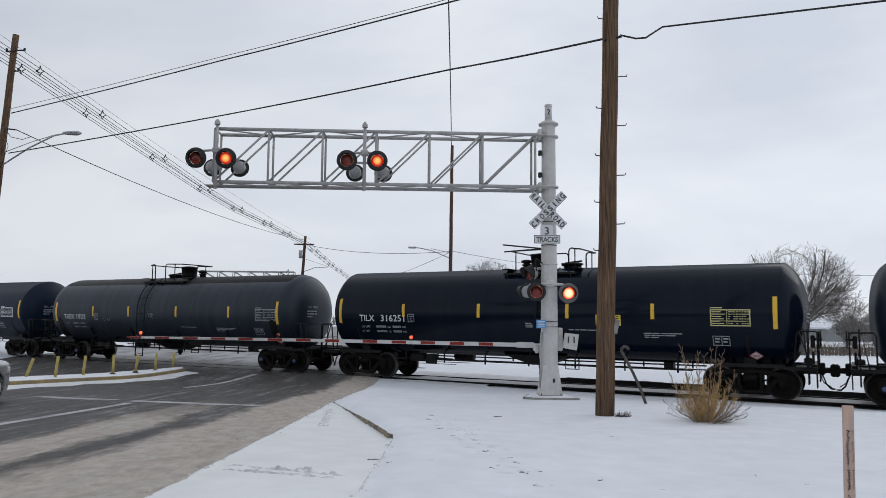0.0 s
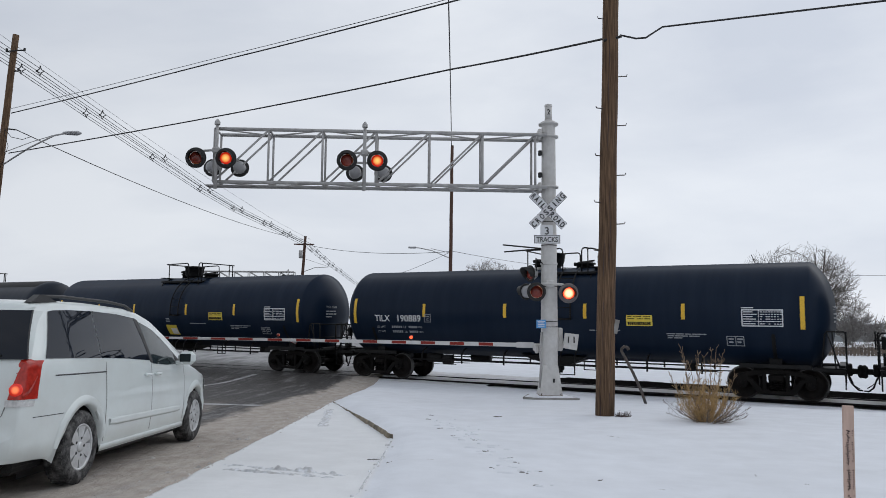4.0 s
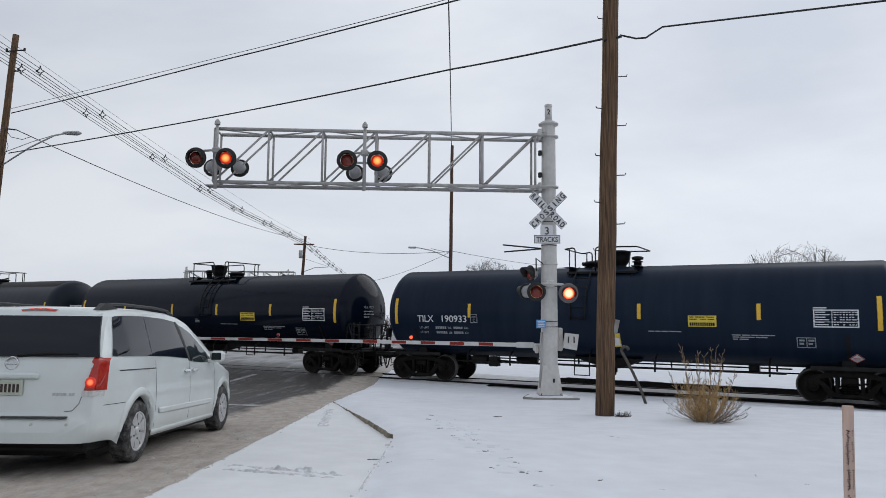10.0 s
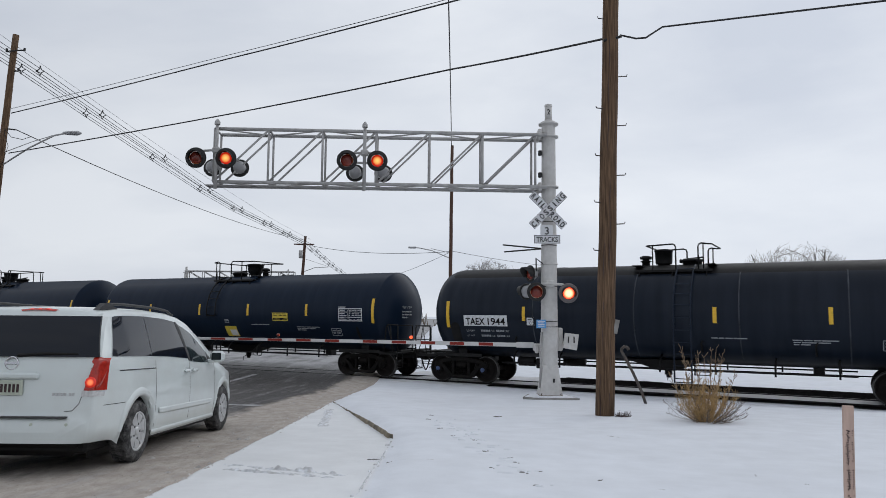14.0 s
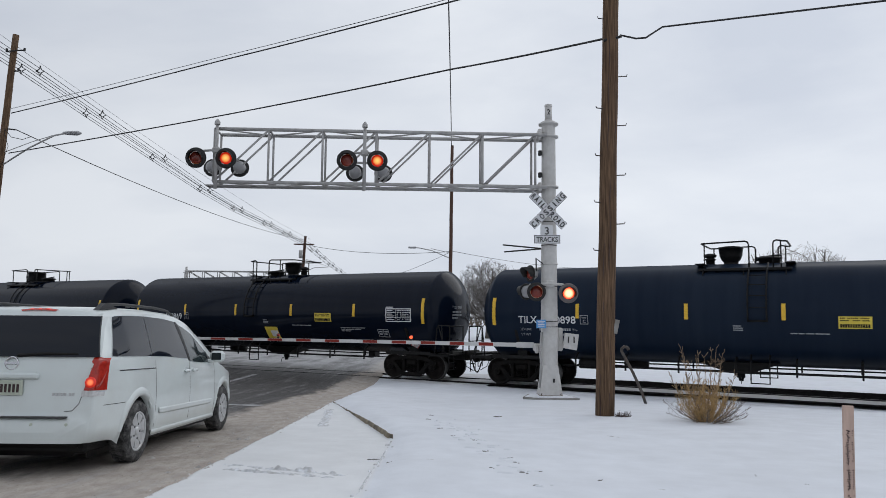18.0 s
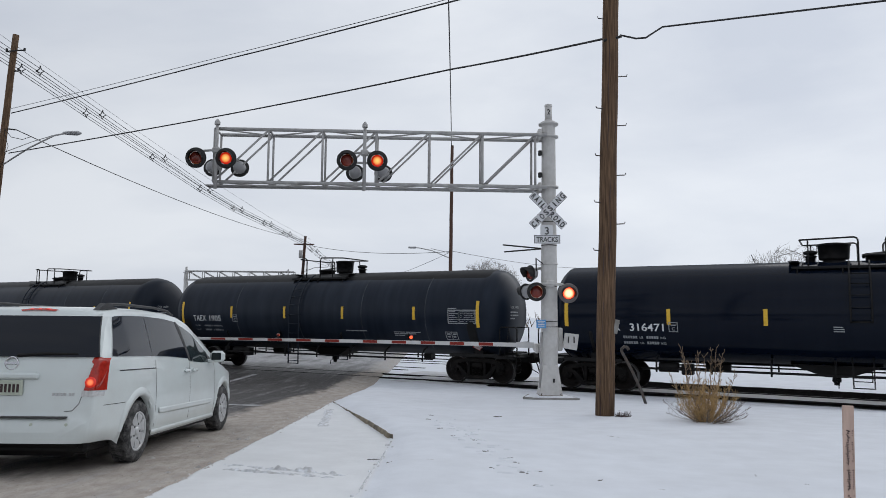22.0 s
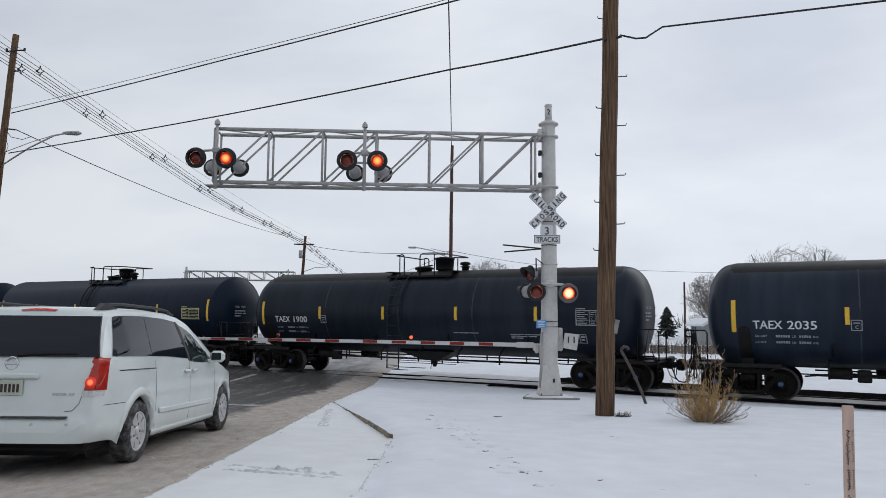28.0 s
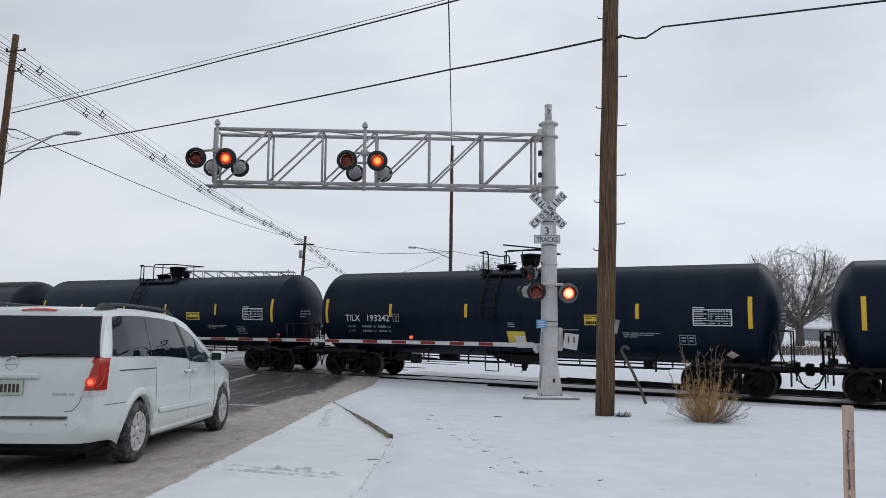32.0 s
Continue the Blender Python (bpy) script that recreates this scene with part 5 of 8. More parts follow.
    def data_panel():
        m = M()
        x, z, w, h = dx, 2.585 + dz, 1.10, 0.49
        for a in ((x, x + w, z - h, z - h + 0.032), (x, x + w, z - 0.032, z), (x, x + 0.032, z - h, z), (x + w - 0.032, x + w, z - h, z), (x + 0.45, x + 0.465, z - h, z), (x, x + w, z - 0.345, z - 0.33)):
            plate(m, *a, 0.007, n=1)
        rng = random.Random(11)
        for r in range(6):
            zz = z - 0.06 - r * 0.068
            plate(m, x + 0.05, x + rng.uniform(0.2, 0.42), zz - 0.026, zz, 0.007, n=1)
            for q in range(8):
                if rng.random() < 0.85:
                    plate(m, x + 0.50 + q * 0.073, x + 0.50 + q * 0.073 + rng.uniform(0.04, 0.062), zz - 0.024, zz, 0.007, n=1)
        plate(m, x, x + 0.33, z + 0.03, z + 0.06, 0.007, n=1)
        return m
    dm = STENCIL_YELLOW if k in (0, 16) else STENCIL_DIM if grey else STENCIL
    tagged(part("data_panel", shared("data_panel/%.2f%.2f%s" % (dx, dz, dm.name), data_panel, dm), dm, car, "stencilled table of small writing"), kind="stuff")

    def small_box():
        m = M()
        x, z, w, h = (5.91 if k == 0 else 5.60 if not grey else 5.90), 1.81 + (dz if grey else 0), 0.48, 0.29
        for a in ((x, x + w, z - h, z - h + 0.02), (x, x + w, z - 0.02, z), (x, x + 0.02, z - h, z), (x + w - 0.02, x + w, z - h, z), (x + 0.24, x + 0.26, z - h, z)):
            plate(m, *a, 0.007, n=1)
        bar_rows(m, x + 0.04, z - 0.06, [[(0.02, 0.16), (0.25, 0.40)], [(0.02, 0.14), (0.25, 0.36)]], 0.05, 0.09)
        return m
    tagged(part("test_stencil", shared("test_stencil/%s%s" % (grey, k == 0), small_box, STENCIL_DIM), STENCIL_DIM, car), kind="stuff")

    def lines():
        m = M()
        bar_rows(m, *((3.72, 1.74) if grey else (3.9, 1.86)), [[(0, 0.25), (0.28, 0.5), (0.53, 0.72), (0.74, 1.15)], [(0.02, 0.2), (0.23, 0.62), (0.65, 0.95)], [(0.02, 0.16), (0.2, 0.45)]], 0.03, 0.06)
        bar_rows(m, *((1.55, 1.76) if grey else (1.5, 1.93)), [[(0, 0.18), (0.21, 0.36), (0.39, 0.6), (0.63, 0.98)]], 0.03, 0.07)
        if not grey:
            bar_rows(m, 0.0, 2.12, [[(0, 0.22)], [(0, 0.26)], [(0, 0.26)]], 0.03, 0.06)
        return m
    tagged(part("notice_lettering", shared("notice_lettering/%s" % grey, lines, STENCIL_DIM), STENCIL_DIM, car), kind="stuff")

    def placard(slot_red):
        m = M()
        c, h = (7.03 if grey else 7.06, 1.28), 0.20
        if slot_red:
            wrap(m, [(-1, 0), (0, -1), (1, 0), (0, 1), (-0.82, 0), (0, -0.82), (0.82, 0), (0, 0.82)], [(0, 1, 5, 4), (1, 2, 6, 5), (2, 3, 7, 6), (3, 0, 4, 7)], c[0], c[1], h, 0.056)
            for z in (0.10, -0.16):
                wrap(m, [(-0.45, z - 0.05), (0.45, z - 0.05), (0.45, z + 0.05), (-0.45, z + 0.05)], [(0, 1, 2, 3)], c[0], c[1], h, 0.056)
        else:
            wrap(m, [(-1, 0), (0, -1), (1, 0), (0, 1)], [(0, 1, 2, 3)], c[0], c[1], h, 0.050)
        return m
    if k not in (2, 8):
        pl = part("placard", shared("placard/" + str(grey), lambda: placard(False), PLACARD_WHITE), PLACARD_WHITE, car, "white diamond hazard placard with red border")
        part("placard_print", shared("placard_print/" + str(grey), lambda: placard(True), PLACARD_RED), PLACARD_RED, pl)

    if not grey:
        nx, nw, nz, nh = (2.92, 0.73, 1.90, 0.45) if k == 11 else (2.42 if k == 0 else 2.70, 0.80, 2.07, 0.33)

        def notice(print_only):
            m = M()
            if print_only:
                bar_rows(m, nx, nz + nh - 0.03, [[(0.044 * i + 0.04, 0.044 * i + 0.074) for i in range(16) if i not in (3, 10)], [(0.044 * i + 0.04, 0.044 * i + 0.074) for i in range(16) if i not in (5, 6, 11)]], 0.032, 0.065, 0.013)
                bar_rows(m, nx, nz + 0.125, [[(0.06 * i + 0.04, 0.06 * i + 0.086) for i in range(12)]], 0.095, 0.1, 0.013)
            else:
                plate(m, nx, nx + nw, nz, nz + nh, 0.008)
            return m
        nb = part("notice_panel", shared("notice_panel/%.2f" % nx, lambda: notice(False), YELLOW_SIGN), YELLOW_SIGN, car, "yellow notice panel")
        tagged(part("notice_print", shared("notice_print/%.2f" % nx, lambda: notice(True), BLACK), BLACK, nb), kind="stuff")
        if k in (3, 5, 8, 10, 16, 17, 18):
            m = M()
            wx = 0.03 if k == 10 else -0.06
            plate(m, wx, wx + 0.66, 1.36 if k == 10 else 1.40, 1.83, 0.008)
            ys = part("warning_sheet", m, YELLOW_SIGN, car, "peeling yellow warning sheet")
            m = M()
            plate(m, wx + 0.26, wx + 0.63, 1.44, 1.68, 0.012)
            part("torn_patch", m, PLACARD_WHITE, ys)
    if k == 1:
        for ox, oz, strokes in ((-0.6, 2.15, ([(0.0, 0.0), (0.03, 0.3), (0.16, 0.28), (0.14, 0.15), (0.03, 0.12)], [(0.2, 0.02), (0.18, 0.14), (0.28, 0.17), (0.31, 0.05), (0.2, 0.02)], [(0.38, 0.2), (0.36, 0.0), (0.45, -0.04)], [(0.3, 0.12), (0.5, 0.12)])),
                                (-3.7, 1.9, ([(0.0, 0.1), (0.12, 0.2), (0.1, 0.05), (0.25, 0.12)], [(0.3, 0.05), (0.36, 0.18), (0.45, 0.06), (0.52, 0.15)]))):
            m = M()
            for pts in strokes:
                m.tube([tank_point(ox + a, oz + b, 0.008) for a, b in pts], 0.012, 5)
            part("paint_scrawl", m, STENCIL_DIM, car, "pale hand-sprayed scrawl")

    # small writing on the leading head
    def on_head(y, z):
        return (shell + head_depth(min(0.99, math.hypot(y, z - TZ) / TR), head, soft) + 0.012, y, z)

    def head_mark():
        m = M()
        hy, hz = -0.66, 2.60
        if number:
            for word, y0, w in ((number.split()[0], hy, 0.24), (number.split()[1], hy + 0.29, 0.30)):
                vs, fs, wide_word = WORDS[(word, 0.012)]
                m.add([on_head(y0 + p[0] * w / wide_word, hz + p[1] * 0.10) for p in vs], fs)
        for i, cols in enumerate((((0.0, 0.14), (0.17, 0.40), (0.43, 0.55)), ((0.0, 0.12), (0.15, 0.38), (0.42, 0.58)), ((0.0, 0.20), (0.23, 0.30)))):
            for u, v in cols:
                z = hz - 0.10 - i * 0.11
                m.add([on_head(hy + u, z - 0.05), on_head(hy + v, z - 0.05), on_head(hy + v, z), on_head(hy + u, z)], [(0, 1, 2, 3)])
        return m
    if k in (4, 7):
        m = M()
        m.grid([[tuple(Vector(on_head(-0.70 + 0.68 * i / 6, z)) - Vector((0.006, 0, 0))) for z in (2.57, 2.73)] for i in range(7)])
        part("head_panel", m, STENCIL, car, "white panel on the tank head")
    tagged(part("head_lettering", head_mark(), STENCIL_DIM, car), kind="stuff")
    return car, wheels


CARS = {k: build_car(k) for k in range(-1, 21)}


def run(t):
    """How far the train has run: a slow gain in speed, with a very slight surge in the middle."""
    return 9.16729 * t + 0.0132718 * t * t + 0.04 * math.exp(-((t - 15.0) / 6.0) ** 2)


def run_time(s):
    return (-9.16729 + math.sqrt(9.16729 ** 2 + 4 * 0.0132718 * s)) / (2 * 0.0132718)


def car_place(k, t):
    return 9.49 + 18.094 * k - run(t)


def run_train():
    for k, (car, wheels) in CARS.items():
        rows = [(t, Matrix.Translation(on_track(car_place(k, t))) @ Matrix.Rotation(radians(CAR_TURN), 4, "Z")) for t in [1.0 * i for i in range(33)]]
        walk(car, rows)
        t0 = 0.0 if car_place(k, 0) < 62 else run_time(9.49 + 18.094 * k - 62)
        t1 = min(32.0, run_time(max(0.5, 9.49 + 18.094 * k + 14)))
        times = [t0]
        while times[-1] + 0.05 < t1:
            times.append(times[-1] + 1 / 15)
        if times[0] > 0.02:
            times = [0.0] + times
        if times[-1] < 31.98:
            times.append(32.0)
        for w, x in wheels:
            spin = []
            for i, t in enumerate(times):
                tt = min(max(t, t0), max(times[-2] if t == 32.0 and t1 < 31.9 else t, t0))
                spin.append((t, Matrix.Translation((x, 0, WHEEL_R)) @ Matrix.Rotation((run(tt) - run(t0)) / WHEEL_R, 4, "Y")))
            walk(w, spin)


# ---- crossing signal: mast, cantilever truss and flashing lamps ----
FLASH = []


def lens_mesh(lit):
    """A drum lens: a glowing face on one side, unlit red glass on the other."""
    m = M()
    r = 0.155
    for slot, s in ((0, -1), (1, 1)):
        m.slot = slot
        m.lathe([(s * 0.012, r), (s * 0.03, r * 0.85), (s * 0.045, r * 0.5), (s * 0.05, 0.0)], 24, Matrix.Rotation(radians(90), 4, "Z"))
    m.slot = 1
    m.lathe([(-0.012, r), (0.012, r)], 24, Matrix.Rotation(radians(90), 4, "Z"))
    return m


def lamp_unit(owner, at, right, lit=LENS_LIT, scale=1.0, tone=SIGNAL_BLACK):
    """One round signal lamp facing local -y: dished housing, background disc, hood and turning lens."""
    hous = M()
    q = Matrix.Rotation(radians(90), 4, "Z")
    hous.lathe([(-0.005, 0.165), (0.10, 0.17), (0.17, 0.13), (0.20, 0.06), (0.205, 0)], 20, q)
    ob = part("lamp", hous, SIGNAL_GREY, owner, at=at)
    disc = M().lathe([(-0.012, 0.17), (-0.012, 0.245 * scale), (0.004, 0.25 * scale), (0.012, 0.245 * scale), (0.012, 0.17)], 32, q)
    part("background_disc", disc, tone, ob)
    hood = M()
    rows = []
    for i in range(15):
        a = radians(-25 + 230 * i / 14)
        d = 0.10 + 0.17 * max(0.0, math.sin(radians(-5 + 190 * i / 14)))
        c, s = math.cos(a), math.sin(a)
        rows.append([(0.185 * c, -0.01, 0.185 * s), (0.19 * c, -d, 0.19 * s - 0.02), (0.183 * c, -d, 0.183 * s - 0.02), (0.178 * c, -0.01, 0.178 * s)])
    hood.grid(rows)
    part("hood", hood, SIGNAL_BLACK, ob)
    lens = part("lens", shared("lens/" + lit.name, lambda: lens_mesh(lit), [lit, LENS_DARK]), None, ob, "red signal lens")
    FLASH.append((lens, Matrix.Identity(4), right))
    return ob


def face(x, y, z, turn=0.0, tip=0.0):
    return Matrix.Translation((x, y, z)) @ Matrix.Rotation(radians(turn), 4, "Z") @ Matrix.Rotation(radians(tip), 4, "X")


def cantilever(name_label, base, left, span, panels, z_low, z_high, lamp_sets, mast_top, detailed=True):
    """Mast at base; the truss runs from it towards `left` (a unit vector) for span metres."""
    sig = thing("crossing_signal", name_label, "railway signal", at=Matrix.Translation(base))
    part("mast", M().lathe([(0.0, 0.27), (0.06, 0.27), (0.75, 0.215), (1.6, 0.225), (5.6, 0.195), (mast_top - 0.35, 0.185)], 20, Matrix.Rotation(radians(-90), 4, "Y")), MAST_PAINT, sig)
    part("base_shroud", M().add([(a * w, b * w, z) for z, w in ((0.02, 0.30), (0.10, 0.30), (0.86, 0.20), (0.88, 0.19)) for a, b in ((-1, -1), (1, -1), (1, 1), (-1, 1))], [(i + j, i + (j + 1) % 4, i + 4 + (j + 1) % 4, i + 4 + j) for i in (0, 4, 8) for j in range(4)] + [(12, 13, 14, 15)]), MAST_PAINT, sig)
    for z in (z_low + 0.05, z_high + 0.02, 3.55):
        part("band", M().lathe([(-0.02, 0.19), (-0.02, 0.265 if z > 4 else 0.23), (0.02, 0.265 if z > 4 else 0.23), (0.02, 0.19)], 20, Matrix.Translation((0, 0, z)) @ Matrix.Rotation(radians(-90), 4, "Y")), MAST_PAINT, sig)
    part("collar", M().lathe([(mast_top - 0.50, 0.18), (mast_top - 0.45, 0.20), (mast_top - 0.44, 0.27), (mast_top - 0.40, 0.27), (mast_top - 0.39, 0.22), (mast_top - 0.34, 0.14), (mast_top - 0.30, 0.10)], 20, Matrix.Rotation(radians(-90), 4, "Y")), MAST_PAINT, sig)
    cap = part("cap_pipe", M().tube([(0, 0, mast_top - 0.36), (0, 0, mast_top + 0.10)], 0.098, 14).lathe([(mast_top + 0.08, 0.106), (mast_top + 0.13, 0.10), (mast_top + 0.15, 0)], 14, Matrix.Rotation(radians(-90), 4, "Y")), MAST_PAINT, sig)
    if detailed:
        m = M()
        vs, fs, w = WORDS[("2", 0.02)]
        m.add([(-0.05 + p[0] * 0.13, -0.0985 - 0.003, mast_top - 0.16 + p[1] * 0.15) for p in vs], fs)
        part("mast_number", m, SIGN_BLACK, cap)
    L = Vector(left)
    B = Vector((-L.y, L.x, 0))
    if B.y < 0:
        B = -B
    hw = 0.325
    chord_r = 0.048
    start = 0.42 if detailed else 0.20
    node = [start + (span - start) * i / panels for i in range(panels + 1)]
    for s in (-1, 1):
        for z in (z_low, z_high):
            part("chord", M().tube([L * 0.1 + B * hw * s + Vector((0, 0, z)), L * span + B * hw * s + Vector((0, 0, z))], chord_r if detailed else 0.06, 8), GALV, sig)
        for i, d in enumerate(node):
            part("vertical", M().tube([L * d + B * hw * s + Vector((0, 0, z_low)), L * d + B * hw * s + Vector((0, 0, z_high))], 0.034 if detailed else 0.045, 6), GALV, sig)
        for a, b in zip(node, node[1:]):
            part("diagonal", M().tube([L * b + B * hw * s + Vector((0, 0, z_low)), L * a + B * hw * s + Vector((0, 0, z_high))], 0.028 if detailed else 0.04, 6), GALV, sig)
    for z in (z_low, z_high):
        for i, d in enumerate(node):
            part("crosspiece", M().tube([L * d - B * hw + Vector((0, 0, z)), L * d + B * hw + Vector((0, 0, z))], 0.026, 6), GALV, sig)
        if detailed:
            for i, (a, b) in enumerate(zip(node, node[1:])):
                s = 1 if i % 2 else -1
                part("lacing", M().tube([L * a + B * hw * s + Vector((0, 0, z)), L * b - B * hw * s + Vector((0, 0, z))], 0.02, 5), GALV, sig)
    part("walkway", M().box((0, 0, 0), (span - 0.1, 0.34, 0.04), 0.01, Matrix.Translation(L * (span / 2 + 0.3) + Vector((0, 0, z_low - 0.06))) @ Matrix.Rotation(math.atan2(L.y, L.x), 4, "Z")), GALV, sig)
    for d, (q_left, q_right, q_back_left, q_back_right, drop) in lamp_sets:
        p = L * d - B * (hw + 0.12)
        part("lamp_post", M().tube([p + Vector((0, 0, z_low - 0.2)), p + Vector((0, 0, z_high + 0.08))], 0.044, 10).lathe([(z_high + 0.08, 0.075), (z_high + 0.15, 0.075), (z_high + 0.22, 0.03), (z_high + 0.24, 0)], 10, Matrix.Translation(p) @ Matrix.Rotation(radians(-90), 4, "Y")), GALV, sig)
        zc = (z_low + z_high) / 2 - 0.12
        part("lamp_bracket", M().tube([p + L * q_left + Vector((0, 0, zc + 0.19)), p + L * 0.15 + Vector((0, 0, zc + 0.22)), p - L * 0.15 + Vector((0, 0, zc + 0.22)), p + L * q_right + Vector((0, 0, zc + 0.19))], 0.032, 8).box(tuple(p + Vector((0, 0, zc + 0.22))), (0.2, 0.16, 0.16), 0.03), GALV, sig)
        for q, right in ((q_left, False), (q_right, True)):
            c = p + L * q - B * 0.08
            lamp_unit(sig, face(c.x, c.y, zc, 3.0, 6.0), right, LENS_LIT, 1.08)
        if detailed:
            for q, right in ((q_back_left, True), (q_back_right, False)):
                c = p + L * q + B * (2 * hw + 0.25)
                lamp_unit(sig, face(c.x, c.y, zc - drop, 183.0, 6.0), right)
            part("lamp_bracket", M().tube([p + L * q_back_left + B * (2 * hw + 0.12) + Vector((0, 0, zc + 0.12)), p + L * q_back_right + B * (2 * hw + 0.12) + Vector((0, 0, zc + 0.12))], 0.03, 8).tube([p - L * 0.12 + B * 0.1 + Vector((0, 0, zc + 0.12)), p - L * 0.12 + B * (2 * hw + 0.12) + Vector((0, 0, zc + 0.12))], 0.03, 8), GALV, sig)
    return sig


MAST = Vector((2.84, 19.45, 0.17))
ARM_DIR = Vector((-8.87, -0.36, 0)).normalized()
sig = cantilever("pale grey cantilever crossing signal with red flashing lamps", MAST, ARM_DIR, 8.87, 6, 5.58, 6.99, ((8.78, (0.50, -0.27, 0.325, -0.405, 0.06)), (4.94, (0.45, -0.34, 0.31, -0.46, 0.14))), 7.78)
for z in (5.95, 6.55):
    part("conduit_box", M().box((-0.24, -0.08, z), (0.10, 0.12, 0.14), 0.02), SIGNAL_BLACK, sig)
part("hinge_plate", M().box((-0.27, 0, 7.05), (0.10, 0.7, 0.22), 0.02).box((-0.27, 0, 5.60), (0.10, 0.7, 0.22), 0.02), MAST_PAINT, sig)
# lamps on the mast
part("lamp_bracket", M().tube([(-0.40, -0.22, 2.98), (-0.1, -0.26, 3.02), (0.28, -0.26, 3.00), (0.45, -0.22, 2.96)], 0.035, 8).box((0.0, -0.22, 3.02), (0.24, 0.1, 0.2), 0.03), MAST_PAINT, sig)
lamp_unit(sig, face(-0.38, -0.32, 2.80, 0.0, 3.0), False, LENS_HOT)
lamp_unit(sig, face(0.46, -0.32, 2.77, 2.0, 3.0), True, LENS_HOT, 1.05, DISC_GREY)
lamp_unit(sig, face(-0.50, 0.05, 3.30, -62.0, 2.0), False, LENS_LIT, 0.9)
lamp_unit(sig, face(-0.58, 0.30, 2.82, -150.0, 2.0), True, LENS_LIT, 0.9)
part("lamp_bracket", M().tube([(-0.15, 0.1, 3.45), (-0.42, 0.15, 3.42)], 0.035, 8).tube([(-0.1, 0.25, 3.0), (-0.5, 0.25, 3.0)], 0.035, 8), MAST_PAINT, sig)
part("cable_strap", M().tube([(-0.20, -0.2, 3.55), (-0.36, -0.1, 3.70), (-0.34, 0.0, 3.2)], 0.018, 6), CABLE, sig)
part("conduit", M().tube([(-0.22, -0.12, 1.75), (-0.27, -0.14, 1.2), (-0.25, -0.2, 0.95), (-0.29, -0.2, 0.3)], 0.028, 6), GALV, sig)
part("hand_hole_cover", M().box((0.06, -0.295, 0.52), (0.24, 0.04, 0.40), 0.012, Matrix.Rotation(radians(-7), 4, "X") @ Matrix.Translation((0, 0.05, 0.03))), MAST_PAINT, sig)
part("base_seam", M().box((0, 0, 0.0), (0.62, 0.62, 0.03), 0.008, Matrix.Translation((0, 0, 0.105))), DIRT, sig, "rust-stained base plate edge")
for a in (-1, 1):
    for b in (-1, 1):
        part("anchor_bolt", M().tube([(a * 0.25, b * 0.28, 0.09), (a * 0.25, b * 0.28, 0.17)], 0.022, 6), RUST_PIPE, sig)
for z in (2.06, 2.20, 3.12, 4.22, 4.85):
    part("strap", M().lathe([(-0.012, 0.2), (-0.012, 0.236 - 0.0055 * z), (0.012, 0.236 - 0.0055 * z), (0.012, 0.2)], 20, Matrix.Translation((0, 0, z - 0.17)) @ Matrix.Rotation(radians(-90), 4, "Y")), RUST_PIPE, sig)
part("padlock", M().box((0.07, -0.30, 0.50), (0.05, 0.04, 0.10), 0.01), SIGNAL_BLACK, sig)
part("bracket_arm", M().tube([(-0.2, 0.1, 3.98), (-1.23, 0.1, 4.07)], 0.02, 6), SIGNAL_BLACK, sig)
part("bracket_arm", M().tube([(-0.2, 0.1, 3.97), (-1.19, 0.1, 3.88)], 0.02, 6), SIGNAL_BLACK, sig)

# footing under the mast, with snow on it
m = M()
ring = [(-0.74, -0.30), (-0.52, -0.52), (0.42, -0.56), (0.70, -0.50), (0.5, 0.45), (-0.5, 0.5)]
m.add([(x, y, z) for z in (-0.25, 0.075) for x, y in ring], [(i, (i + 1) % 6, (i + 1) % 6 + 6, i + 6) for i in range(6)] + [tuple(range(6, 12))])
tagged(part("footing", m, CONCRETE, at=Matrix.Translation(MAST)), "low concrete footing under the signal mast", "footing", kind="structure")
m = M()
m.add([(x * 0.93, y * 0.88, 0.080) for x, y in ring] + [(x * 0.6, y * 0.55, 0.11) for x, y in ring], [(i, (i + 1) % 6, (i + 1) % 6 + 6, i + 6) for i in range(6)] + [tuple(range(6, 12))], True)
tagged(part("footing_snow", m, SNOW_CLEAN, at=Matrix.Translation(MAST)), "thin snow on the concrete footing", "snow", kind="structure")


# ---- signs on the mast ----
def flat_text(m, s, bold, cx, cz, height, y, width=None, T=None):
    vs, fs, w = WORDS[(s, bold)]
    k = height if width is None else width / w
    m.add([((p[0] - w / 2) * k + cx, y, (p[1] - 0.5) * height + cz) for p in vs], fs, False, T)


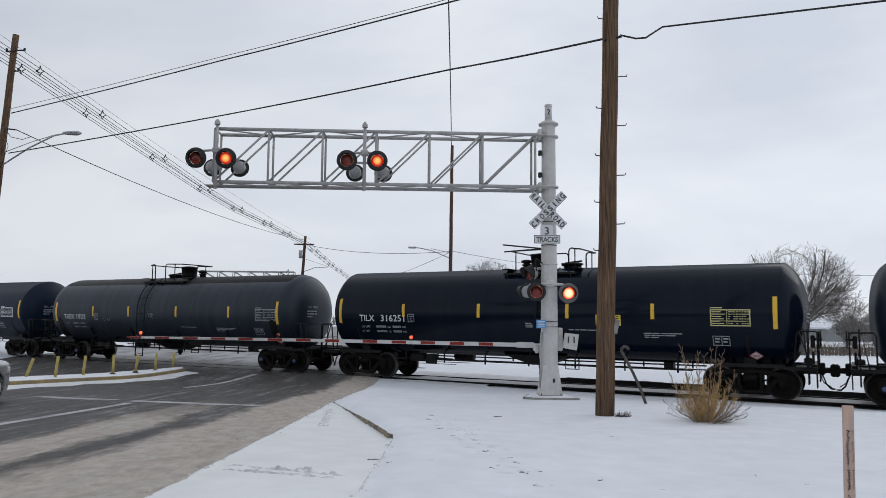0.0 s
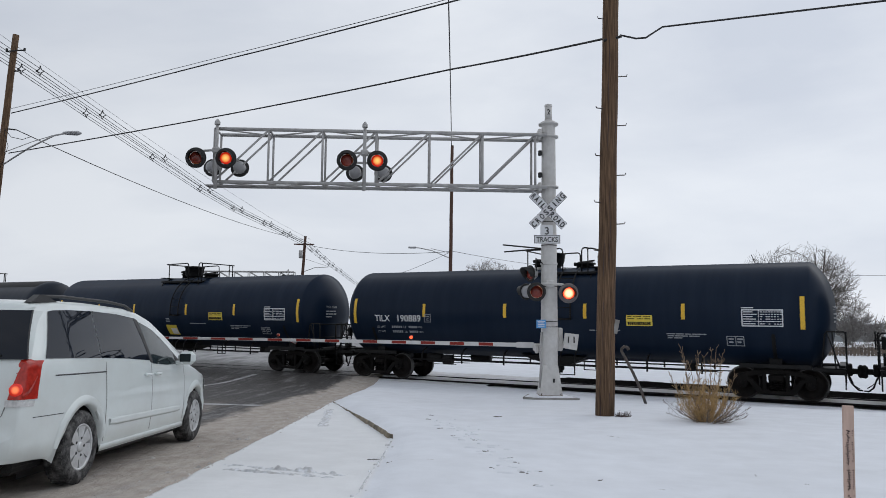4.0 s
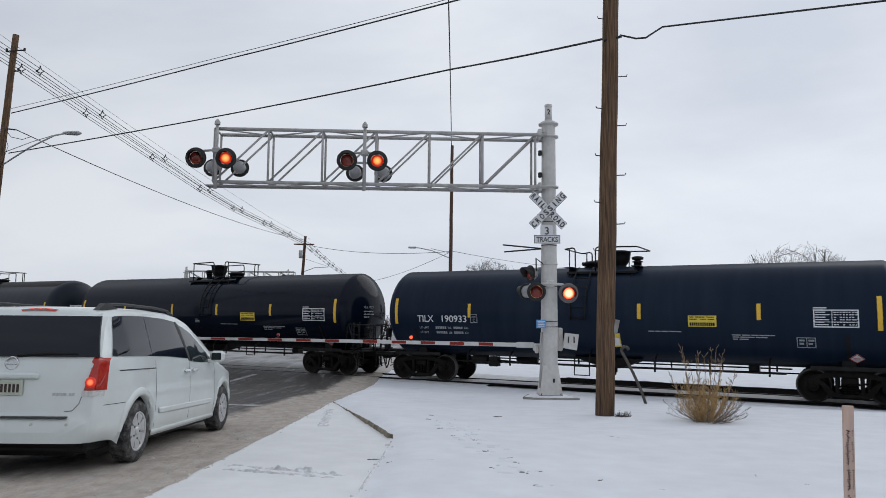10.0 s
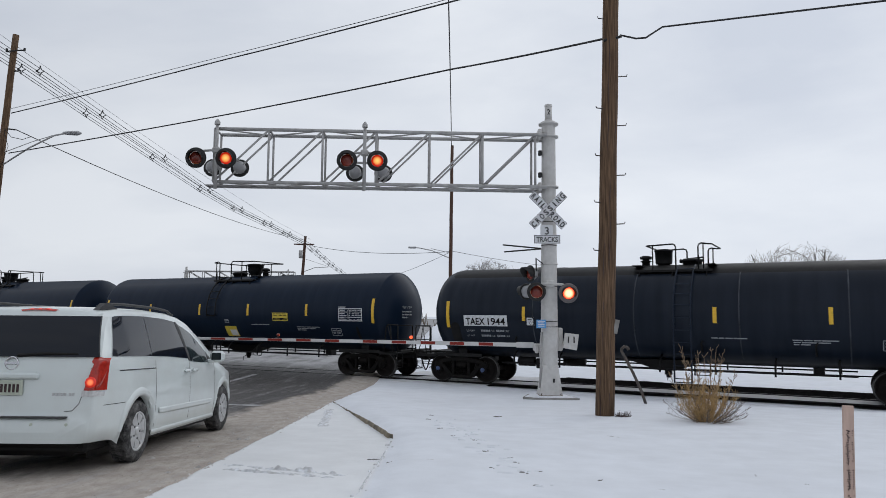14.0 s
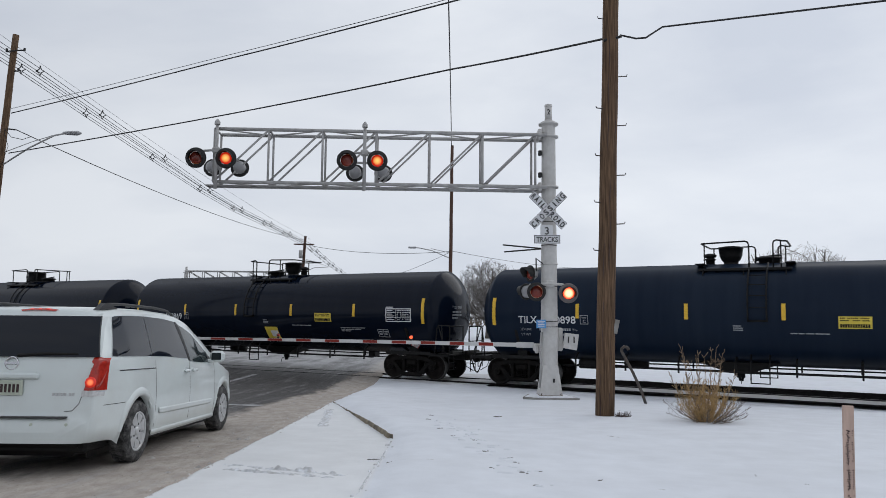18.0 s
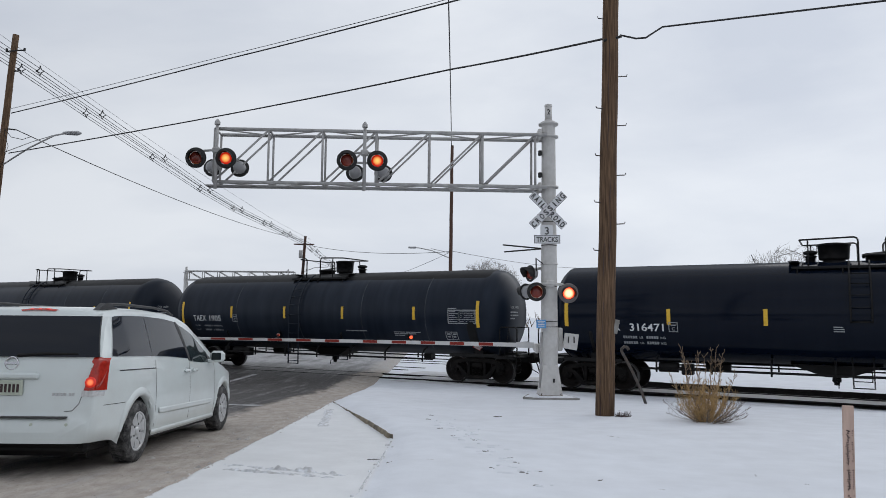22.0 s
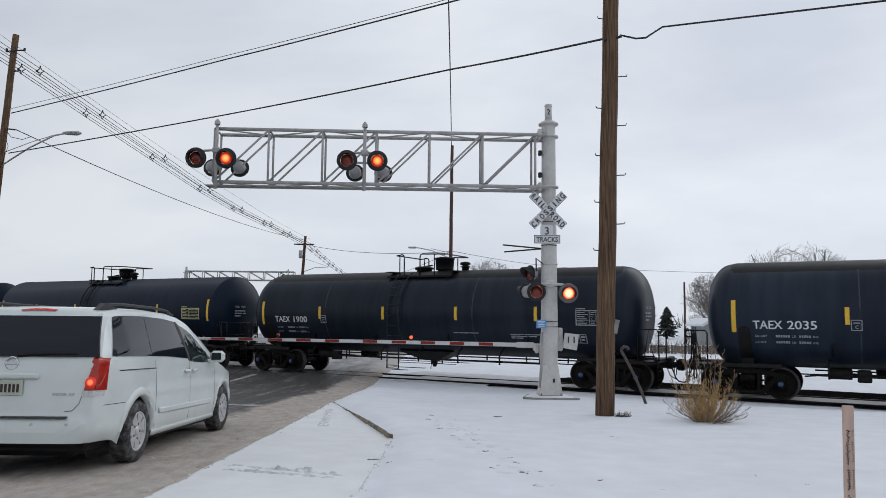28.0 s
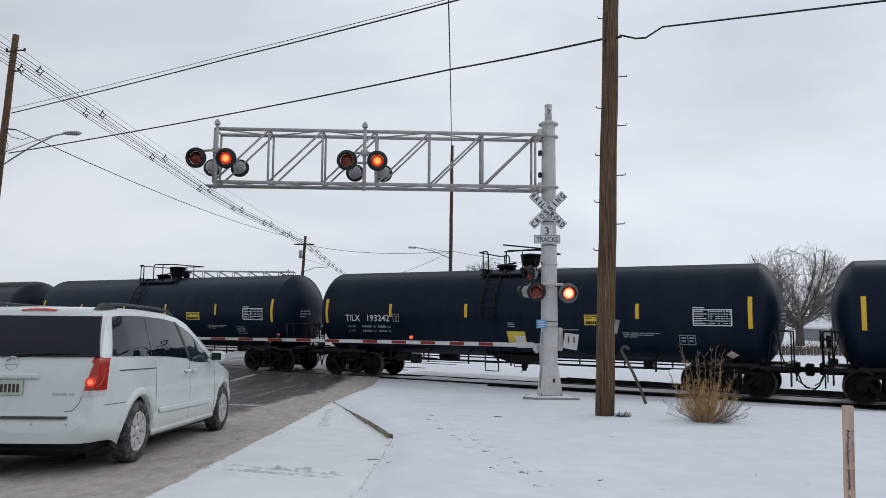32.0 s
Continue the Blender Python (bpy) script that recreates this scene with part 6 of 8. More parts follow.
cross = thing("crossbuck_sign", "white crossbuck sign with black words on the signal mast", "sign", at=Matrix.Translation((2.77, 19.12, 5.13)))
for i, (ang, words) in enumerate(((-45, ("RAIL", "ROAD")), (45, ("CROSSING",)))):
    T = Matrix.Rotation(radians(-ang), 4, "Y")
    y = -0.012 * i
    bl = part("blade", M().box((0, y, 0), (1.22, 0.008, 0.225), 0.003, T), SIGN_WHITE, cross)
    m = M()
    for a in ((0, 0.106, 1.20, 0.008), (0, -0.106, 1.20, 0.008)):
        m.box((a[0], y - 0.0052, a[1]), (a[2], 0.002, a[3]), 0, T)
    for a in (-0.602, 0.602):
        m.box((a, y - 0.0052, 0), (0.008, 0.002, 0.22), 0, T)
    part("border", m, SIGN_BLACK, bl)
    for word, x, pitch in (("RAIL", -0.53, 0.120), ("ROAD", 0.165, 0.125)) if len(words) == 2 else (("CROSSING", -0.54, 0.154),):
        m = M()
        for n, ch in enumerate(word):
            flat_text(m, ch, 0.045, x + pitch * n, 0, 0.152, y - 0.0062, 0.045 if ch == "I" else 0.098 if pitch < 0.15 else 0.108, T)
        part("lettering", m, SIGN_BLACK, bl)

num = thing("track_count_sign", "small white sign with the number of tracks", "sign", at=Matrix.Translation((2.74, 19.17, 4.56)))
pl = part("plate", M().box((0, 0, 0), (0.33, 0.006, 0.36), 0.003), SIGN_WHITE, num)
m = M()
flat_text(m, "3", 0.02, 0, 0.03, 0.20, -0.005)
part("lettering", m, SIGN_BLACK, pl)
trk = thing("tracks_sign", "white rectangular sign lettered TRACKS", "sign", at=Matrix.Translation((2.75, 19.16, 4.36)))
pl = part("plate", M().box((0, 0, 0), (0.70, 0.006, 0.23), 0.003), SIGN_WHITE, trk)
m = M()
flat_text(m, "TRACKS", 0.03, 0, 0, 0.135, -0.005, 0.57)
part("lettering", m, SIGN_BLACK, pl)
m = M()
for a in ((0, 0.10, 0.68, 0.01), (0, -0.10, 0.68, 0.01), (-0.335, 0, 0.01, 0.20), (0.335, 0, 0.01, 0.20)):
    m.box((a[0], -0.0045, a[1]), (a[2], 0.002, a[3]))
part("border", m, SIGN_BLACK, pl)
blue = thing("blue_notice_sign", "small blue notice sign strapped to the mast", "sign", at=Matrix.Translation((2.585, 19.16, 2.13)) @ Matrix.Rotation(radians(-8), 4, "Z"))
pl = part("plate", M().box((0, 0, 0), (0.25, 0.006, 0.22), 0.003), SIGN_BLUE, blue)
m = M()
for i in range(4):
    m.box((random.uniform(-0.01, 0.01), -0.0045, 0.07 - i * 0.042), (random.uniform(0.14, 0.20), 0.002, 0.02))
part("print", m, SIGN_WHITE, pl)
part("strap", M().box((0.22, 0.03, 0.03), (0.3, 0.006, 0.02)).box((0.22, 0.03, -0.06), (0.3, 0.006, 0.02)), GALV, blue)

# ---- gate ----
gate = thing("crossing_gate", "lowered crossing gate arm with red and white stripes", "gate", at=Matrix.Translation((0, 19.78, 0)))


def arm_z(x):
    return 1.555 + (2.45 - x) * 0.0112 + 0.012 * math.sin((x + 8.4) * 0.29)


def arm_h(x):
    return 0.112 - 0.0050 * (2.45 - x)


def arm_piece(m, x0, x1, grow=0.0, low=1.0, high=1.0):
    k = max(2, int((x1 - x0) / 0.5))
    rows = []
    for i in range(k + 1):
        x = x0 + (x1 - x0) * i / k
        z, h = arm_z(x), arm_h(x) / 2 + grow
        t = 0.02 + grow
        rows.append([(x, -t, z - h * low), (x, -t, z + h * high), (x, t, z + h * high), (x, t, z - h * low), (x, -t, z - h * low)])
    m.grid(rows, False)
    m.add([rows[0][i] for i in range(4)] + [rows[-1][i] for i in range(4)], [(0, 1, 2, 3), (7, 6, 5, 4)])


m = M()
arm_piece(m, -8.42, 2.20)
arm = part("arm", m, STRIPE_WHITE, gate, "white gate arm")
for px in (-8.38, -7.63, -6.86, -6.12, -5.38, -4.59, -3.82, -3.05, -2.03, -1.25, -0.47, 0.31, 1.09):
    m = M()
    arm_piece(m, px - 0.11, px + 0.28, 0.003, 0.74, 0.80)
    part("stripe", m, STRIPE_RED, arm)
m = M()
arm_piece(m, 2.0, 2.46, 0.018)
part("arm_sleeve", m, STRIPE_WHITE, gate)
for x, lit in ((-8.12, "on"), (-4.42, "left"), (-0.84, "right")):
    lamp = part("gate_lamp", M().tube([(0, 0, 0), (0, 0, 0.04)], 0.035, 8).lathe([(-0.02, 0.042), (0.0, 0.047), (0.02, 0.042)], 10, Matrix.Translation((0, 0.035, 0.09)) @ Matrix.Rotation(radians(90), 4, "Z")), SIGNAL_BLACK, gate, at=Matrix.Translation((x, 0, arm_z(x) + arm_h(x) / 2)))
    lm = M()
    for slot, s in ((0, -1), (1, 1)):
        lm.slot = slot
        lm.lathe([(s * 0.001, 0.043), (s * 0.025, 0.039), (s * 0.038, 0.024), (s * 0.042, 0.0)], 14, Matrix.Rotation(radians(90), 4, "Z"))
    ln = part("gate_lens", lm, [GATE_LIT, LENS_DARK], lamp, "small red gate lamp lens", at=Matrix.Translation((0, -0.02, 0.09)))
    if lit != "on":
        FLASH.append((ln, Matrix.Translation((0, -0.02, 0.09)), lit == "right"))
part("gate_mechanism", M().box((2.62, -0.05, 1.50), (0.34, 0.30, 0.20), 0.03).box((2.52, -0.2, 1.47), (0.10, 0.1, 0.24), 0.02), MAST_PAINT, gate)
part("pivot_bracket", M().box((3.16, -0.06, 1.72), (0.12, 0.24, 0.62), 0.03).box((3.06, 0, 1.55), (0.2, 0.1, 0.1), 0.02), MAST_PAINT, gate)
cw = part("counterweight", M().add([(x, y, z) for y in (-0.36, -0.24) for x, z in ((3.20, 1.50), (3.56, 1.44), (3.62, 1.86), (3.26, 1.90))], [(0, 1, 2, 3), (7, 6, 5, 4), (0, 4, 5, 1), (1, 5, 6, 2), (2, 6, 7, 3), (3, 7, 4, 0)]), MAST_PAINT, gate)
for x in (3.34, 3.49):
    part("bolt_slot", M().box((x, -0.362, 1.72), (0.035, 0.01, 0.17), 0.004), SIGNAL_BLACK, cw)

# the matching signal on the far side of the tracks
far = cantilever("far cantilever crossing signal beyond the tracks", Vector((-23.95, 68.0, -0.1)), Vector((1, 0.0, 0)), 10.1, 7, 5.62, 6.42, ((9.6, (0.40, -0.38, 0.26, -0.56, 0.03)),), 6.7, False)


def flash_lamps():
    period, first = 0.9967, 0.4513
    for lens, home, right in FLASH:
        lit, dark = home, home @ Matrix.Rotation(math.pi, 4, "Z")
        on = right
        rows = [(0.0, lit if on else dark)]
        t = first
        a = 0.0 if on else math.pi
        while t < 31.9:
            b = math.pi - a
            for f, dt in ((0.0, -0.0334), (1 / 3, -0.0001), (2 / 3, 0.0332), (1.0, 0.0666)):
                rows.append((t + dt - 0.0166, home @ Matrix.Rotation(a + (b - a) * f, 4, "Z")))
            a = b
            t += period / 2
        rows.append((32.0, home @ Matrix.Rotation(a, 4, "Z")))
        walk(lens, rows)


# ---- poles, street lamps and wires ----
def pole(label, foot, top, r0, r1, material, group=""):
    p = thing("utility_pole", label, "pole", group, at=Matrix.Translation(foot))
    d = Vector(top) - Vector(foot)
    n = 14
    m = M()
    m.tube([d * (i / n) + Vector((0.008 * math.sin(i * 1.9), 0, 0)) - Vector((0, 0, 0.15 if i == 0 else 0)) for i in range(n + 1)], [r0 + (r1 - r0) * i / n for i in range(n + 1)], 18)
    part("shaft", m, material, p)
    return p, d


big, bd = pole("brown wooden utility pole with steel climbing steps", (3.225, 14.67, 0.34), (3.575, 14.67, 13.0), 0.188, 0.145, WOOD)


def big_axis(z):
    return 0.35 * (z - 0.34) / (13.0 - 0.34)


for off, z0, z1 in ((0.06, 0.5, 1.9), (-0.09, 1.4, 3.9), (0.01, 3.1, 5.2), (0.10, 4.4, 6.6), (-0.05, 5.6, 8.2), (-0.12, 0.3, 1.2)):
    part("crack", M().tube([(big_axis(z) + off + 0.010 * math.sin(z * 5.1), -math.sqrt(max(0.0, (0.188 - 0.0034 * z) ** 2 - off ** 2)) + 0.001, z - 0.34) for z in (z0 + (z1 - z0) * i / 9 for i in range(10))], [0.001] + [0.006 + 0.003 * math.sin(i * 2.3) for i in range(8)] + [0.001], 5), INK, big)
for side, zs in ((-1, (8.48, 6.58, 5.59, 4.63, 3.65)), (1, (7.25, 6.22, 5.19, 4.19))):
    for z in zs:
        a = big_axis(z)
        long = 0.10 if side < 0 else 0.16
        part("step", M().tube([(a + side * 0.14, -0.05, z - 0.34), (a + side * (0.17 + long), -0.05, z - 0.33), (a + side * (0.185 + long), -0.05, z - 0.29)], 0.011, 6), RUST_PIPE, big)
part("insulator", M().tube([(big_axis(8.0) - 0.16, -0.1, 7.66), (big_axis(8.0) + 0.2, -0.12, 7.74)], 0.03, 8), CABLE, big)
part("guard_tag", M().box((big_axis(2.0) + 0.16, -0.1, 1.75), (0.09, 0.02, 0.28), 0.005, Matrix.Rotation(radians(12), 4, "Y") @ Matrix.Translation((-0.35, 0, 0.05))), CONCRETE, big)

lamp_pole, _ = pole("brown wooden pole carrying a street lamp", (-19.0, 30.0, 0.0), (-18.22, 30.0, 14.05), 0.17, 0.125, WOOD, "street lamp poles")
part("lamp_arm", M().tube([(0.50, 0, 8.4), (1.67, 0, 9.2), (2.67, 0, 9.72), (3.17, 0, 9.82)], 0.035, 8), GALV, lamp_pole)
part("arm_stay", M().tube([(0.52, 0, 8.95), (1.77, 0, 9.45), (2.67, 0, 9.74)], 0.016, 6), GALV, lamp_pole)
part("lamp_head", M().add([(x, y, z) for x, w, z0, z1 in ((3.02, 0.05, 9.78, 9.88), (3.27, 0.14, 9.74, 9.92), (3.62, 0.15, 9.72, 9.93), (3.79, 0.06, 9.78, 9.86)) for y, z in ((-w, (z0 + z1) / 2), (0, z1), (w, (z0 + z1) / 2), (0, z0))], [(i + j, i + (j + 1) % 4, i + 4 + (j + 1) % 4, i + 4 + j) for i in (0, 4, 8) for j in range(4)] + [(0, 1, 2, 3), (12, 13, 14, 15)], True), SIGNAL_GREY, lamp_pole, "grey cobra-head street lamp")
part("pin_arm", M().tube([(0.52, -0.15, 13.28), (1.29, -0.15, 13.34)], 0.028, 6).tube([(1.27, -0.15, 13.30), (1.29, -0.15, 13.42)], 0.05, 8).tube([(0.54, -0.15, 13.25), (0.53, -0.15, 13.40)], 0.05, 8), CABLE, lamp_pole)
part("service_loop", M().tube([(0.65, -0.15, 9.95), (0.95, -0.15, 9.6), (1.42, -0.15, 9.5), (1.77, -0.15, 9.62)], 0.014, 5).tube([(0.65, -0.15, 9.8), (0.85, -0.15, 9.2), (0.58, -0.15, 8.3)], 0.010, 5), CABLE, lamp_pole)
part("wire_bracket", M().tube([(0.68, 0, 12.45), (1.09, 0, 12.5)], 0.03, 6).tube([(0.55, 0, 10.0), (1.02, 0, 9.95)], 0.03, 6), CABLE, lamp_pole)

pole2, _ = pole("reddish wooden pole beyond the tracks with a street lamp", (0.52, 52.0, -0.15), (0.60, 52.0, 14.67), 0.145, 0.11, WOOD_RED, "street lamp poles")
part("lamp_arm", M().tube([(0, 0, 6.6), (-1.3, 0, 7.15), (-2.2, 0, 7.33), (-2.5, 0, 7.35)], 0.035, 8), GALV, pole2)
part("arm_stay", M().tube([(0, 0, 7.0), (-1.4, 0, 7.3)], 0.018, 6), GALV, pole2)
part("lamp_head", M().box((-2.72, 0, 7.36), (0.62, 0.22, 0.13), 0.05), SIGNAL_GREY, pole2, "grey street lamp head")

far_pole, _ = pole("distant dark utility pole with a crossarm", (-14.75, 75.0, -0.15), (-14.25, 75.0, 10.48), 0.18, 0.13, WOOD_RED)
part("crossarm", M().box((0.42, -0.15, 9.75), (2.1, 0.12, 0.14), 0.02), WOOD_RED, far_pole)
part("transformer", M().tube([(0.12, -0.3, 8.3), (0.12, -0.3, 9.1)], 0.20, 12), GALV, far_pole)
part("lamp_arm", M().tube([(0.35, 0, 6.9), (1.5, 0, 7.35), (3.0, 0, 7.45)], 0.035, 6), GALV, far_pole)
part("guy_wire", M().tube([(0.4, 0, 8.3), (2.9, 0, 7.5)], 0.015, 5), CABLE, far_pole)
small_pole, _ = pole("slim distant wooden pole", (24.85, 75.0, -0.15), (24.86, 75.0, 6.05), 0.12, 0.09, WOOD_RED)


def cable(label, pts, r, sag=0.0, material=CABLE, n=24):
    """A wire through the given points, with some sag in each span."""
    out = []
    for a, b in zip(pts, pts[1:]):
        a, b = Vector(a), Vector(b)
        for i in range(n):
            t = i / n
            p = a.lerp(b, t)
            p.z -= sag * 4 * t * (1 - t)
            out.append(p)
    out.append(Vector(pts[-1]))
    ob = part("overhead_wire", M().tube(out, r, 6), material)
    return tagged(ob, label, "wire", "overhead wires")


cable("thick black overhead cable between the poles", [(-18.2, 30.0, 10.66), (-7.56, 24.42, 11.06), (0.33, 18.0, 10.38), (3.45, 14.6, 9.75)], 0.022, 0.02)
cable("thin grey overhead wire beside the cable", [(-18.2, 30.0, 10.86), (-7.5, 24.4, 11.20), (0.36, 18.0, 10.48), (3.45, 14.6, 9.85)], 0.010, 0.02, CABLE_GREY)
cable("thick black overhead cable past the wooden pole", [(-18.2, 30.0, 8.95), (-7.49, 24.5, 9.14), (0.19, 18.5, 8.73), (3.23, 14.5, 8.0)], 0.022, 0.02)
cable("thick black overhead cable past the wooden pole", [(3.6, 14.5, 8.09), (3.9, 14.4, 7.98), (4.1, 14.4, 8.0), (4.44, 14.4, 8.23), (7.53, 12.0, 7.74), (16, 6, 6.9)], 0.018, 0.0)
cable("overhead wire running along the road overhead", [(0.56, 52.0, 14.6), (0.29, 36.0, 14.6), (0.13, 27.0, 14.42), (-0.7, -20.0, 14.4)], 0.028, 0.0)
cable("thin sagging service wire to the far pole", [(-17.95, 30.0, 9.95), (-14.3, 75.0, 10.06)], 0.020, 0.60, CABLE)
cable("thin sagging service wire between distant poles", [(-14.25, 75.0, 9.6), (0.55, 52.0, 6.95)], 0.02, 0.45, CABLE_GREY)
cable("thin sagging service wire between distant poles", [(0.55, 52.0, 7.0), (12.6, 75.0, 7.45), (46.0, 75.0, 6.9)], 0.018, 0.15, CABLE_GREY)
cable("thin sagging service wire between distant poles", [(0.5, 52.0, 6.9), (-7.0, 70.0, 5.6)], 0.015, 0.25, CABLE_GREY)

# bundled line on spacers, from the upper left to the far pole
BUNDLE = [(5.0, -27.0, 18.6), (20.0, -24.4, 16.8), (30.0, -22.45, 15.45), (35.8, -21.35, 14.57), (40.7, -20.41, 13.70), (47.2, -19.16, 12.60), (53.3, -18.01, 11.58), (58.8, -17.05, 10.93), (64.7, -15.99, 10.50), (75.0, -14.5, 9.8), (95.0, -15.42, 9.42), (120.0, -16.16, 8.9), (150.0, -16.66, 8.02)]


def bundle_point(y, shift):
    for (a, xa, za), (b, xb, zb) in zip(BUNDLE, BUNDLE[1:]):
        if a <= y <= b:
            t = (y - a) / (b - a)
            break
    return Vector((xa + (xb - xa) * t + shift * (1.0 - 0.35 * smooth_step(36, 66, y)), y, za + (zb - za) * t - 0.1 * shift))


for shift in (0.0, 0.95):
    for dx, dz in ((-0.17, 0.0), (0.17, 0.0), (0.0, -0.26)):
        pts = [bundle_point(y, shift) + Vector((dx, 0, dz)) for y, _, _ in BUNDLE]
        ob = part("overhead_wire", M().tube(pts, 0.017, 5), CABLE_GREY)
        tagged(ob, "grey overhead power wire carried on diamond spacers", "wire", "overhead wires")
    for y in (26.6, 30.5, 35.8, 40.7, 47.2, 53.3, 58.8, 64.7, 69.5, 82, 90, 99, 109):
        c = bundle_point(y, shift)
        sp = thing("wire_spacer", "dark diamond spacer holding three overhead wires", "wire spacer", "wire spacers", at=Matrix.Translation(c))
        part("ring", M().tube([(-0.21, 0, -0.02), (-0.07, 0, 0.05), (0, 0, 0.22), (0.07, 0, 0.05), (0.21, 0, -0.02), (0.07, 0, -0.10), (0, 0, -0.28), (-0.07, 0, -0.10), (-0.21, 0, -0.02)], 0.028, 5).tube([(0, 0, 0.20), (0, 0, 0.26)], 0.035, 5), CABLE, sp)
cable("thin messenger wire above the bundled line", [tuple(bundle_point(y, 0.95) + Vector((0.1, 0, 0.45))) for y in (5, 30, 47.2, 64.7, 75)], 0.009, 0.03, CABLE_GREY, 8)

# ---- small things on the bank ----
cane = part("bent_pipe", M().tube([(4.95, 17.8, 0.13), (4.82, 17.8, 0.53), (4.62, 17.8, 0.98), (4.40, 17.8, 1.40), (4.345, 17.8, 1.50), (4.35, 17.8, 1.57), (4.41, 17.8, 1.615), (4.48, 17.8, 1.60), (4.52, 17.8, 1.54)], 0.036, 10), RUST_PIPE)
tagged(cane, "rusty bent pipe leaning out of the snow", "pipe")
stake = thing("survey_stake", "pinkish wooden survey stake with handwriting", "stake", at=Matrix.Translation((1.457, 2.70, 0.80)) @ Matrix.Rotation(radians(1.2), 4, "Y"))
lath = part("lath", M().box((0, 0, 0.595), (0.040, 0.010, 1.19), 0.002), LATH, stake)
m = M()
rng = random.Random(5)
for i in range(52):
    z = 1.10 - i * 0.0082
    if i in (15, 16, 26, 27, 43):
        continue
    T = Matrix.Translation((rng.uniform(-0.009, -0.001), -0.0056, z)) @ Matrix.Rotation(rng.uniform(-0.7, 0.7), 4, "Y")
    m.box((0, 0, 0), (rng.uniform(0.006, 0.015), 0.001, rng.uniform(0.0022, 0.0042)), 0, T)
    m.box((rng.uniform(-0.004, 0.004), 0, -0.003), (0.002, 0.001, rng.uniform(0.004, 0.008)), 0, T)
    if i < 34 and rng.random() < 0.8:
        m.box((0.0125 + rng.uniform(-0.002, 0.002), -0.0056, z), (rng.uniform(0.002, 0.006), 0.001, 0.0035), 0)
part("handwriting", m, INK, lath, "dark illegible handwriting")
# dry tumbleweed
bush = thing("dry_bush", "dry straw-coloured tumbleweed bush standing in snow", "bush", at=Matrix.Translation((4.90, 13.75, 0.385)))
rng = random.Random(21)


def sprig(m, p, d, length, r, depth):
    pts = [p]
    k = 4
    for i in range(k):
        d = (d + Vector((rng.uniform(-0.36, 0.36), rng.uniform(-0.36, 0.36), rng.uniform(-0.12, 0.36)))).normalized()
        pts.append(pts[-1] + d * length / k)
    m.tube(pts, [r * (1 - 0.14 * i) for i in range(k + 1)], 4, caps=False)
    if depth:
        for i in range(2, k + 1):
            for _ in range(2):
                e = (d + Vector((rng.uniform(-0.8, 0.8), rng.uniform(-0.8, 0.8), rng.uniform(-0.25, 0.6)))).normalized()
                sprig(m, pts[i], e, length * rng.uniform(0.3, 0.55), r * 0.6, depth - 1)


def stem(m, a, reach, height, r, twigs, bow=1.7):
    """A stem that leaves the root outwards and bends up, with short crooked twigs on its upper part."""
    pts = []
    for i in range(8):
        t = i / 7
        u = reach * (1 - (1 - t) ** bow) + rng.uniform(-0.018, 0.018) * t
        turn = a + rng.uniform(-0.10, 0.10) * t
        pts.append(Vector((math.cos(turn) * u, math.sin(turn) * u, -0.03 + (height + 0.03) * t ** 1.35 + rng.uniform(-0.01, 0.01))))
    m.tube(pts, [r * (1 - 0.085 * i) for i in range(8)], 4, caps=False)
    for q in range(twigs):
        t = rng.uniform(0.38, 1.0) * 7
        i = min(6, int(t))
        p = pts[i].lerp(pts[i + 1], t - i)
        d = (pts[i + 1] - pts[i]).normalized()
        b = rng.uniform(0, 6.28)
        d = (d * 0.55 + Vector((math.cos(b), math.sin(b), rng.uniform(-0.1, 0.6))) * 0.8).normalized()
        w = rng.uniform(0.05, 0.13)
        k = p + d * w * 0.6
        e = k + (d + Vector((rng.uniform(-0.6, 0.6), rng.uniform(-0.6, 0.6), 0.7))).normalized() * w * 0.5
        m.tube([p, k, e], [r * 0.6, r * 0.5, r * 0.42], 3, caps=False)
        if rng.random() < 0.5:
            m.tube([k, k + (d + Vector((rng.uniform(-0.8, 0.8), rng.uniform(-0.8, 0.8), 0.2))).normalized() * w * 0.45], [r * 0.5, r * 0.4], 3, caps=False)


m = M()
for i in range(150):
    stem(m, rng.uniform(0, 6.28), 0.05 + 0.50 * rng.random() ** 0.8, rng.uniform(0.26, 0.84), rng.uniform(0.0046, 0.0070), 6)
tagged(part("stem_mass", m, STRAW, bush), kind="stuff")
m = M()
for a, reach, h in ((3.3, 0.46, 1.40), (3.0, 0.40, 1.30), (3.5, 0.34, 1.12), (3.6, 0.20, 1.15), (2.4, 0.12, 1.32), (1.2, 0.10, 1.20), (0.2, 0.16, 1.34), (5.9, 0.22, 1.38), (0.1, 0.36, 1.26), (5.8, 0.30, 1.10), (6.1, 0.54, 0.92), (2.9, 0.60, 0.90)):
    stem(m, a, reach, h, 0.0098, 18, 1.3)
tagged(part("tall_stem_mass", m, BUSH_TALL, bush), kind="stuff")
m = M()
for i in range(54):
    stem(m, rng.uniform(0, 6.28), rng.uniform(0.44, 0.80), rng.uniform(0.08, 0.52), 0.0052, 7, 1.4)
tagged(part("dead_twig_mass", m, TWIG, bush), kind="stuff")
tuft = thing("grass_tuft", "dark dead grass tuft at the foot of the pole", "grass", at=Matrix.Translation((3.52, 14.45, 0.33)))
m = M()
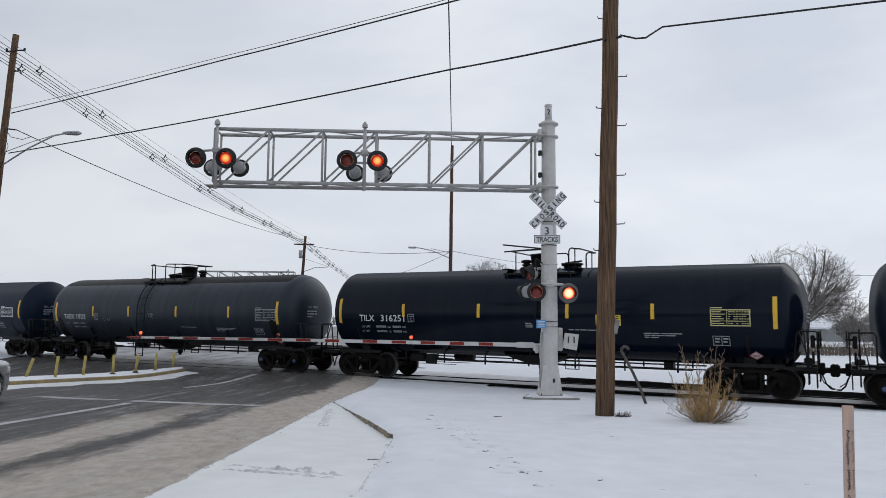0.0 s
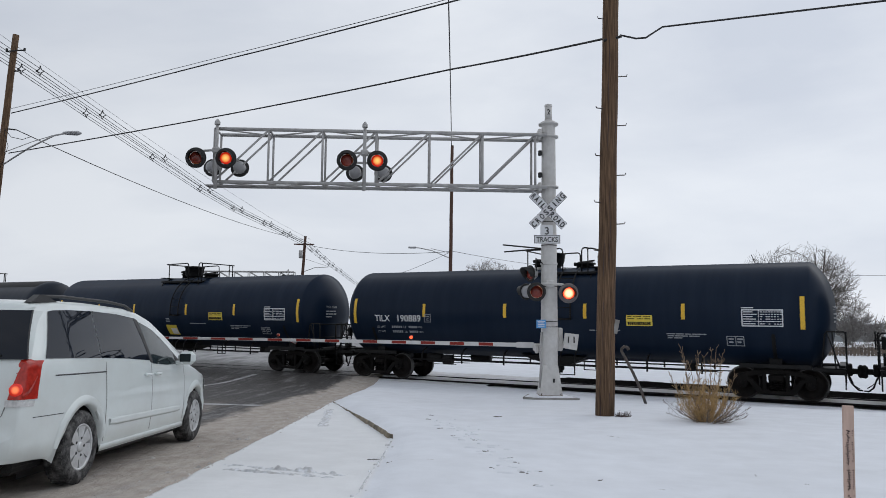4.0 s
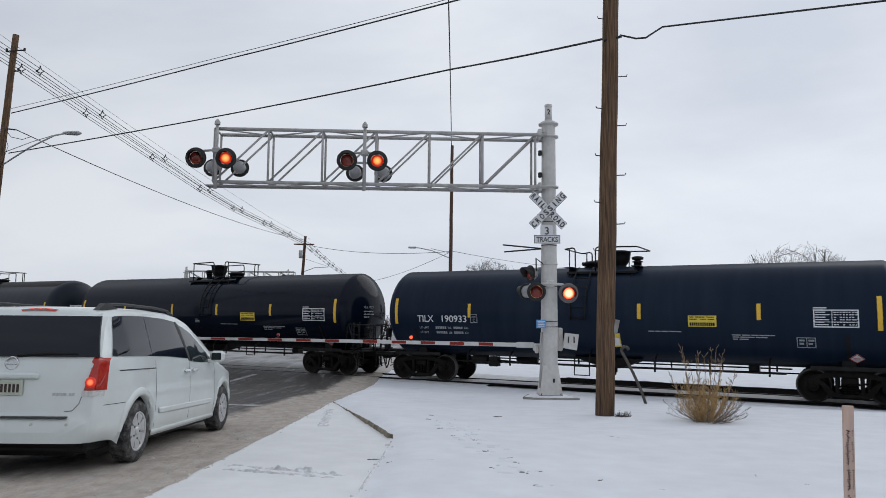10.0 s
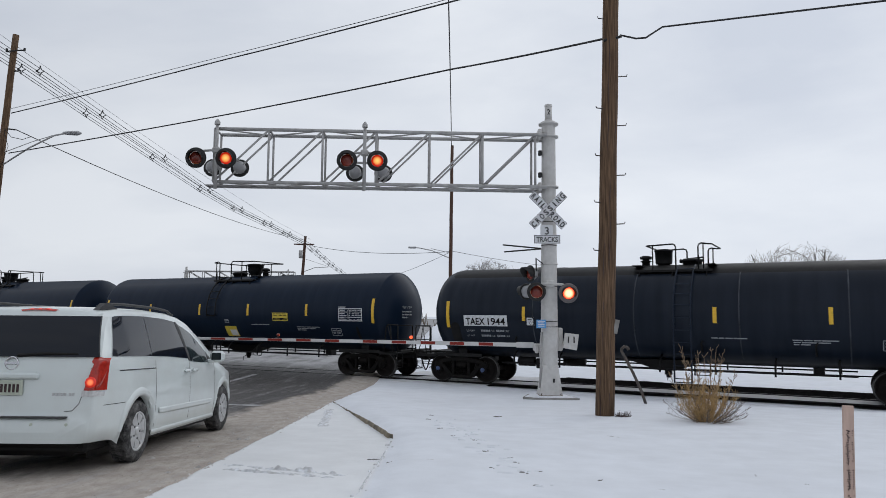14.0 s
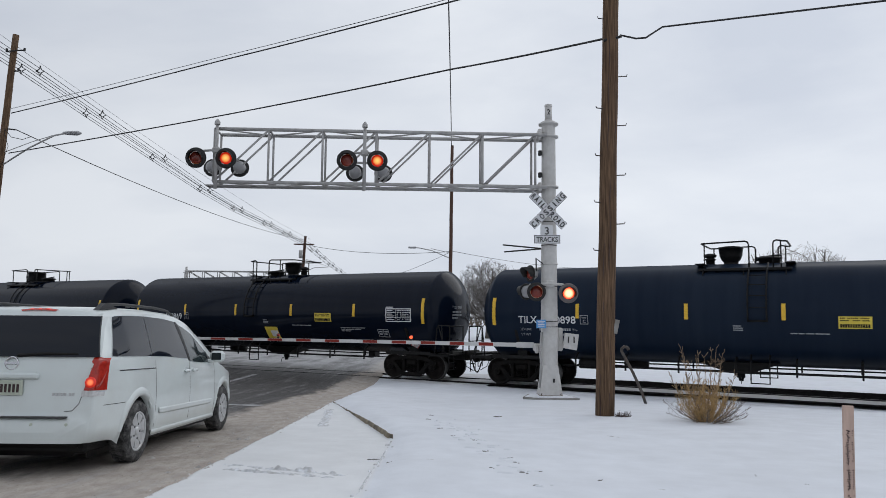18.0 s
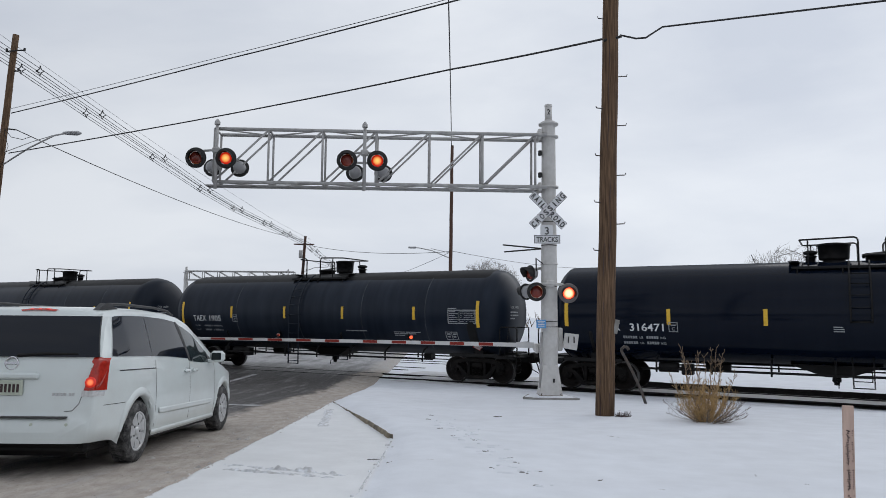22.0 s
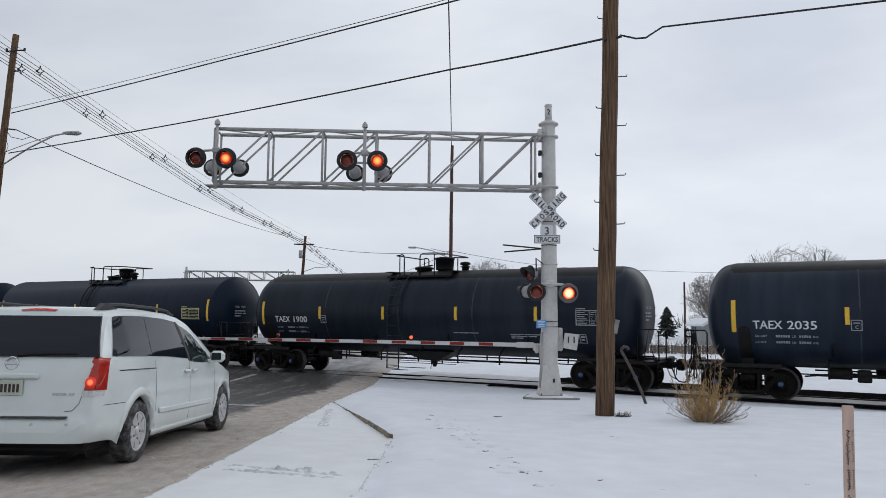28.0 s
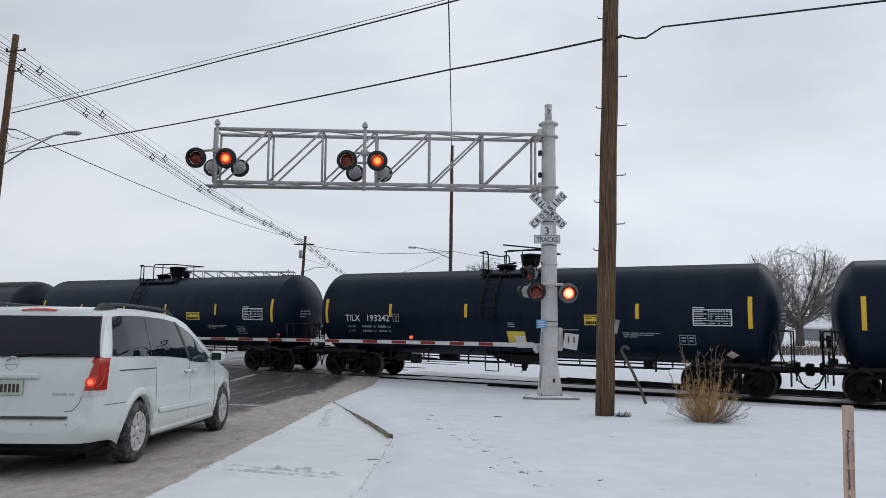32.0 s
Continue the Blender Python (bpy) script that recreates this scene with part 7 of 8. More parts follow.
for i in range(90):
    a = rng.uniform(0, 6.28)
    sprig(m, Vector((rng.uniform(-0.06, 0.10), rng.uniform(-0.06, 0.06), 0)), Vector((math.cos(a) * 0.8, math.sin(a) * 0.8, rng.uniform(0.2, 1))).normalized(), rng.uniform(0.08, 0.20), 0.008, 0)
tagged(part("blade_mass", m, INK, tuft), kind="stuff")

# leaning yellow posts along the median
for (bx, by), (tx2, tz2) in zip(((-13.73, 24.3), (-12.9, 24.6), (-12.65, 26.0), (-12.1, 27.1), (-11.64, 28.0), (-11.25, 28.9), (-10.92, 29.9)), ((-13.49, 0.80), (-12.83, 0.87), (-12.59, 0.81), (-12.08, 0.80), (-11.56, 0.78), (-11.21, 0.77), (-10.9, 0.74))):
    po = thing("delineator_post", "leaning yellow plastic marker post on the median", "marker post", "median marker posts", at=Matrix.Translation((bx, by, 0.09)))
    part("post", M().tube([(0, 0, 0), (tx2 - bx, 0, tz2 - 0.09)], 0.050, 10), POST_YELLOW, po)
    part("foot", M().lathe([(0, 0.11), (0.03, 0.10), (0.05, 0.06)], 12, Matrix.Rotation(radians(-90), 4, "Y")), PLASTIC, po)


# ---- background beyond the tracks ----
def branch(m, rng, p, d, length, r, depth, crown, shoots):
    """One crooked branch with shoots all along it, kept inside the crown."""
    pts, rs = [p], [r]
    k = 5 if depth else 3
    mid, rad = crown
    for i in range(k):
        d = (d + Vector((rng.uniform(-1, 1), rng.uniform(-1, 1), rng.uniform(-1, 1))) * 0.27 + Vector((0, 0, 0.08))).normalized()
        q = pts[-1] + d * length / k
        e = q - mid
        if (e.x / rad.x) ** 2 + (e.y / rad.x) ** 2 + (e.z / rad.z) ** 2 > rng.uniform(0.82, 1.12) and q.z > mid.z - rad.z * 0.8:
            break
        pts.append(q)
        rs.append(max(0.010, r * (1 - 0.70 * (i + 1) / k)))
    if len(pts) < 2:
        return
    m.tube(pts, rs, 5 if r > 0.05 else 3, caps=False)
    if depth == 0:
        return
    for i in range(1, len(pts)):
        for _ in range(shoots if depth > 2 else 2 if depth > 1 and i > 1 or i > 3 else 1):
            t = (pts[i] - pts[i - 1]).normalized()
            e = (t * 0.75 + Vector((rng.uniform(-1, 1), rng.uniform(-1, 1), rng.uniform(-0.7, 0.8))) * 0.85).normalized()
            branch(m, rng, pts[i - 1].lerp(pts[i], rng.random()), e, length * rng.uniform(0.34, 0.60), max(0.009, rs[i] * 0.55), depth - 1, crown, shoots)


def bare_tree(label, foot, trunk, wide, high, r, seed, limbs=11, shoots=2, material=BARK, fine=BARK_PALE):
    """A leafless tree: a trunk that forks into limbs and fills a rounded crown, wide across and high in all."""
    rng = random.Random(seed)
    tree = thing("bare_tree", label, "tree", "bare winter trees", at=Matrix.Translation(foot))
    part("trunk", M().tube([(0, 0, -0.2), (0.05, 0, trunk * 0.5), (0.02, 0, trunk)], [r * 1.25, r, r * 0.95], 10), material, tree)
    low = trunk * 0.55
    crown = Vector((0, 0, (low + high) / 2)), Vector((wide / 2, wide / 2, (high - low) / 2))
    for i in range(limbs):
        a = 2.4 * i + rng.uniform(-0.3, 0.3)
        lean = 2.4 * ((i + 0.5) / limbs) ** 0.9
        d = Vector((math.cos(a) * lean, math.sin(a) * lean, 0.9)).normalized()
        m = M()
        branch(m, rng, Vector((0.02, 0, trunk * rng.uniform(0.8, 1.0))), d, math.hypot(wide / 2 * d.xy.length, (high - trunk) * d.z) * rng.uniform(1.05, 1.3), r * 0.34, 3, crown, shoots)
        part("limb", m, fine if i % 2 else material, tree)
    return tree


bare_tree("large bare tree with spreading fine branches", (34.1, 70.0, -0.15), 1.9, 11.6, 9.9, 0.36, 3, 15, 2)
bare_tree("bare tree with a rounded crown", (5.3, 85.0, -0.15), 2.4, 8.4, 9.3, 0.30, 8, 18, 2)
bare_tree("broad bare tree behind the house with frosted branches", (36.0, 95.0, -0.15), 1.6, 10.0, 8.7, 0.33, 12, 16, 2, BARK_PALE)
bare_tree("bushy bare tree by the fence", (33.5, 60.0, -0.15), 0.5, 3.6, 2.6, 0.08, 17, 5, 2, BARK_PALE)
bare_tree("bushy bare tree by the fence", (37.5, 63.0, -0.15), 0.5, 3.8, 2.3, 0.08, 23, 5, 2, BARK_PALE)
bare_tree("bare tree with a rounded crown", (41.0, 74.0, -0.15), 1.3, 5.2, 4.9, 0.16, 29, 6, 2, BARK_PALE)


def spruce(foot, h, r, seed):
    rng = random.Random(seed)
    t = thing("spruce_tree", "dark narrow spruce tree", "tree", "dark spruces", at=Matrix.Translation(foot))
    part("trunk", M().tube([(0, 0, -0.1), (0, 0, h)], [0.12, 0.02], 6), BARK, t)
    m = M()
    for i in range(430):
        q = rng.random() ** 0.8
        z = h * (0.08 + 0.92 * q)
        rr = r * (1 - q) ** 0.55 * rng.uniform(0.35, 1.15) * (1 + 0.35 * noise.noise((z * 1.9, seed, 0))) + 0.08
        a = rng.uniform(0, 6.28)
        c, s = math.cos(a), math.sin(a)
        w = 0.10 + 0.12 * (1 - q)
        m.add([(c * rr * 0.2, s * rr * 0.2, z + 0.08), (c * rr * 0.7 - s * w, s * rr * 0.7 + c * w, z - 0.05), (c * rr, s * rr, z - 0.22), (c * rr * 0.7 + s * w, s * rr * 0.7 - c * w, z - 0.05), (c * rr * 0.6, s * rr * 0.6, z - 0.2)], [(0, 1, 2, 3), (1, 4, 2), (4, 3, 2)], False)
    part("needles", m, NEEDLES, t)


spruce((33.75, 80.5, -0.15), 3.9, 1.0, 2)
spruce((34.9, 79.5, -0.15), 2.4, 0.8, 4)
spruce((27.6, 90.0, -0.15), 3.9, 1.4, 6)
bare_tree("slender bare tree beyond the yard", (22.3, 86.0, -0.15), 0.8, 4.2, 5.4, 0.14, 41, 7, 2)
bare_tree("slender bare tree beyond the yard", (25.2, 92.0, -0.15), 0.8, 4.5, 5.0, 0.14, 43, 7, 2)
bare_tree("slender bare tree beyond the yard", (19.0, 95.0, -0.15), 0.8, 4.5, 4.6, 0.14, 47, 7, 2)


def house(label, at, w, depth, eave, ridge, siding, windows, turn=0.0):
    """A small gabled house; its gable end faces local -y."""
    h = thing("house", label, "house", "houses beyond the tracks", at=Matrix.Translation(at) @ Matrix.Rotation(radians(turn), 4, "Z"))
    wall = M().prism([(-w / 2, -0.3), (w / 2, -0.3), (w / 2, eave), (0, ridge), (-w / 2, eave)], -depth / 2, depth / 2)
    part("wall", wall, siding, h)
    for s in (-1, 1):
        o = 0.35
        n = Vector((ridge - eave, 0, w / 2)).normalized()
        x0, z0 = s * (w / 2 + o), eave - o * (ridge - eave) / (w / 2)
        m = M()
        m.add([(x0, y, z0 + q) for y in (-depth / 2 - o, depth / 2 + o) for q in (0.02, 0.20)] + [(0, y, ridge + 0.02 + q) for y in (-depth / 2 - o, depth / 2 + o) for q in (0.0, 0.18)], [(0, 1, 3, 2), (4, 6, 7, 5), (1, 5, 7, 3), (0, 2, 6, 4), (0, 4, 5, 1), (2, 3, 7, 6)])
        part("roof", m, SNOW_CLEAN, h, "snow-covered roof slope")
        m = M()
        m.add([(x0, -depth / 2 - o - 0.03, z0 - 0.1), (x0, -depth / 2 - o - 0.03, z0 + 0.03), (0, -depth / 2 - o - 0.03, ridge + 0.03), (0, -depth / 2 - o - 0.03, ridge - 0.10)], [(0, 1, 2, 3)])
        part("verge_board", m, TRIM_WHITE, h)
    for x, z, ww, hh in windows:
        fr = part("window", M().box((x, -depth / 2 - 0.03, z), (ww, 0.08, hh), 0.01), TRIM_WHITE, h)
        part("pane", M().box((x, -depth / 2 - 0.075, z + hh / 4 - 0.01), (ww - 0.16, 0.01, hh / 2 - 0.10)), PANE, fr)
        part("pane", M().box((x, -depth / 2 - 0.075, z - hh / 4 + 0.01), (ww - 0.16, 0.01, hh / 2 - 0.10)), PANE, fr)
    for i in range(int((eave + 0.2) / 0.22)):
        part("siding_board", shared("siding_board/%s%.1f" % (siding.name, w), lambda: M().box((0, 0, 0), (w + 0.02, 0.02, 0.19), 0.005), siding), siding, h, at=Matrix.Translation((0, -depth / 2 - 0.008, -0.1 + i * 0.22)) @ Matrix.Rotation(radians(-3), 4, "X"))
    return h


house("small teal-grey house with a snow-covered gabled roof", (29.6, 73.6, -0.15), 3.1, 5.0, 1.05, 1.90, SIDING_GREEN, ((0.0, 1.38, 0.32, 0.42), (-0.75, 0.70, 0.55, 0.6), (0.75, 0.70, 0.55, 0.6)), -38)
house("pale grey shed with a snowy roof", (24.9, 70.0, -0.15), 1.35, 2.0, 1.95, 2.35, SIDING, (), 15)
house("small pale house behind the fence", (47.0, 88.0, -0.15), 6.0, 6.0, 1.5, 2.6, SIDING, ((-1.5, 1.1, 1.0, 1.0), (1.5, 1.1, 1.0, 1.0)), 8)
red = thing("board_shed", "low faded red board bin by the fence", "shed", at=Matrix.Translation((20.9, 50.6, -0.15)))
part("wall", M().box((0, 0, 0.26), (1.1, 0.6, 0.62), 0.02), BRICK_RED, red)
part("roof", M().box((0, 0, 0.60), (1.25, 0.75, 0.07), 0.03), SNOW_CLEAN, red, "snow-covered roof")

# board fence and brush along the far edge of the yard
rng = random.Random(31)
fence = thing("board_fence", "low weathered board fence along the yard", "fence")
A, B2 = Vector((12.0, 52.5, -0.15)), Vector((48.0, 50.0, -0.15))
n = 150
for i in range(n):
    p = A.lerp(B2, i / n)
    part("board", shared("board/%d" % (i % 4), lambda: M().box((0, 0, 0.27), (0.20, 0.03, 0.54 + 0.03 * (i % 4)), 0.005), FENCE_WOOD), FENCE_WOOD, fence, at=Matrix.Translation(p) @ Matrix.Rotation(radians(rng.uniform(-2, 2)), 4, "Y"))
for z in (0.16, 0.42):
    part("rail", M().box(((A.x + B2.x) / 2, (A.y + B2.y) / 2 + 0.05, z - 0.15), ((B2 - A).length, 0.05, 0.09), 0, None), FENCE_WOOD, fence)
m = M()
for i in range(1500):
    t = rng.random()
    p = A.lerp(B2, t) + Vector((0, rng.uniform(-1.4, 8), 0))
    d = Vector((rng.uniform(-0.6, 0.6), rng.uniform(-0.6, 0.6), 1)).normalized()
    h = rng.uniform(0.3, 1.0)
    m.tube([p, p + d * h * 0.5, p + d * h + Vector((rng.uniform(-0.2, 0.2), 0, 0))], [0.02, 0.015, 0.008], 3, caps=False)
tagged(part("winter_brush", m, BRUSH_M), "brown dead weeds and brush along the fence", "brush", kind="stuff")
m = M()
for i in range(220):
    c = Vector((rng.uniform(-160, 200), rng.uniform(180, 260), -0.15))
    for _ in range(7):
        d = Vector((rng.uniform(-0.7, 0.7), rng.uniform(-0.3, 0.3), 1)).normalized()
        h = rng.uniform(1.5, 4.5)
        q = c + Vector((rng.uniform(-2, 2), 0, 0))
        m.tube([q, q + d * h * 0.5, q + d * h], [0.14, 0.10, 0.03], 3, caps=False)
tagged(part("distant_scrub", m, BRUSH_M), "line of distant brown winter scrub", "brush", kind="stuff")


# ---- road vehicles ----
def interp(table, x):
    if x <= table[0][0]:
        return table[0][1]
    for (a, u), (b, v) in zip(table, table[1:]):
        if x <= b:
            return u + (v - u) * (x - a) / (b - a)
    return table[-1][1]


class Shell:
    """A car body given by its roof line, belt line and plan width along its length (x forward, rear bumper at 0)."""

    def __init__(self, top, belt, half, axles, arch, wheel_r, low=0.24, shoulder=0.80, tuck=0.0):
        self.top, self.belt, self.half, self.axles, self.arch, self.wheel_r, self.low, self.shoulder, self.tuck = top, belt, half, axles, arch, wheel_r, low, shoulder, tuck

    def bottom(self, x):
        z = self.low + self.tuck * (1 - min(1.0, x / 0.62) ** 6)
        for a in self.axles:
            if abs(x - a) < self.arch:
                z = max(z, self.wheel_r + math.sqrt(self.arch ** 2 - (x - a) ** 2))
        return min(z, interp(self.top, x) - 0.06)

    def section(self, x):
        w, t, b = interp(self.half, x), interp(self.top, x), self.bottom(x)
        belt = min(interp(self.belt, x), t - 0.035)
        pts = []
        for z, f in ((0.24, 0.955), (0.34, 0.98), (0.48, 0.997), (0.62, 1.0), (0.78, 0.998), (0.92, 0.988)):
            z = min(z, belt - 0.004 * (7 - len(pts)))
            pts.append((w * f, max(z, b)))
        pts.append((w * 0.965, max(belt, b)))
        roof = max(0.0, t - belt)
        k = min(1.0, roof / 0.5)
        sh = 0.93 - (0.93 - self.shoulder) * k
        for q in (0.25, 0.5, 0.75):
            pts.append((w * (0.965 + (sh - 0.965) * q ** 1.15), belt + (roof * 0.90) * q))
        pts.append((w * sh, belt + roof * 0.90))
        pts.append((w * (sh - 0.07), belt + roof * 0.965))
        pts.append((w * (sh - 0.20), belt + roof * 0.99))
        pts.append((w * 0.3, t - 0.002))
        pts.append((0.0, t))
        return pts

    def mesh(self, xs):
        m = M()
        rows = []
        for x in xs:
            s = self.section(x)
            rows.append([(x, -y, z) for y, z in s] + [(x, y, z) for y, z in s[-2::-1]])
        m.grid(rows)
        for r in (rows[0], rows[-1]):
            m.add(r, [tuple(range(len(r)))])
        return m

    def side(self, x, z, off, s):
        p = self.section(x)
        for (y0, z0), (y1, z1) in zip(p, p[1:]):
            if z0 <= z <= z1 and z1 > z0 + 1e-6:
                return (x, s * (y0 + (y1 - y0) * (z - z0) / (z1 - z0) + off), z)
        return (x, s * (p[-5][0] + off), min(z, p[-5][1])) if z > p[-1][1] else (x, s * (p[0][0] + off), z)

    def side_patch(self, outline, s, off=0.006, n=10, k=6):
        """A panel on the side: outline gives (x, low z, high z) rows."""
        m = M()
        rows = []
        for i in range(n + 1):
            x = outline[0][0] + (outline[-1][0] - outline[0][0]) * i / n
            a = interp([(o[0], o[1]) for o in outline], x)
            b = interp([(o[0], o[2]) for o in outline], x)
            rows.append([self.side(x, a, -0.004, s)] + [self.side(x, a + (b - a) * j / k, off, s) for j in range(k + 1)] + [self.side(x, b, -0.004, s)])
        m.grid(rows)
        return m

    def pane(self, rear, front, low, high, s, n=16, k=8, off=0.006):
        """A window pane on the side; rear and front give the x of its edges at the sill and at the top, low and high its sill and top lines."""
        rows = []
        for i in range(n + 1):
            u = i / n
            row = []
            for j in range(k + 1):
                q = j / k
                x = (rear[0] + (rear[1] - rear[0]) * q) * (1 - u) + (front[0] + (front[1] - front[0]) * q) * u
                a, b = interp(low, x), interp(high, x)
                row.append(self.side(x, a + (b - a) * q, off, s))
            rows.append(row)
        return M().grid(rows)

    def rear_x(self, y, z):
        """Where the rear of the body stands at this half width and height."""
        for i in range(160):
            x = 0.004 * i
            p = self.section(x)
            if z > p[-1][1]:
                continue
            w = 0.0
            for (y0, z0), (y1, z1) in zip(p, p[1:]):
                if z0 <= z <= z1 and z1 > z0 + 1e-6:
                    w = y0 + (y1 - y0) * (z - z0) / (z1 - z0)
                    break
            if w >= y:
                return x
        return 0.64

    def rear_patch(self, y0, y1, z_low, z_high, off=0.010, n=10, k=8, lean0=0.0, lean1=0.0):
        """A panel on the rear that may wrap round the corner, from z_low to z_high; its two edges move by lean0 and lean1 towards the top."""
        m = M()
        rows = []
        for i in range(n + 1):
            row = []
            for j in range(k + 1):
                q = j / k
                z = z_low + (z_high - z_low) * q
                y = (y0 + lean0 * q) + (y1 + lean1 * q - y0 - lean0 * q) * i / n
                x = self.rear_x(abs(y), z)
                t = min(1.0, max(0.0, (x - 0.12) / 0.22)) if abs(y) > 0.8 else 0.0
                row.append((x - off * (1 - t), y + math.copysign(off * t, y), z))
            rows.append(row)
        return m.grid(rows)

    def top_patch(self, x0, x1, f, off=0.006, n=8):
        """A panel on the roof line surface (windscreen, rear window): f gives the half width at each x."""
        m = M()
        rows = []
        for i in range(n + 1):
            x = x0 + (x1 - x0) * i / n
            sl = (interp(self.top, x + 0.01) - interp(self.top, x - 0.01)) / 0.02
            nx, nz = -sl / math.hypot(sl, 1), 1 / math.hypot(sl, 1)
            w = f(x)
            row = []
            for j in range(-4, 5):
                y = w * j / 4
                drop = 0.012 * (j / 4) ** 2
                row.append((x + nx * off, y, interp(self.top, x) - drop + nz * off))
            rows.append(row)
        m.grid(rows)
        return m


def wheel_mesh(r, w):
    tyre = M().lathe([(-w * 0.42, r * 0.64), (-w * 0.5, r * 0.70), (-w * 0.5, r * 0.86), (-w * 0.42, r * 0.96), (-w * 0.3, r), (w * 0.3, r), (w * 0.42, r * 0.96), (w * 0.5, r * 0.86), (w * 0.5, r * 0.70), (w * 0.42, r * 0.64)], 36, Matrix.Rotation(radians(90), 4, "Z"))
    for i in range(40):
        a = 2 * math.pi * i / 40
        for y in (-w * 0.22, w * 0.22):
            tyre.box((0, 0, 0), (0.018, w * 0.3, 0.012), 0, Matrix.Rotation(a, 4, "Y") @ Matrix.Translation((0, y, r)) @ Matrix.Rotation(0.3, 4, "Z"))
    rim = M().lathe([(w * 0.40, r * 0.655), (w * 0.45, r * 0.64), (w * 0.40, r * 0.58), (w * 0.05, r * 0.56), (-w * 0.3, r * 0.6)], 36, Matrix.Rotation(radians(90), 4, "Z"))
    spokes = []
    for i in range(7):
        s = M()
        a = 2 * math.pi * i / 7
        T = Matrix.Rotation(a, 4, "Y")
        s.add([(-0.036, w * 0.36, 0.05), (0.036, w * 0.36, 0.05), (0.072, w * 0.40, r * 0.6), (-0.072, w * 0.40, r * 0.6), (-0.036, w * 0.22, 0.05), (0.036, w * 0.22, 0.05), (0.072, w * 0.26, r * 0.6), (-0.072, w * 0.26, r * 0.6)], [(0, 1, 2, 3), (4, 7, 6, 5), (0, 4, 5, 1), (1, 5, 6, 2), (2, 6, 7, 3), (3, 7, 4, 0)], False, T)
        spokes.append(s)
    hub = M().lathe([(w * 0.30, 0.055), (w * 0.40, 0.05), (w * 0.43, 0.03), (w * 0.43, 0.0)], 16, Matrix.Rotation(radians(90), 4, "Z"))
    back = M().lathe([(w * 0.02, r * 0.6), (w * 0.02, 0.0)], 24, Matrix.Rotation(radians(90), 4, "Z"))
    return tyre, rim, spokes, hub, back


def add_wheels(car, shell, track_half, r, w, snowy=True):
    out = []
    tyre, rim, spokes, hub, back = wheel_mesh(r, w)
    meshes = {}
    for i, x in enumerate(shell.axles):
        for s in (-1, 1):
            at = Matrix.Translation((x, s * track_half, r))
            wh = part("wheel", shared("wheel/%s" % car.name, lambda: back, PLASTIC), None, car, at=at)
            face_out = Matrix.Identity(4) if s > 0 else Matrix.Rotation(math.pi, 4, "Z")
            part("tyre", shared("tyre/%s" % car.name, lambda: tyre, RUBBER), None, wh)
            part("rim", shared("rim/%s" % car.name, lambda: rim, ALLOY), None, wh, "dull alloy rim", at=face_out)
            for q, sp in enumerate(spokes):
                part("spoke", shared("spoke/%s%d" % (car.name, q), lambda: sp, ALLOY), None, wh, at=face_out)
            part("hub_cap", shared("hub_cap/%s" % car.name, lambda: hub, ALLOY), None, wh, at=face_out)
            for q in range(5):
                part("wheel_nut", shared("wheel_nut/%s%d" % (car.name, q), lambda: M().tube([(0.085 * math.cos(q * 1.2566), w * 0.36, 0.085 * math.sin(q * 1.2566)), (0.085 * math.cos(q * 1.2566), w * 0.385, 0.085 * math.sin(q * 1.2566))], 0.014, 8), PLASTIC), None, wh, at=face_out)
            out.append((wh, at))
    return out


VAN_TOP = [(0.0, 0.44), (0.006, 0.50), (0.02, 0.56), (0.06, 0.60), (0.075, 0.66), (0.085, 0.95), (0.105, 1.13), (0.16, 1.30), (0.23, 1.48), (0.30, 1.63), (0.34, 1.70), (0.42, 1.735), (0.8, 1.765), (1.6, 1.785), (2.3, 1.775), (2.75, 1.735), (3.05, 1.66), (3.4, 1.50), (3.8, 1.28), (4.12, 1.10), (4.22, 1.055), (4.6, 0.97), (4.9, 0.87), (5.05, 0.76), (5.13, 0.62), (5.18, 0.45)]
VAN_BELT = [(0.0, 1.17), (1.0, 1.175), (2.0, 1.15), (3.2, 1.10), (4.2, 1.03)]
VAN_HALF = [(0.0, 0.58), (0.006, 0.70), (0.02, 0.79), (0.045, 0.85), (0.09, 0.892), (0.15, 0.918), (0.35, 0.96), (0.8, 0.99), (3.6, 1.0), (4.4, 0.985), (4.75, 0.95), (4.98, 0.88), (5.11, 0.76), (5.18, 0.58)]
van_shell = Shell(VAN_TOP, VAN_BELT, VAN_HALF, (1.04, 4.31), 0.41, 0.345, tuck=0.09)
van_xs = sorted(set([0.0, 0.003, 0.006, 0.012, 0.02, 0.03, 0.045, 0.06, 0.075, 0.085, 0.105, 0.13, 0.16, 0.2, 0.23, 0.27, 0.30, 0.34, 0.38, 0.42, 0.5] + [0.6 + 0.04 * i for i in range(23)] + [1.6 + 0.14 * i for i in range(15)] + [3.7 + 0.04 * i for i in range(24)] + [4.66, 4.72, 4.8, 4.87, 4.93, 4.98, 5.03, 5.07, 5.1, 5.13, 5.155, 5.17, 5.18]))
van = thing("minivan", "white minivan with dark windows and lit brake lamps", "van")
part("body", van_shell.mesh(van_xs), VAN_WHITE, van, "white painted body with road grime")
S = van_shell
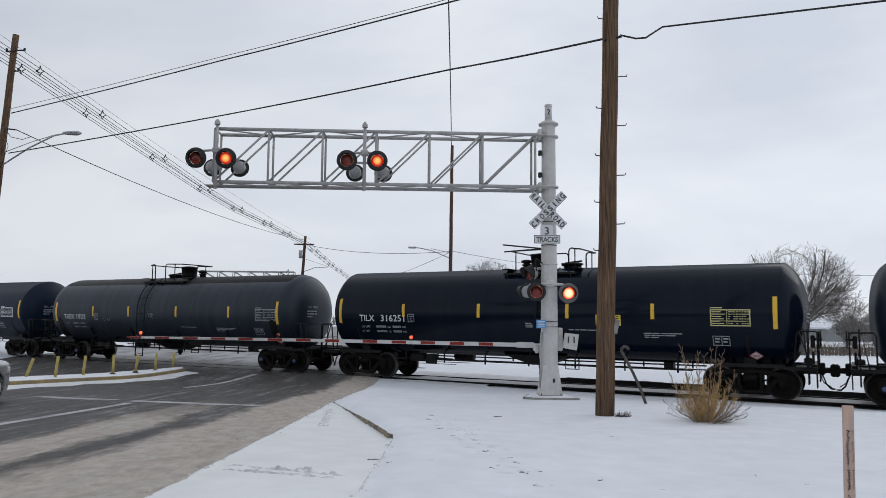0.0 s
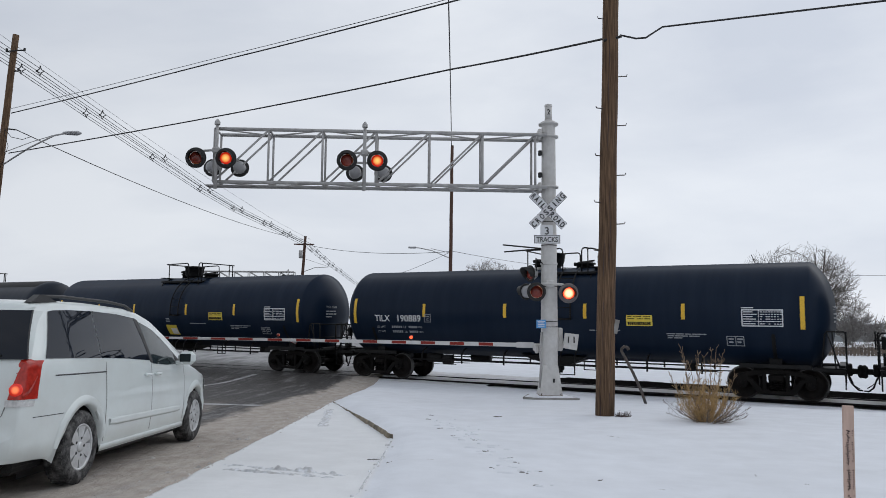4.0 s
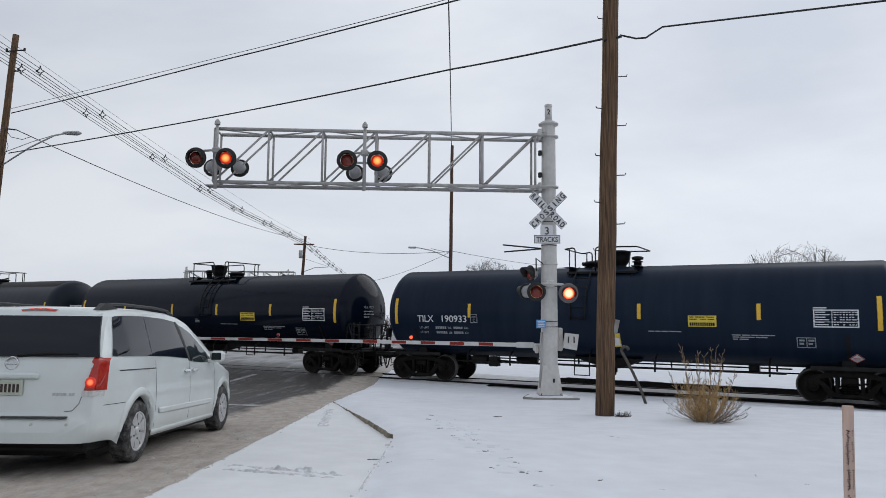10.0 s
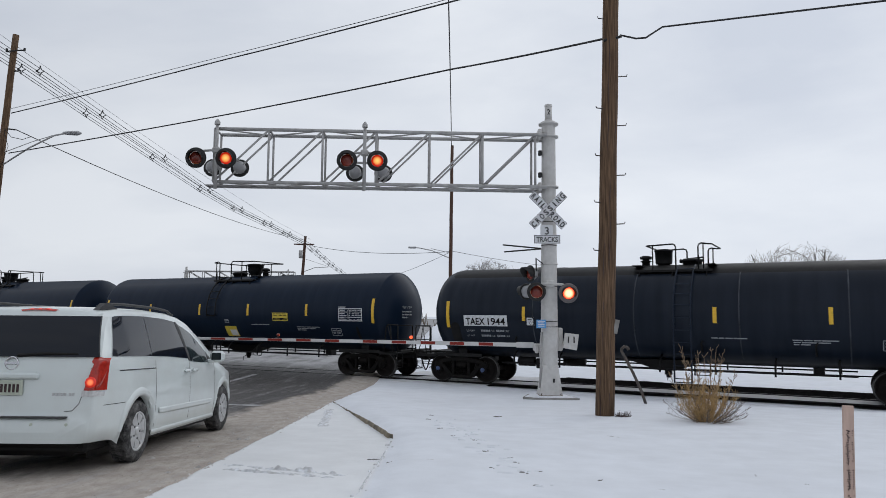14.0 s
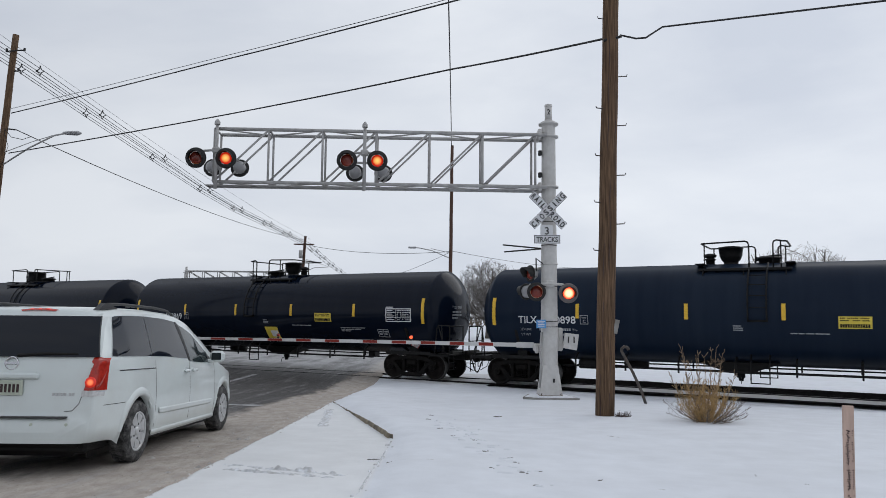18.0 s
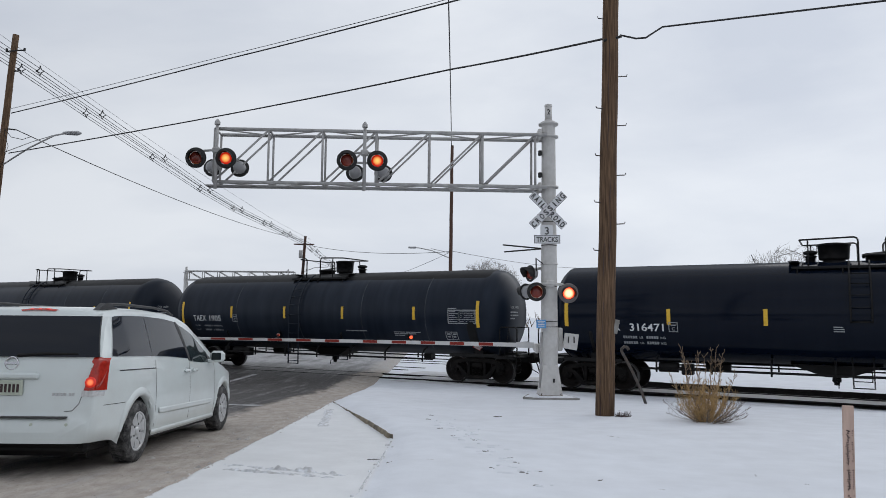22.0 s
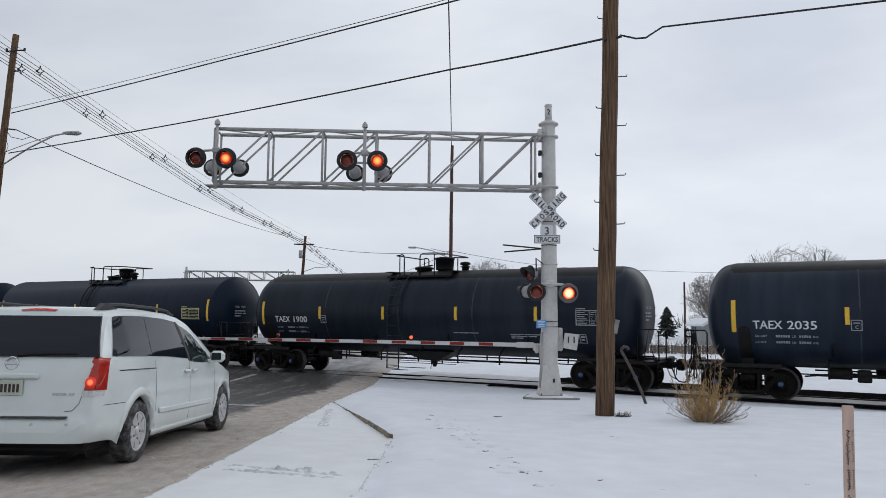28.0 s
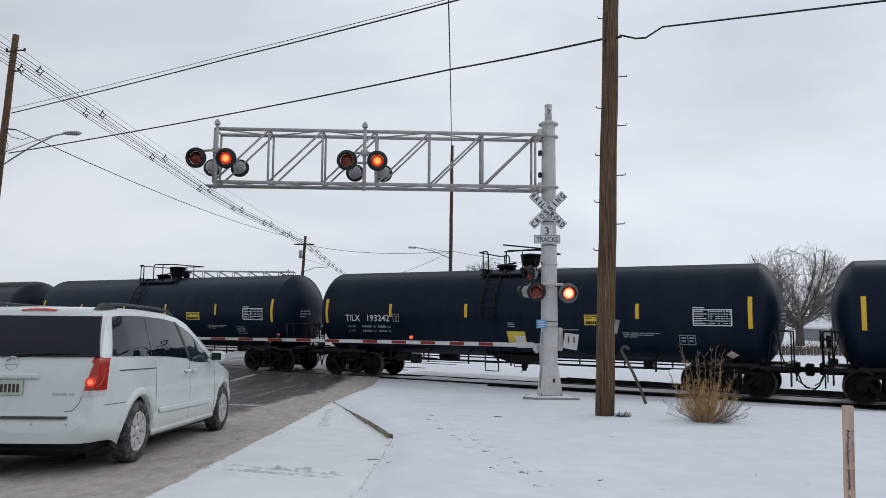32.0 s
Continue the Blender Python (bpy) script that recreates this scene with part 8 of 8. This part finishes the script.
for s in (-1, 1):
    part("quarter_window", S.pane((0.38, 0.57), (1.385, 1.385), [(0.3, 1.21), (1.4, 1.20)], [(0.5, 1.625), (0.64, 1.655), (0.94, 1.672), (1.4, 1.682)], s), CAR_GLASS, van, "tinted rear side window")
    part("sliding_door_window", S.pane((1.40, 1.40), (2.67, 2.47), [(1.4, 1.20), (2.0, 1.185), (2.67, 1.15)], [(1.4, 1.682), (2.0, 1.675), (2.47, 1.645)], s), CAR_GLASS, van, "tinted sliding door window")
    part("front_door_window", S.pane((2.75, 2.56), (3.72, 3.64), [(2.75, 1.11), (3.2, 1.085), (3.72, 1.085)], [(2.55, 1.61), (2.92, 1.53), (3.22, 1.42), (3.42, 1.30), (3.56, 1.215), (3.66, 1.14)], s, 20), CAR_GLASS_CLEAR, van, "clear front door window")
    part("window_pillar", S.side_patch([(2.43, 1.62, 1.65), (2.47, 1.53, 1.645), (2.53, 1.42, 1.62), (2.60, 1.27, 1.46), (2.67, 1.13, 1.30), (2.73, 1.12, 1.15)], s, 0.009, 12), PLASTIC, van)
    part("window_corner", S.side_patch([(3.52, 1.075, 1.225), (3.76, 1.07, 1.085)], s, 0.009, 6), PLASTIC, van)
    for x in (1.50, 2.70):
        part("door_gap", S.side_patch([(x - 0.006, 0.34, 1.15), (x + 0.006, 0.34, 1.15)], s, 0.0025, 1, 10), DOOR_SEAM, van)
    part("door_gap", S.side_patch([(3.80, 0.36, 1.06), (3.812, 0.36, 1.06)], s, 0.0025, 1, 10), DOOR_SEAM, van)
    part("slide_rail", S.side_patch([(0.52, 1.048, 1.060), (1.50, 1.048, 1.060)], s, 0.004, 10, 1), SEAM, van)
    part("bumper_gap", S.side_patch([(0.22, 0.70, 0.706), (0.66, 0.70, 0.706)], s, 0.003, 8, 1), SEAM, van)
    part("side_moulding", S.side_patch([(1.60, 0.50, 0.56), (1.70, 0.49, 0.565), (3.5, 0.47, 0.545), (3.64, 0.48, 0.535)], s, 0.013, 14, 3), VAN_WHITE, van)
    part("sill_moulding", S.side_patch([(1.452, 0.25, 0.31), (3.90, 0.25, 0.31)], s, 0.012, 12, 2), VAN_WHITE, van)
    for a in S.axles:
        m = M()
        rows = []
        for i in range(17):
            t = math.pi * (0.03 + 0.94 * i / 16)
            row = []
            for rr, off in ((0.405, -0.02), (0.41, 0.018), (0.46, 0.020), (0.50, 0.002)):
                x, z = a + rr * math.cos(t), 0.345 + rr * math.sin(t)
                q = S.side(x, max(z, 0.27), off, s)
                row.append((q[0], q[1], max(z, 0.27)))
            rows.append(row)
        m.grid(rows)
        part("wheel_arch", m, VAN_WHITE, van)
        inner = M()
        rows = []
        for i in range(13):
            t = math.pi * i / 12
            rows.append([(a + 0.41 * math.cos(t), s * y, 0.345 + 0.41 * math.sin(t)) for y in (0.93, 0.60)])
        inner.grid(rows).add([(a + 0.41 * math.cos(math.pi * i / 12), s * 0.60, 0.345 + 0.41 * math.sin(math.pi * i / 12)) for i in range(13)] + [(a - 0.41, s * 0.60, 0.1), (a + 0.41, s * 0.60, 0.1)], [tuple(range(15))])
        part("wheel_liner", inner, PLASTIC, van)
    for x in (2.56, 2.86):
        q = S.side(x, 0.985, 0.02, s)
        part("door_handle", M().box((q[0], q[1], q[2]), (0.17, 0.045, 0.04), 0.015), VAN_WHITE, van)
    mir = part("mirror", M().box((3.58, s * 1.09, 1.165), (0.14, 0.22, 0.175), 0.05).box((3.56, s * 0.98, 1.10), (0.09, 0.14, 0.06), 0.02), VAN_WHITE, van)
    part("mirror_glass", M().box((3.508, s * 1.09, 1.168), (0.006, 0.145, 0.105), 0.0025), CAR_GLASS_CLEAR, mir)
    lamp = part("tail_lamp", S.rear_patch(s * 0.785, s * 0.934, 0.862, 1.195, 0.014, 14, 10, s * 0.092, -s * 0.016), TAIL_RED, van, "red tail lamp with lit brake light")
    wrapped = S.side_patch([(0.10, 0.872, 1.195), (0.15, 0.90, 1.205), (0.20, 0.955, 1.205), (0.25, 1.03, 1.19), (0.285, 1.10, 1.15)], s, 0.010, 12, 8)
    part("lamp_side", wrapped, TAIL_RED, lamp)
    by, bz2 = 0.848, 0.945
    out_dir = Vector((-1.0, s * (S.rear_x(by + 0.022, bz2) - S.rear_x(by - 0.022, bz2)) / 0.044, 0.0)).normalized()
    facing = Vector((1, 0, 0)).rotation_difference(out_dir).to_matrix().to_4x4()
    part("brake_light", M().lathe([(-0.012, 0.056), (0.004, 0.054), (0.007, 0.030), (0.008, 0)], 20), TAIL_GLOW, lamp, at=Matrix.Translation(Vector((S.rear_x(by, bz2), s * by, bz2)) + out_dir * 0.016) @ facing)
    part("reverse_light", S.rear_patch(s * 0.765, s * 0.930, 0.80, 0.857, 0.012, 12, 3), TAIL_CLEAR, lamp)
    rail = M()
    rail.tube([(0.50, s * 0.70, 1.735), (0.62, s * 0.70, 1.785), (1.0, s * 0.70, 1.806), (2.0, s * 0.70, 1.815), (2.45, s * 0.70, 1.795), (2.65, s * 0.70, 1.745)], 0.017, 8)
    rail.add([(x, s * y, z) for y in (0.668, 0.732) for x, z in ((0.40, 1.715), (0.55, 1.797), (0.64, 1.80), (0.86, 1.745))], [(0, 1, 2, 3), (7, 6, 5, 4), (0, 4, 5, 1), (1, 5, 6, 2), (2, 6, 7, 3), (3, 7, 4, 0)])
    part("roof_rail", rail, PLASTIC, van, "dark grey roof rail")
    part("headlamp", S.side_patch([(4.74, 0.70, 0.84), (4.90, 0.68, 0.84), (5.06, 0.66, 0.77)], s, 0.010, 8, 3), TAIL_CLEAR, van)


REAR_LOW, REAR_HIGH = S.rear_x(0.3, 1.205), S.rear_x(0.3, 1.64)


def tailgate_point(f, q, off=0.0):
    """On the upper tailgate: f across from -1 to 1, q up from the sill of the glass to its top."""
    x = REAR_LOW + (REAR_HIGH - REAR_LOW) * q - 0.020 * math.sin(math.pi * q)
    return (x - 0.022 + 0.018 * abs(f) ** 10 - off, f * (0.895 - 0.085 * q), 1.205 + 0.435 * q)


glass_rows = [[tailgate_point(-1 + i / 12, j / 10, 0.006) for j in range(11)] for i in range(25)]
part("rear_window", M().grid(glass_rows), CAR_GLASS, van, "dark tinted rear window")
for s in (-1, 1):
    edge = M().grid([[tailgate_point(s * 0.995, j / 10), (lambda p: (p[0] + 0.20, p[1] - s * 0.015, p[2]))(tailgate_point(s, j / 10))] for j in range(11)])
    part("tailgate_edge", edge, VAN_WHITE, van)
top_edge = M().grid([[tailgate_point(-1 + i / 12, 1.0), (lambda p: (p[0] + 0.10, p[1] * 0.97, p[2] + 0.035))(tailgate_point(-1 + i / 12, 1.0))] for i in range(25)])
part("tailgate_edge", top_edge, VAN_WHITE, van)
for s in (-1, 1):
    part("tailgate_seam", M().tube([tailgate_point(s * 1.004, j / 6) for j in range(7)], 0.008, 6), SEAM, van)
    part("tailgate_seam", M().tube([(S.rear_x(0.76, 0.80) - 0.002, s * 0.765, 0.80), (S.rear_x(0.74, 0.72) - 0.002, s * 0.745, 0.73), (S.rear_x(0.66, 0.655) - 0.002, s * 0.68, 0.655), (S.rear_x(0.60, 0.645), s * 0.60, 0.645)], 0.005, 5), DOOR_SEAM, van)
part("wiper", M().tube([(S.rear_x(0.1, 1.225) - 0.02, -0.05, 1.215), (S.rear_x(0.3, 1.235) - 0.028, -0.35, 1.235), (S.rear_x(0.6, 1.235) - 0.025, -0.68, 1.235)], [0.020, 0.017, 0.010], 6), BLACK, van)
part("windscreen", S.top_patch(3.02, 4.08, lambda x: 0.60 + 0.16 * (x - 3.0)), CAR_GLASS_CLEAR, van)
high = part("high_brake_lamp", S.top_patch(0.338, 0.380, lambda x: 0.215 - 1.6 * abs(x - 0.359), 0.010, 6), TAIL_RED, van, "red high brake lamp with lit spots", at=Matrix.Translation((0, -0.11, 0)))
for y in (-0.07, 0.02, 0.11):
    part("lit_spot", S.top_patch(0.350, 0.370, lambda x: 0.032, 0.014, 2), TAIL_LIT, high, at=Matrix.Translation((0, y - 0.02, 0)))
part("plate_handle", M().box((0.075, 0, 1.005), (0.05, 0.62, 0.07), 0.02), VAN_WHITE, van)
pl = part("number_plate", M().box((0.068, 0, 0.885), (0.012, 0.31, 0.155), 0.004), PLATE_PALE, van, "pale number plate with dark bars")
m = M()
for i in range(6):
    m.box((0.0605, 0.105 - i * 0.042, 0.88), (0.002, 0.026, 0.085))
part("plate_print", m, INK, pl)
part("emblem", M().tube(arc((0.105, 0, 1.135), 0.065, 0, 360, 24, "yz"), 0.010, 6).box((0.10, 0, 1.135), (0.012, 0.16, 0.028), 0.004), CHROME, van, "round chrome emblem")
m = M()
for i in range(5):
    m.box((0.078, -0.47 - i * 0.031, 0.82), (0.004, 0.024, 0.032))
for i in range(2):
    m.box((0.078, -0.645 - i * 0.031, 0.82), (0.004, 0.024, 0.032))
part("model_badge", m, ALLOY, van, "small chrome badge bars")
part("bumper_step", M().box((0.045, 0, 0.590), (0.10, 1.30, 0.018), 0.006), SEAM, van, "dark scuff strip on the bumper")
for y in (-0.66, -0.30, 0.30, 0.66):
    part("parking_sensor", M().lathe([(-0.004, 0.016), (0.001, 0.016), (0.002, 0.013), (0.002, 0)], 12, Matrix.Translation((S.rear_x(abs(y), 0.52) - 0.004, y, 0.52)) @ Matrix.Rotation(math.pi, 4, "Z")), PLATE_PALE, van)
part("under_bumper", M().box((0.27, 0, 0.305), (0.30, 1.50, 0.07), 0.03), BLACK, van)
part("exhaust_pipe", M().tube([(0.7, -0.45, 0.27), (0.4, -0.45, 0.26), (0.24, -0.46, 0.24)], 0.030, 10), RUST_PIPE, van)
# underbody boxes; several are added only to block light and deepen shade
for at_, size_, chamfer_ in (((2.55, 0, 0.29), (4.6, 1.18, 0.10), 0.03), ((2.6, 0, 0.27), (2.2, 1.72, 0.08), 0.03), ((0.36, 0, 0.30), (0.40, 1.62, 0.10), 0.03), ((1.0, 0, 0.26), (1.5, 1.30, 0.18), 0.04), ((3.9, 0, 0.27), (1.7, 1.24, 0.16), 0.04), ((2.66, 0, 0.235), (2.3, 1.84, 0.08), 0.03), ((0.42, 0, 0.27), (0.5, 1.60, 0.12), 0.03)):
    part("underbody_panel", M().box(at_, size_, chamfer_), BLACK, van, "dark grimy underbody panel")
van_wheels = add_wheels(van, van_shell, 0.885, 0.345, 0.225)

SEDAN_TOP = [(0.0, 0.40), (0.03, 0.72), (0.08, 0.95), (0.5, 1.02), (0.95, 1.20), (1.35, 1.38), (2.0, 1.43), (2.7, 1.39), (3.3, 1.12), (3.55, 1.0), (4.1, 0.92), (4.4, 0.82), (4.53, 0.66), (4.58, 0.45)]
SEDAN_BELT = [(0.0, 0.90), (2.0, 0.93), (4.0, 0.88)]
SEDAN_HALF = [(0.0, 0.60), (0.1, 0.76), (0.5, 0.87), (1.2, 0.89), (3.6, 0.89), (4.2, 0.83), (4.45, 0.68), (4.58, 0.48)]
sedan_shell = Shell(SEDAN_TOP, SEDAN_BELT, SEDAN_HALF, (0.95, 3.65), 0.36, 0.315, 0.22, 0.72)
sedan = thing("silver_car", "silver car waiting at the stop line", "car", at=Matrix.Translation((-10.86, 12.9, road_height(-10.86, 12.9) + 0.015)) @ pose(0, 0, 0, 0, 2.29, 90))
part("body", sedan_shell.mesh(sorted(set([0, 0.03, 0.08, 0.3] + [0.5 + 0.06 * i for i in range(18)] + [1.6 + 0.15 * i for i in range(12)] + [3.2 + 0.06 * i for i in range(16)] + [4.2, 4.3, 4.4, 4.47, 4.53, 4.56, 4.58]))), CAR_SILVER, sedan)
for s in (-1, 1):
    part("side_window", sedan_shell.side_patch([(0.95, 0.96, 1.14), (1.4, 0.965, 1.30), (2.6, 0.965, 1.31), (3.15, 0.955, 1.12)], s), CAR_GLASS, sedan)
    part("headlamp", sedan_shell.side_patch([(4.05, 0.66, 0.80), (4.38, 0.62, 0.76)], s, 0.010, 5, 3), TAIL_CLEAR, sedan)
    part("mirror", M().box((2.95, s * 0.98, 0.99), (0.12, 0.16, 0.11), 0.03), CAR_SILVER, sedan)
    part("bumper_gap", sedan_shell.side_patch([(3.98, 0.60, 0.612), (4.4, 0.60, 0.612)], s, 0.003, 6, 1), SEAM, sedan)
part("windscreen", sedan_shell.top_patch(2.75, 3.45, lambda x: 0.60), CAR_GLASS, sedan)
part("rear_window", sedan_shell.top_patch(0.6, 1.25, lambda x: 0.58), CAR_GLASS, sedan)
add_wheels(sedan, sedan_shell, 0.77, 0.315, 0.20)
part("underbody", M().box((2.3, 0, 0.27), (4.0, 1.05, 0.10), 0.03), PLASTIC, sedan)

# how far the van still has to roll, time by time
VAN_LEFT = [(0.0, 10.65), (0.8, 8.35), (1.6, 6.13), (1.8, 5.60), (2.0, 5.08), (2.2, 4.58), (2.4, 4.14), (2.7, 3.47), (3.0, 2.91), (3.5, 2.06), (4.0, 1.34), (4.5, 0.78), (5.0, 0.37), (5.5, 0.10), (5.9, 0.01), (6.3, 0.0), (32.0, 0.0)]
VAN_Y, VAN_X = 7.56, -4.50


def roll_van():
    rows = []
    for t, left in VAN_LEFT:
        y = VAN_Y - left
        rows.append((t, Matrix.Translation((VAN_X, y, 0.94 - 0.04 * y + 0.008)) @ pose(0, 0, 0, 0, 2.29, 90)))
    walk(van, rows)
    for wh, at in van_wheels:
        spin = []
        t = 0.0
        while t < 6.31:
            left = interp(VAN_LEFT, t)
            spin.append((t, at @ Matrix.Rotation((10.65 - left) / 0.345, 4, "Y")))
            t += 0.1
        spin.append((32.0, at @ Matrix.Rotation(10.65 / 0.345, 4, "Y")))
        walk(wh, spin)


def motions():
    run_train()
    flash_lamps()
    roll_van()


motions()
